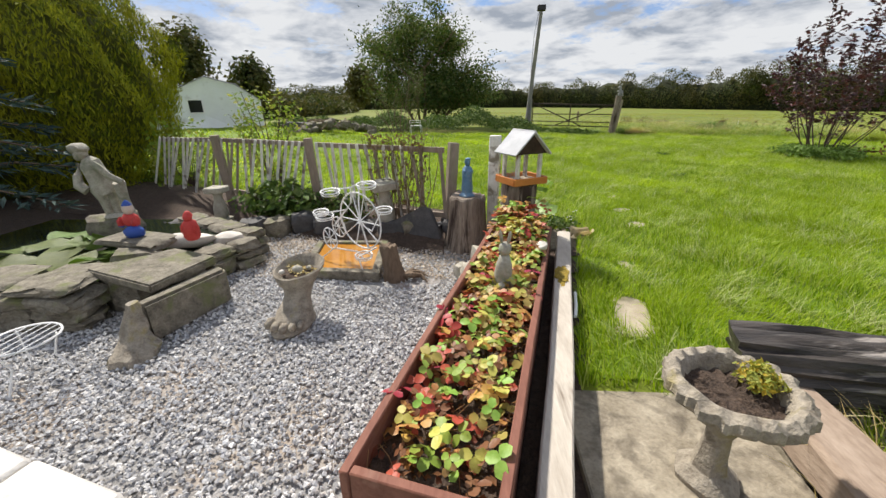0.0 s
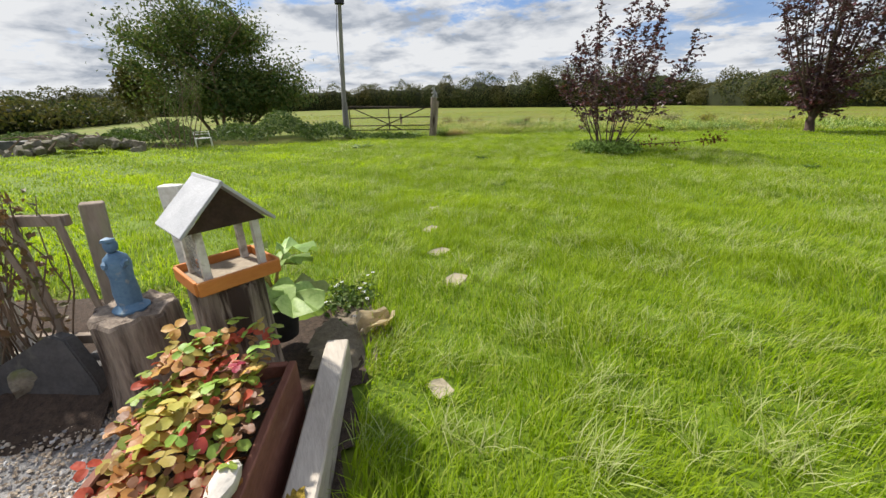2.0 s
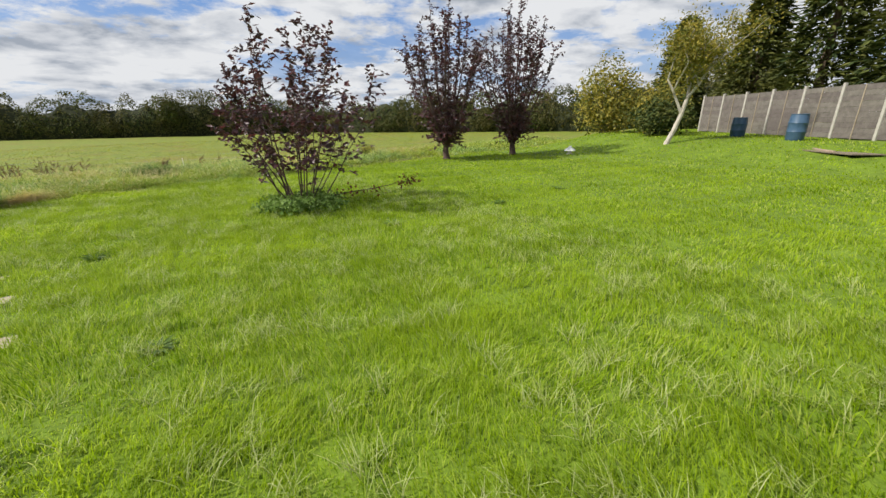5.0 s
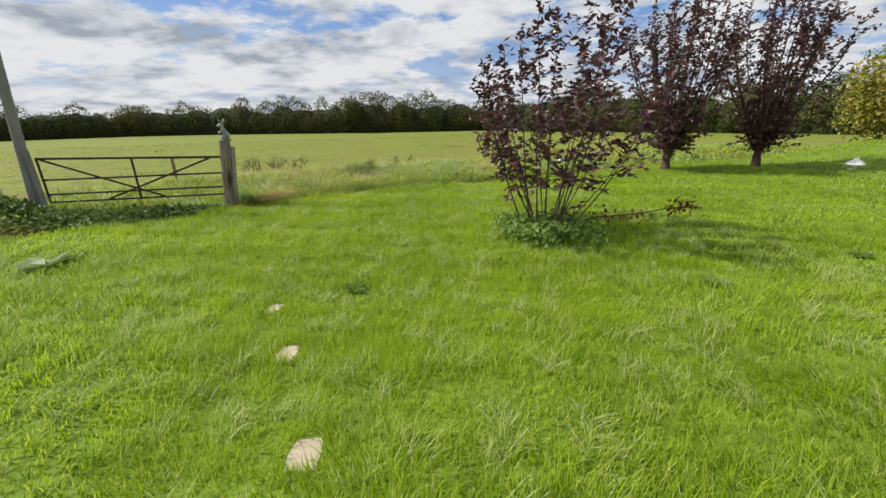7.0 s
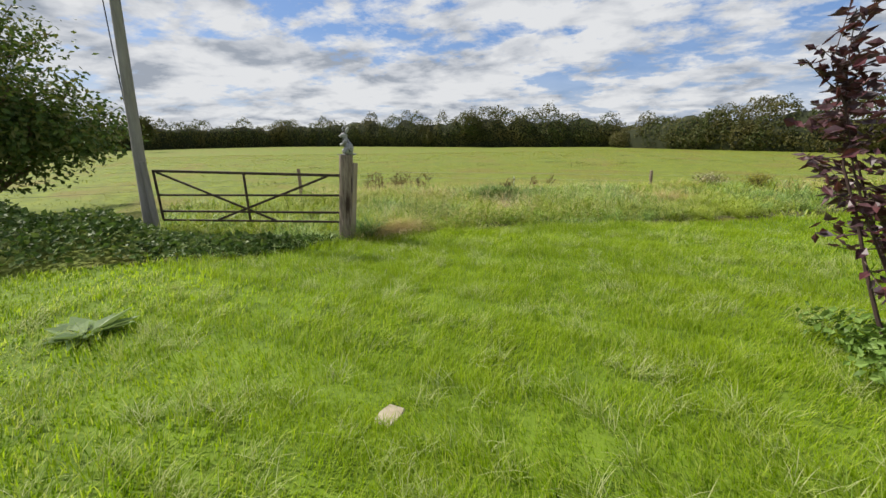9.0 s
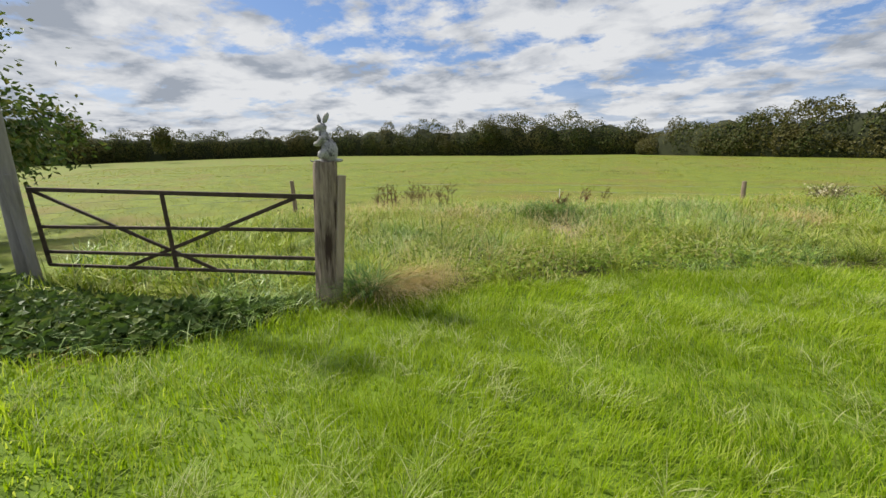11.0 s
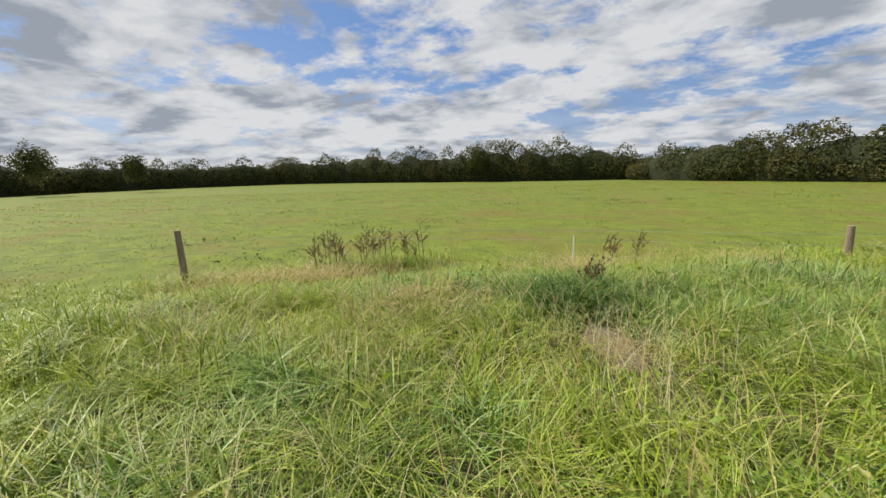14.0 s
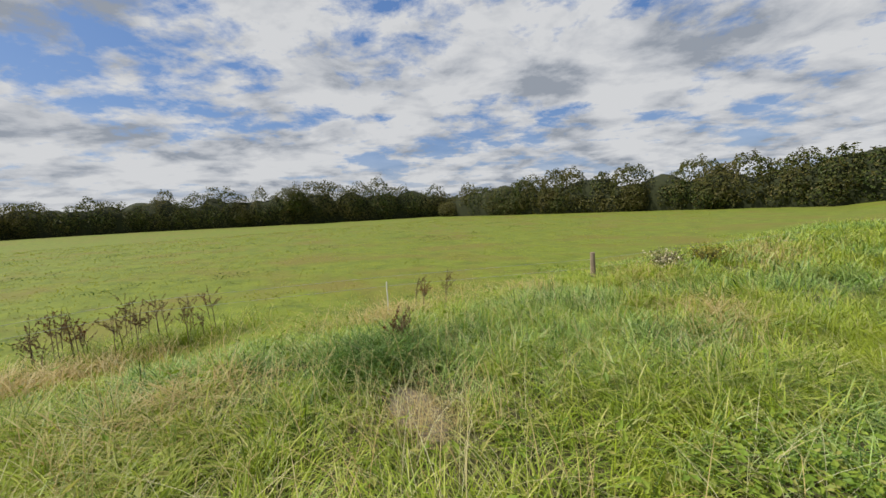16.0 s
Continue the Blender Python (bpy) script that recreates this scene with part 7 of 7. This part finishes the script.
# ---- weeds in the lawn ----
for k, (x, y, s, label) in enumerate([(2.98, 13.42, 1.0, "broad-leaved dock rosette in the lawn"), (5.35, 9.5, 0.6, "dark thistle rosette in the lawn"), (8.2, 6.5, 0.6, "small weed rosette in the lawn"), (10.5, 5.2, 0.6, "small weed rosette in the lawn"), (4.2, 6.4, 0.5, "small weed rosette in the lawn"), (2.2, 12.7, 0.55, "small weed rosette in the lawn"), (12.5, 4.2, 0.7, "small weed rosette in the lawn")]):
    n = 16 if k == 0 else 26
    a = np.arange(n) * 2.399
    z = float(land(x, y))
    e = np.stack([np.cos(a), np.sin(a), np.full(n, 0.75 if k == 0 else 0.42)], 1)
    p = np.stack([0.03 * np.cos(a), 0.03 * np.sin(a), np.full(n, 0.03)], 1)
    L = RNG.uniform(0.26, 0.40, n) * s if k == 0 else RNG.uniform(0.16, 0.30, n) * s
    nn = np.stack([-0.3 * np.cos(a), -0.3 * np.sin(a), np.ones(n)], 1) + RNG.normal(0, 0.15, (n, 3))
    weed = thing("lawn_weed", (x, y, z), label, "weed", "weeds in the lawn")
    for i in range(n):
        ob = new("leaf", leaf_mesh("leaf", p[i:i + 1], nn[i:i + 1], L[i:i + 1], L[i:i + 1] * (0.5 if k == 0 else 0.26), M_DOCK if k == 0 else M_BRAMBLE, e[i:i + 1]))
        ob.parent = weed

# ---- lawn grass ----
LINE_A, LINE_B = np.array([0.8, -0.5]), np.array([9.0, 15.0])


def off_line(p):
    """Metres from the line of stepping stones."""
    d = LINE_B - LINE_A
    u = np.clip(((p - LINE_A) @ d) / (d @ d), -0.05, 1.05)
    return np.linalg.norm(p - (LINE_A + u[:, None] * d), axis=1)


def free_of_stones(p, grow=1.0):
    ok = np.ones(len(p), bool)
    for x, y, w, h, turn in STONES:
        a = radians(turn)
        q = p - np.array([x, y])
        u, v = q[:, 0] * math.cos(a) + q[:, 1] * math.sin(a), -q[:, 0] * math.sin(a) + q[:, 1] * math.cos(a)
        ok &= ~(((u / (w * 0.46)) ** 2 + (v / (h * 0.46)) ** 2) < grow)
    ok &= ~((np.abs(p[:, 0] - 2.1) < 0.75) & (np.abs(p[:, 1] - 0.50) < 0.17))
    return ok


def scatter(lo, hi, density, test):
    n = int((hi[0] - lo[0]) * (hi[1] - lo[1]) * density)
    p = RNG.uniform(lo, hi, (n, 2))
    return p[test(p)]


bands = [(0, 2.4, 2600, 0.0068, 1.15, 2), (2.4, 4.6, 1350, 0.009, 1.15, 2), (4.6, 8.0, 760, 0.013, 0.95, 2), (8.0, 15.0, 290, 0.022, 0.8, 2), (15.0, 34.0, 60, 0.045, 0.75, 2)]
for k, (a, b, dens, w, hs, segs) in enumerate(bands):
    p = scatter((-20, -6), (38, 24), dens, lambda p: (off_line(p) >= a) & (off_line(p) < b) & on_lawn(p[:, 0], p[:, 1]))
    p = p[free_of_stones(p)]
    tuft = flat_noise(p[:, 0], p[:, 1], 2.6, 1.0) + 0.6 * flat_noise(p[:, 0], p[:, 1], 7.0, 2.0)
    h = (0.075 + 0.062 * tuft + 0.02 * flat_noise(p[:, 0], p[:, 1], 11.0, 5.0) + RNG.uniform(-0.02, 0.045, len(p))) * hs
    rim = smooth01(-0.7, 0.0, beyond(p[:, 0], p[:, 1])) * 0.05 + 0.04 * smooth01(1.25, 0.8, across(p[:, 0], p[:, 1])) * (p[:, 1] < 3.4)
    h = np.clip(h + rim * RNG.uniform(0.3, 1.2, len(p)), 0.025, 0.26)
    az = 2.2 * flat_noise(p[:, 0], p[:, 1], 1.2, 3.0) + RNG.normal(0.6, 0.9, len(p))
    me = blade_mesh("lawn_grass", p, land(p[:, 0], p[:, 1]), h, w * RNG.uniform(0.7, 1.3, len(p)), np.clip(RNG.normal(0.62, 0.25, len(p)), 0.1, 1.2), M_GRASS, segs, az)
    tagged(new("lawn_grass", me), "bright green lawn grass, longer in tufts", "grass", kind="stuff")

# paler, longer tufts standing out of the lawn
c = scatter((0.8, 0.4), (13, 15), 8.0, lambda p: on_lawn(p[:, 0], p[:, 1]) & (off_line(p) < 5.5) & free_of_stones(p, 2.5))
cp = np.repeat(c, 34, axis=0)
p = cp + RNG.normal(0, 0.05, cp.shape)
p = p[free_of_stones(p) & on_lawn(p[:, 0], p[:, 1])]
me = blade_mesh("lawn_tufts", p, land(p[:, 0], p[:, 1]), RNG.uniform(0.10, 0.22, len(p)), 0.0055, RNG.uniform(0.5, 1.4, len(p)), M_TUFT, 3, 1.5 * flat_noise(p[:, 0], p[:, 1], 1.2, 3.0) + RNG.normal(0.6, 1.2, len(p)))
tagged(new("lawn_tufts", me), "pale longer grass tufts standing out of the lawn", "grass", kind="stuff")

# grass creeping over the stones' rims
p = scatter((0.8, 0.7), (5.6, 11.6), 2600, lambda p: ~free_of_stones(p, 2.3) & free_of_stones(p, 1.0) & on_lawn(p[:, 0], p[:, 1]))
me = blade_mesh("stone_rim_grass", p, land(p[:, 0], p[:, 1]), RNG.uniform(0.07, 0.14, len(p)), 0.005, RNG.uniform(0.5, 1.1, len(p)), M_GRASS, 3)
tagged(new("stone_rim_grass", me), "longer grass hanging over the stepping stones", "grass", kind="stuff")

# ---- long grass of the verge ----


def bare(p):
    q = p - np.array([10.8, 16.75])
    u, v = q[:, 0] * 0.5 + q[:, 1] * 0.87, q[:, 0] * 0.87 - q[:, 1] * 0.5
    return ((u / 0.60) ** 2 + (v / 0.25) ** 2) < 1 + 0.5 * flat_noise(p[:, 0], p[:, 1], 7.0, 3.0)


for k, (lo, hi, dens, w, segs, rng_d) in enumerate([((4.0, 13.0), (15.5, 26.0), 1000, 0.0115, 4, (0, 8.0)), ((14.5, 4.0), (34.0, 23.0), 240, 0.022, 3, (0, 8.0)), ((3.2, 16.0), (8.5, 27.0), 420, 0.016, 3, (0.2, 9.0))]):
    p = scatter(lo, hi, dens, lambda p: (beyond(p[:, 0], p[:, 1]) > rng_d[0]) & (beyond(p[:, 0], p[:, 1]) < rng_d[0] + rng_d[1] * 0.68 + rng_d[1] * RNG.uniform(0, 0.6, len(p)) * (0.6 + 0.5 * flat_noise(p[:, 0], p[:, 1], 0.7, 2.0))) & ~bare(p) & (flat_noise(p[:, 0], p[:, 1], 5.5, 9.0) + RNG.normal(0, 0.5, len(p)) > -0.35))
    if k == 2:
        p = p[(p[:, 0] < 6.05) | (p[:, 1] > 22.9)]
    if k == 0:
        p = p[(p[:, 0] > 5.9)]
    d = beyond(p[:, 0], p[:, 1])
    tuft = flat_noise(p[:, 0], p[:, 1], 1.5, 4.0) + 0.7 * flat_noise(p[:, 0], p[:, 1], 4.2, 6.0)
    h = np.clip((1 - 0.65 * np.exp(-(((p[:, 0] - 10.55) / 0.8) ** 2 + ((p[:, 1] - 16.35) / 0.9) ** 2))) * (0.24 + 0.22 * tuft + RNG.uniform(-0.1, 0.22, len(p))) * (0.45 + 0.55 * smooth01(0.0, 1.5, d)) * (1 - 0.6 * smooth01(4.0, 7.0, d)), 0.07, 0.62)
    az = 0.9 + 5.0 * flat_noise(p[:, 0], p[:, 1], 1.6, 5.0) + RNG.normal(0, 1.1, len(p))
    az = np.where(RNG.uniform(size=len(p)) < 0.35, RNG.uniform(0, 6.28, len(p)), az)
    cool = flat_noise(p[:, 0], p[:, 1], 0.8, 14.0) + 0.5 * flat_noise(p[:, 0], p[:, 1], 2.2, 15.0) + 0.55 * np.exp(-(((p[:, 0] - 12.0) / 2.2) ** 2 + ((p[:, 1] - 17.2) / 1.6) ** 2)) + RNG.normal(0, 0.12, len(p)) - 0.25 * (p[:, 0] < 10.0) > 0.22
    wd, ln = w * RNG.uniform(0.6, 1.4, len(p)), np.clip(RNG.normal(0.95, 0.42, len(p)), 0.1, 1.9)
    for sel, mat, label in ((~cool, M_TALL, "long tangled yellow-green grass of the field verge"), (cool, M_COOL, "long bluish green grass clumps of the field verge")):
        me = blade_mesh("verge_grass", p[sel], land(p[sel, 0], p[sel, 1]) - 0.01, h[sel], wd[sel], ln[sel], mat, segs, az[sel])
        tagged(new("verge_grass", me), label, "grass", kind="stuff")


def tussock(name, x, y, n, spread, hmin, hmax, mat, lean, width, label, az=None):
    p = RNG.normal((x, y), spread, (n, 2))
    me = blade_mesh(name, p, land(p[:, 0], p[:, 1]), RNG.uniform(hmin, hmax, n), width, RNG.uniform(lean[0], lean[1], n), mat, 5, None if az is None else RNG.normal(az, 0.8, n))
    tagged(new(name, me), label, "grass tuft", kind="stuff")


tussock("straw_tussock", 6.92, 15.52, 1500, (0.22, 0.12), 0.24, 0.56, M_STRAW, (0.7, 1.9), 0.0045, "tussock of dry straw-yellow grass beside the gate post", -1.2)
tussock("dark_tussock", 6.55, 15.42, 260, (0.09, 0.08), 0.35, 0.62, M_BLUEGRASS, (0.6, 1.3), 0.011, "dark green grass tuft at the gate post's foot")
tussock("dark_tussock", 5.3, 15.6, 700, (0.65, 0.18), 0.15, 0.40, M_COOL, (0.7, 1.5), 0.009, "dark trailing grass under the field gate")
tussock("dark_tussock", 11.35, 17.75, 900, (0.34, 0.2), 0.35, 0.68, M_BLUEGRASS, (0.6, 1.3), 0.012, "dark green grass tuft beside bare earth")
tussock("fence_grass", 10.4, 22.85, 1500, (1.1, 0.28), 0.30, 0.62, M_TALL, (0.4, 1.2), 0.011, "long grass round the dock stalks")
tussock("straw_tussock", 9.3, 22.3, 700, (0.8, 0.3), 0.25, 0.5, M_STRAW, (0.6, 1.4), 0.008, "pale dry grass before the dock stalks")
tussock("straw_tussock", 9.2, 18.2, 420, (0.7, 0.5), 0.3, 0.6, M_STRAW, (0.6, 1.6), 0.006, "loose dry straw in the long grass")
tussock("dead_grass", 10.72, 16.62, 420, (0.30, 0.24), 0.10, 0.30, M_STRAW, (1.4, 2.1), 0.004, "flattened dead grass over the bare earth")
tussock("dark_tussock", 6.9, 23.2, 420, (0.5, 0.2), 0.3, 0.6, M_TALL, (0.4, 1.1), 0.013, "long grass round the field fence post")
tussock("straw_tussock", 8.3, 22.6, 500, (0.9, 0.35), 0.3, 0.6, M_STRAW, (0.5, 1.2), 0.010, "pale dry grass patch along the field fence")
tussock("dark_tussock", 12.4, 17.3, 260, (0.25, 0.15), 0.25, 0.5, M_BLUEGRASS, (0.6, 1.3), 0.012, "dark green grass tuft beside bare earth")
# arching tussocks standing out of the long grass
for mat, seed_k, count, label in ((M_COOL, 21.0, 260, "arching bluish green grass tussocks"), (M_TALL, 25.0, 520, "arching yellow-green grass tussocks")):
    c = RNG.uniform((6.7, 12.0), (19.0, 23.0), (count * 3, 2))
    c = c[(beyond(c[:, 0], c[:, 1]) > 0.25) & (beyond(c[:, 0], c[:, 1]) < 5.6) & (np.hypot((c[:, 0] - 10.6) / 0.9, (c[:, 1] - 16.5) / 1.0) > 1) & ((c[:, 0] > 10.8) | (seed_k > 22)) & (flat_noise(c[:, 0], c[:, 1], 1.1, seed_k) > -0.12)][:count]
    size = np.repeat(RNG.uniform(0.6, 1.2, len(c)), 75)
    p = np.repeat(c, 75, axis=0) + RNG.normal(0, 0.045, (75 * len(c), 2))
    me = blade_mesh("grass_tussocks", p, land(p[:, 0], p[:, 1]), RNG.uniform(0.22, 0.50, len(p)) * size, 0.0075, RNG.uniform(0.5, 1.7, len(p)), mat, 4)
    tagged(new("grass_tussocks", me), label, "grass", kind="stuff")
n = 3000
cx, cy = RNG.uniform(6.6, 16, n), RNG.uniform(14, 23, n)
keep = (beyond(cx, cy) > 0.3) & (beyond(cx, cy) < 7.5) & (flat_noise(cx, cy, 0.9, 8.0) > -0.25)
p = np.stack([cx, cy], 1)[keep]
me = blade_mesh("straw_stalks", p, land(p[:, 0], p[:, 1]), RNG.uniform(0.35, 0.8, len(p)), 0.0065, RNG.uniform(0.3, 1.4, len(p)), M_STRAW, 4, 0.9 + RNG.normal(0, 1.0, len(p)))
tagged(new("straw_stalks", me), "dry seeded grass stalks through the verge", "grass", kind="stuff")
for x, y, s in ((15.4, 17.7, 0.5), (17.4, 15.8, 0.8), (13.6, 19.6, 0.5), (14.6, 14.6, 0.45), (9.6, 18.6, 0.4), (20.5, 13.5, 0.9), (23.0, 13.0, 1.0), (9.0, 21.8, 0.8)):
    tussock("straw_tussock", x, y, 300, (s, s * 0.5), 0.3, 0.6, M_STRAW, (0.6, 1.4), 0.012, "pale dry grass patch along the field fence")

# fine pale seed stalks close to the trodden edge
p = scatter((6.8, 13.0), (15.5, 20.5), 110, lambda p: (beyond(p[:, 0], p[:, 1]) > 0.3) & (beyond(p[:, 0], p[:, 1]) < 4.5) & (flat_noise(p[:, 0], p[:, 1], 1.7, 31.0) + RNG.normal(0, 0.3, len(p)) > 0.05))
me = blade_mesh("seed_stalks", p, land(p[:, 0], p[:, 1]), RNG.uniform(0.30, 0.72, len(p)), 0.0042, RNG.uniform(0.2, 1.6, len(p)), M_SEED, 5, 0.9 + RNG.normal(0, 1.3, len(p)))
tagged(new("seed_stalks", me), "fine pale seeded grass stalks arching over the verge", "grass", kind="stuff")

plant("thistle_clump", (18.5, 15.4, float(land(18.5, 15.4))), "dry brown-green thistle clump with pale seed fluff", "weed", (0.95, 0.5, 0.30), 800, 0.06, M_THISTLE, 131, stems=26, shell=0.2)
plant("thistle_clump", (20.0, 14.6, float(land(20.0, 14.6))), "yellowing thistle clump in the long grass", "weed", (0.8, 0.5, 0.28), 600, 0.06, M_YELLOW, 133, stems=20, shell=0.2)
# broad-leaved weeds low in the verge
n = 4500
x, y = RNG.uniform(6.6, 18, n), RNG.uniform(13.5, 24, n)
keep = (beyond(x, y) > 0.3) & (beyond(x, y) < 8) & (flat_noise(x, y, 1.3, 12.0) > 0.1)
x, y = x[keep], y[keep]
L = RNG.uniform(0.05, 0.12, len(x))
me = leaf_mesh("verge_weeds", np.stack([x, y, land(x, y) + RNG.uniform(0.05, 0.30, len(x))], 1), RNG.normal(0, 0.5, (len(x), 3)) + np.array([0, 0, 1]), L, L * 0.5, M_LIME)
tagged(new("verge_weeds", me), "leafy weeds growing through the long grass", "weeds", kind="stuff")

# leafy nettles at the lawn's edge
n = 3000
x = RNG.uniform(7.6, 11.8, n)
y = np.interp(x, EDGE_X, EDGE_Y) + RNG.uniform(0.05, 1.1, n)
z = land(x, y) + RNG.uniform(0.03, 0.26, n)
L = RNG.uniform(0.035, 0.075, n)
me = leaf_mesh("nettles", np.stack([x, y, z], 1), RNG.normal(0, 0.4, (n, 3)) + np.array([0, 0, 1]), L, L * 0.6, M_LIME)
tagged(new("nettles", me), "low leafy green nettles along the lawn's edge", "weeds", kind="stuff")

# dock stalks with dry brown seed heads
for k in range(40):
    rw = random.Random(400 + k)
    if k < 9:
        x, y, hgt = 9.75 + rw.gauss(0, 0.36), 23.1 + rw.gauss(0, 0.25), rw.uniform(0.75, 1.05)
    elif k < 22:
        x, y, hgt = 11.0 + rw.gauss(0, 0.55), 23.0 + rw.gauss(0, 0.3), rw.uniform(0.75, 1.12)
    elif k < 31:
        x = rw.uniform(8.6, 13.6)
        y, hgt = 22.9 - 0.45 * max(0, x - 10.8) + rw.gauss(0, 0.25), rw.uniform(0.55, 0.85)
    elif k < 36:
        x, y, hgt = 14.7 + rw.gauss(0, 0.3), 19.5 + rw.gauss(0, 0.2), rw.uniform(0.65, 0.85)
    else:
        x, y, hgt = 11.9 + rw.gauss(0, 0.15), 17.7 + rw.gauss(0, 0.15), rw.uniform(0.38, 0.5)
    t = thing("dock_stalk", (x, y, float(land(x, y))), "dry brown branching dock stalk with seed heads", "weed", "dock stalks in the verge")
    bm = bmesh.new()
    bend = Vector((rw.uniform(-0.12, 0.12), rw.uniform(-0.08, 0.08), hgt))
    tube(bm, [(0, 0, -0.03), (bend.x * 0.3, bend.y * 0.3, hgt * 0.5), bend], [0.008, 0.006, 0.002], 5)
    heads = [(Vector((bend.x * 0.4, bend.y * 0.4, hgt * 0.62)), bend)]
    for i in range(rw.choice((4, 5, 6))):
        a, u = rw.uniform(0, 6.28), rw.uniform(0.40, 0.78)
        p = Vector((bend.x * u * 0.7, bend.y * u * 0.7, hgt * u))
        e = p + Vector((math.cos(a) * 1.0, math.sin(a) * 1.0, 1)) * rw.uniform(0.10, 0.24)
        tube(bm, [p, e], [0.004, 0.0015], 4)
        heads.append((p.lerp(e, 0.25), e))
    part("stem", bm, M_BARK, t)
    q, L = [], []
    for p, e in heads:
        for i in range(22):
            u = rw.random()
            q.append(p.lerp(e, u) + Vector((rw.gauss(0, 0.010), rw.gauss(0, 0.010), rw.gauss(0, 0.01))) * (1.3 - u))
            L.append(rw.uniform(0.016, 0.034))
    q, L = np.array(q), np.array(L)
    ob = new("seed_head", leaf_mesh("seed_head", q, RNG.normal(size=(len(q), 3)), L, L * 0.7, M_DRYWEED if k % 4 else M_DRYLEAF))
    ob.parent = t
    tagged(ob, kind="stuff")

# dead litter under the long grass
gx, gy = np.meshgrid(np.arange(6.4, 20.0, 0.2), np.arange(11.0, 24.0, 0.2), indexing="ij")
gb = beyond(gx, gy)
V = np.stack([gx, gy, land(gx.ravel(), gy.ravel()).reshape(gx.shape) + 0.012], -1).reshape(-1, 3)
ii = np.arange(gx.size).reshape(gx.shape)
F = np.stack([ii[:-1, :-1], ii[1:, :-1], ii[1:, 1:], ii[:-1, 1:]], -1).reshape(-1, 4)
inside = (gb > 0.15) & (gb < 5.4 + 0.9 * np.sin(gx * 1.9))
F = F[inside.ravel()[F].all(axis=1)]
tagged(new("grass_litter", np_mesh("grass_litter", V, F, M_LITTER, True)), "dead brown grass litter under the verge", "ground", kind="structure")

bm = bmesh.new()
bmesh.ops.create_grid(bm, x_segments=16, y_segments=10, size=0.5)
for v in bm.verts:
    v.co = Vector((v.co.x * 1.15, v.co.y * (0.42 + 0.2 * noise.noise(v.co * 3)), 0.03 - 0.22 * max(0, (v.co.x ** 2 + v.co.y ** 2) * 4 - 0.7) + 0.02 * noise.noise(v.co * 9)))
solo("bare_earth", bm, M_BARE, (10.8, 16.75, float(land(10.8, 16.75))), "bare trodden earth among long grass", "bare earth", turn=60, kind="structure")

# ---- pasture tufts ----
p = scatter((-10, 14), (75, 90), 16, lambda p: (beyond(p[:, 0], p[:, 1]) > 6.0) & (beyond(p[:, 0], p[:, 1]) < 60) & (flat_noise(p[:, 0], p[:, 1], 0.9, 3.0) + RNG.normal(0, 0.35, len(p)) > 0.0))
d = beyond(p[:, 0], p[:, 1])
me = blade_mesh("pasture_grass", p, land(p[:, 0], p[:, 1]) - 0.01, RNG.uniform(0.05, 0.12, len(p)), 0.012 + 0.0018 * d, RNG.uniform(0.9, 1.7, len(p)), M_PASTURE_TUFT, 2)
tagged(new("pasture_grass", me), "short grazed pasture grass in tufts", "grass", kind="stuff")
p = scatter((0, 19), (42, 46), 60, lambda p: (beyond(p[:, 0], p[:, 1]) > 6.5) & (beyond(p[:, 0], p[:, 1]) < 26) & (flat_noise(p[:, 0], p[:, 1], 1.9, 13.0) + RNG.normal(0, 0.4, len(p)) > 0.05))
me = blade_mesh("pasture_tufts", p, land(p[:, 0], p[:, 1]) - 0.01, RNG.uniform(0.05, 0.12, len(p)), 0.018, RNG.uniform(1.0, 1.9, len(p)), M_PASTURE_TUFT, 2)
tagged(new("pasture_tufts", me), "coarser pasture grass tufts near the fence", "grass", kind="stuff")
W = []
for k in range(26):
    rw = random.Random(700 + k)
    x, y = rw.uniform(4, 56), rw.uniform(24, 64)
    if beyond(x, y) < 10:
        continue
    n = 70
    q = np.array([x, y]) + RNG.normal(0, (0.9, 0.4), (n, 2))
    W.append(np.concatenate([q, (land(q[:, 0], q[:, 1]) + RNG.uniform(0.02, 0.14, n))[:, None]], 1))
W = np.concatenate(W)
L = RNG.uniform(0.06, 0.14, len(W))
tagged(new("pasture_weeds", leaf_mesh("pasture_weeds", W, RNG.normal(0, 0.5, (len(W), 3)) + np.array([0, 0, 1]), L, L * 0.45, M_BRAMBLE)), "dark green weed patches scattered over the pasture", "weeds", kind="stuff")
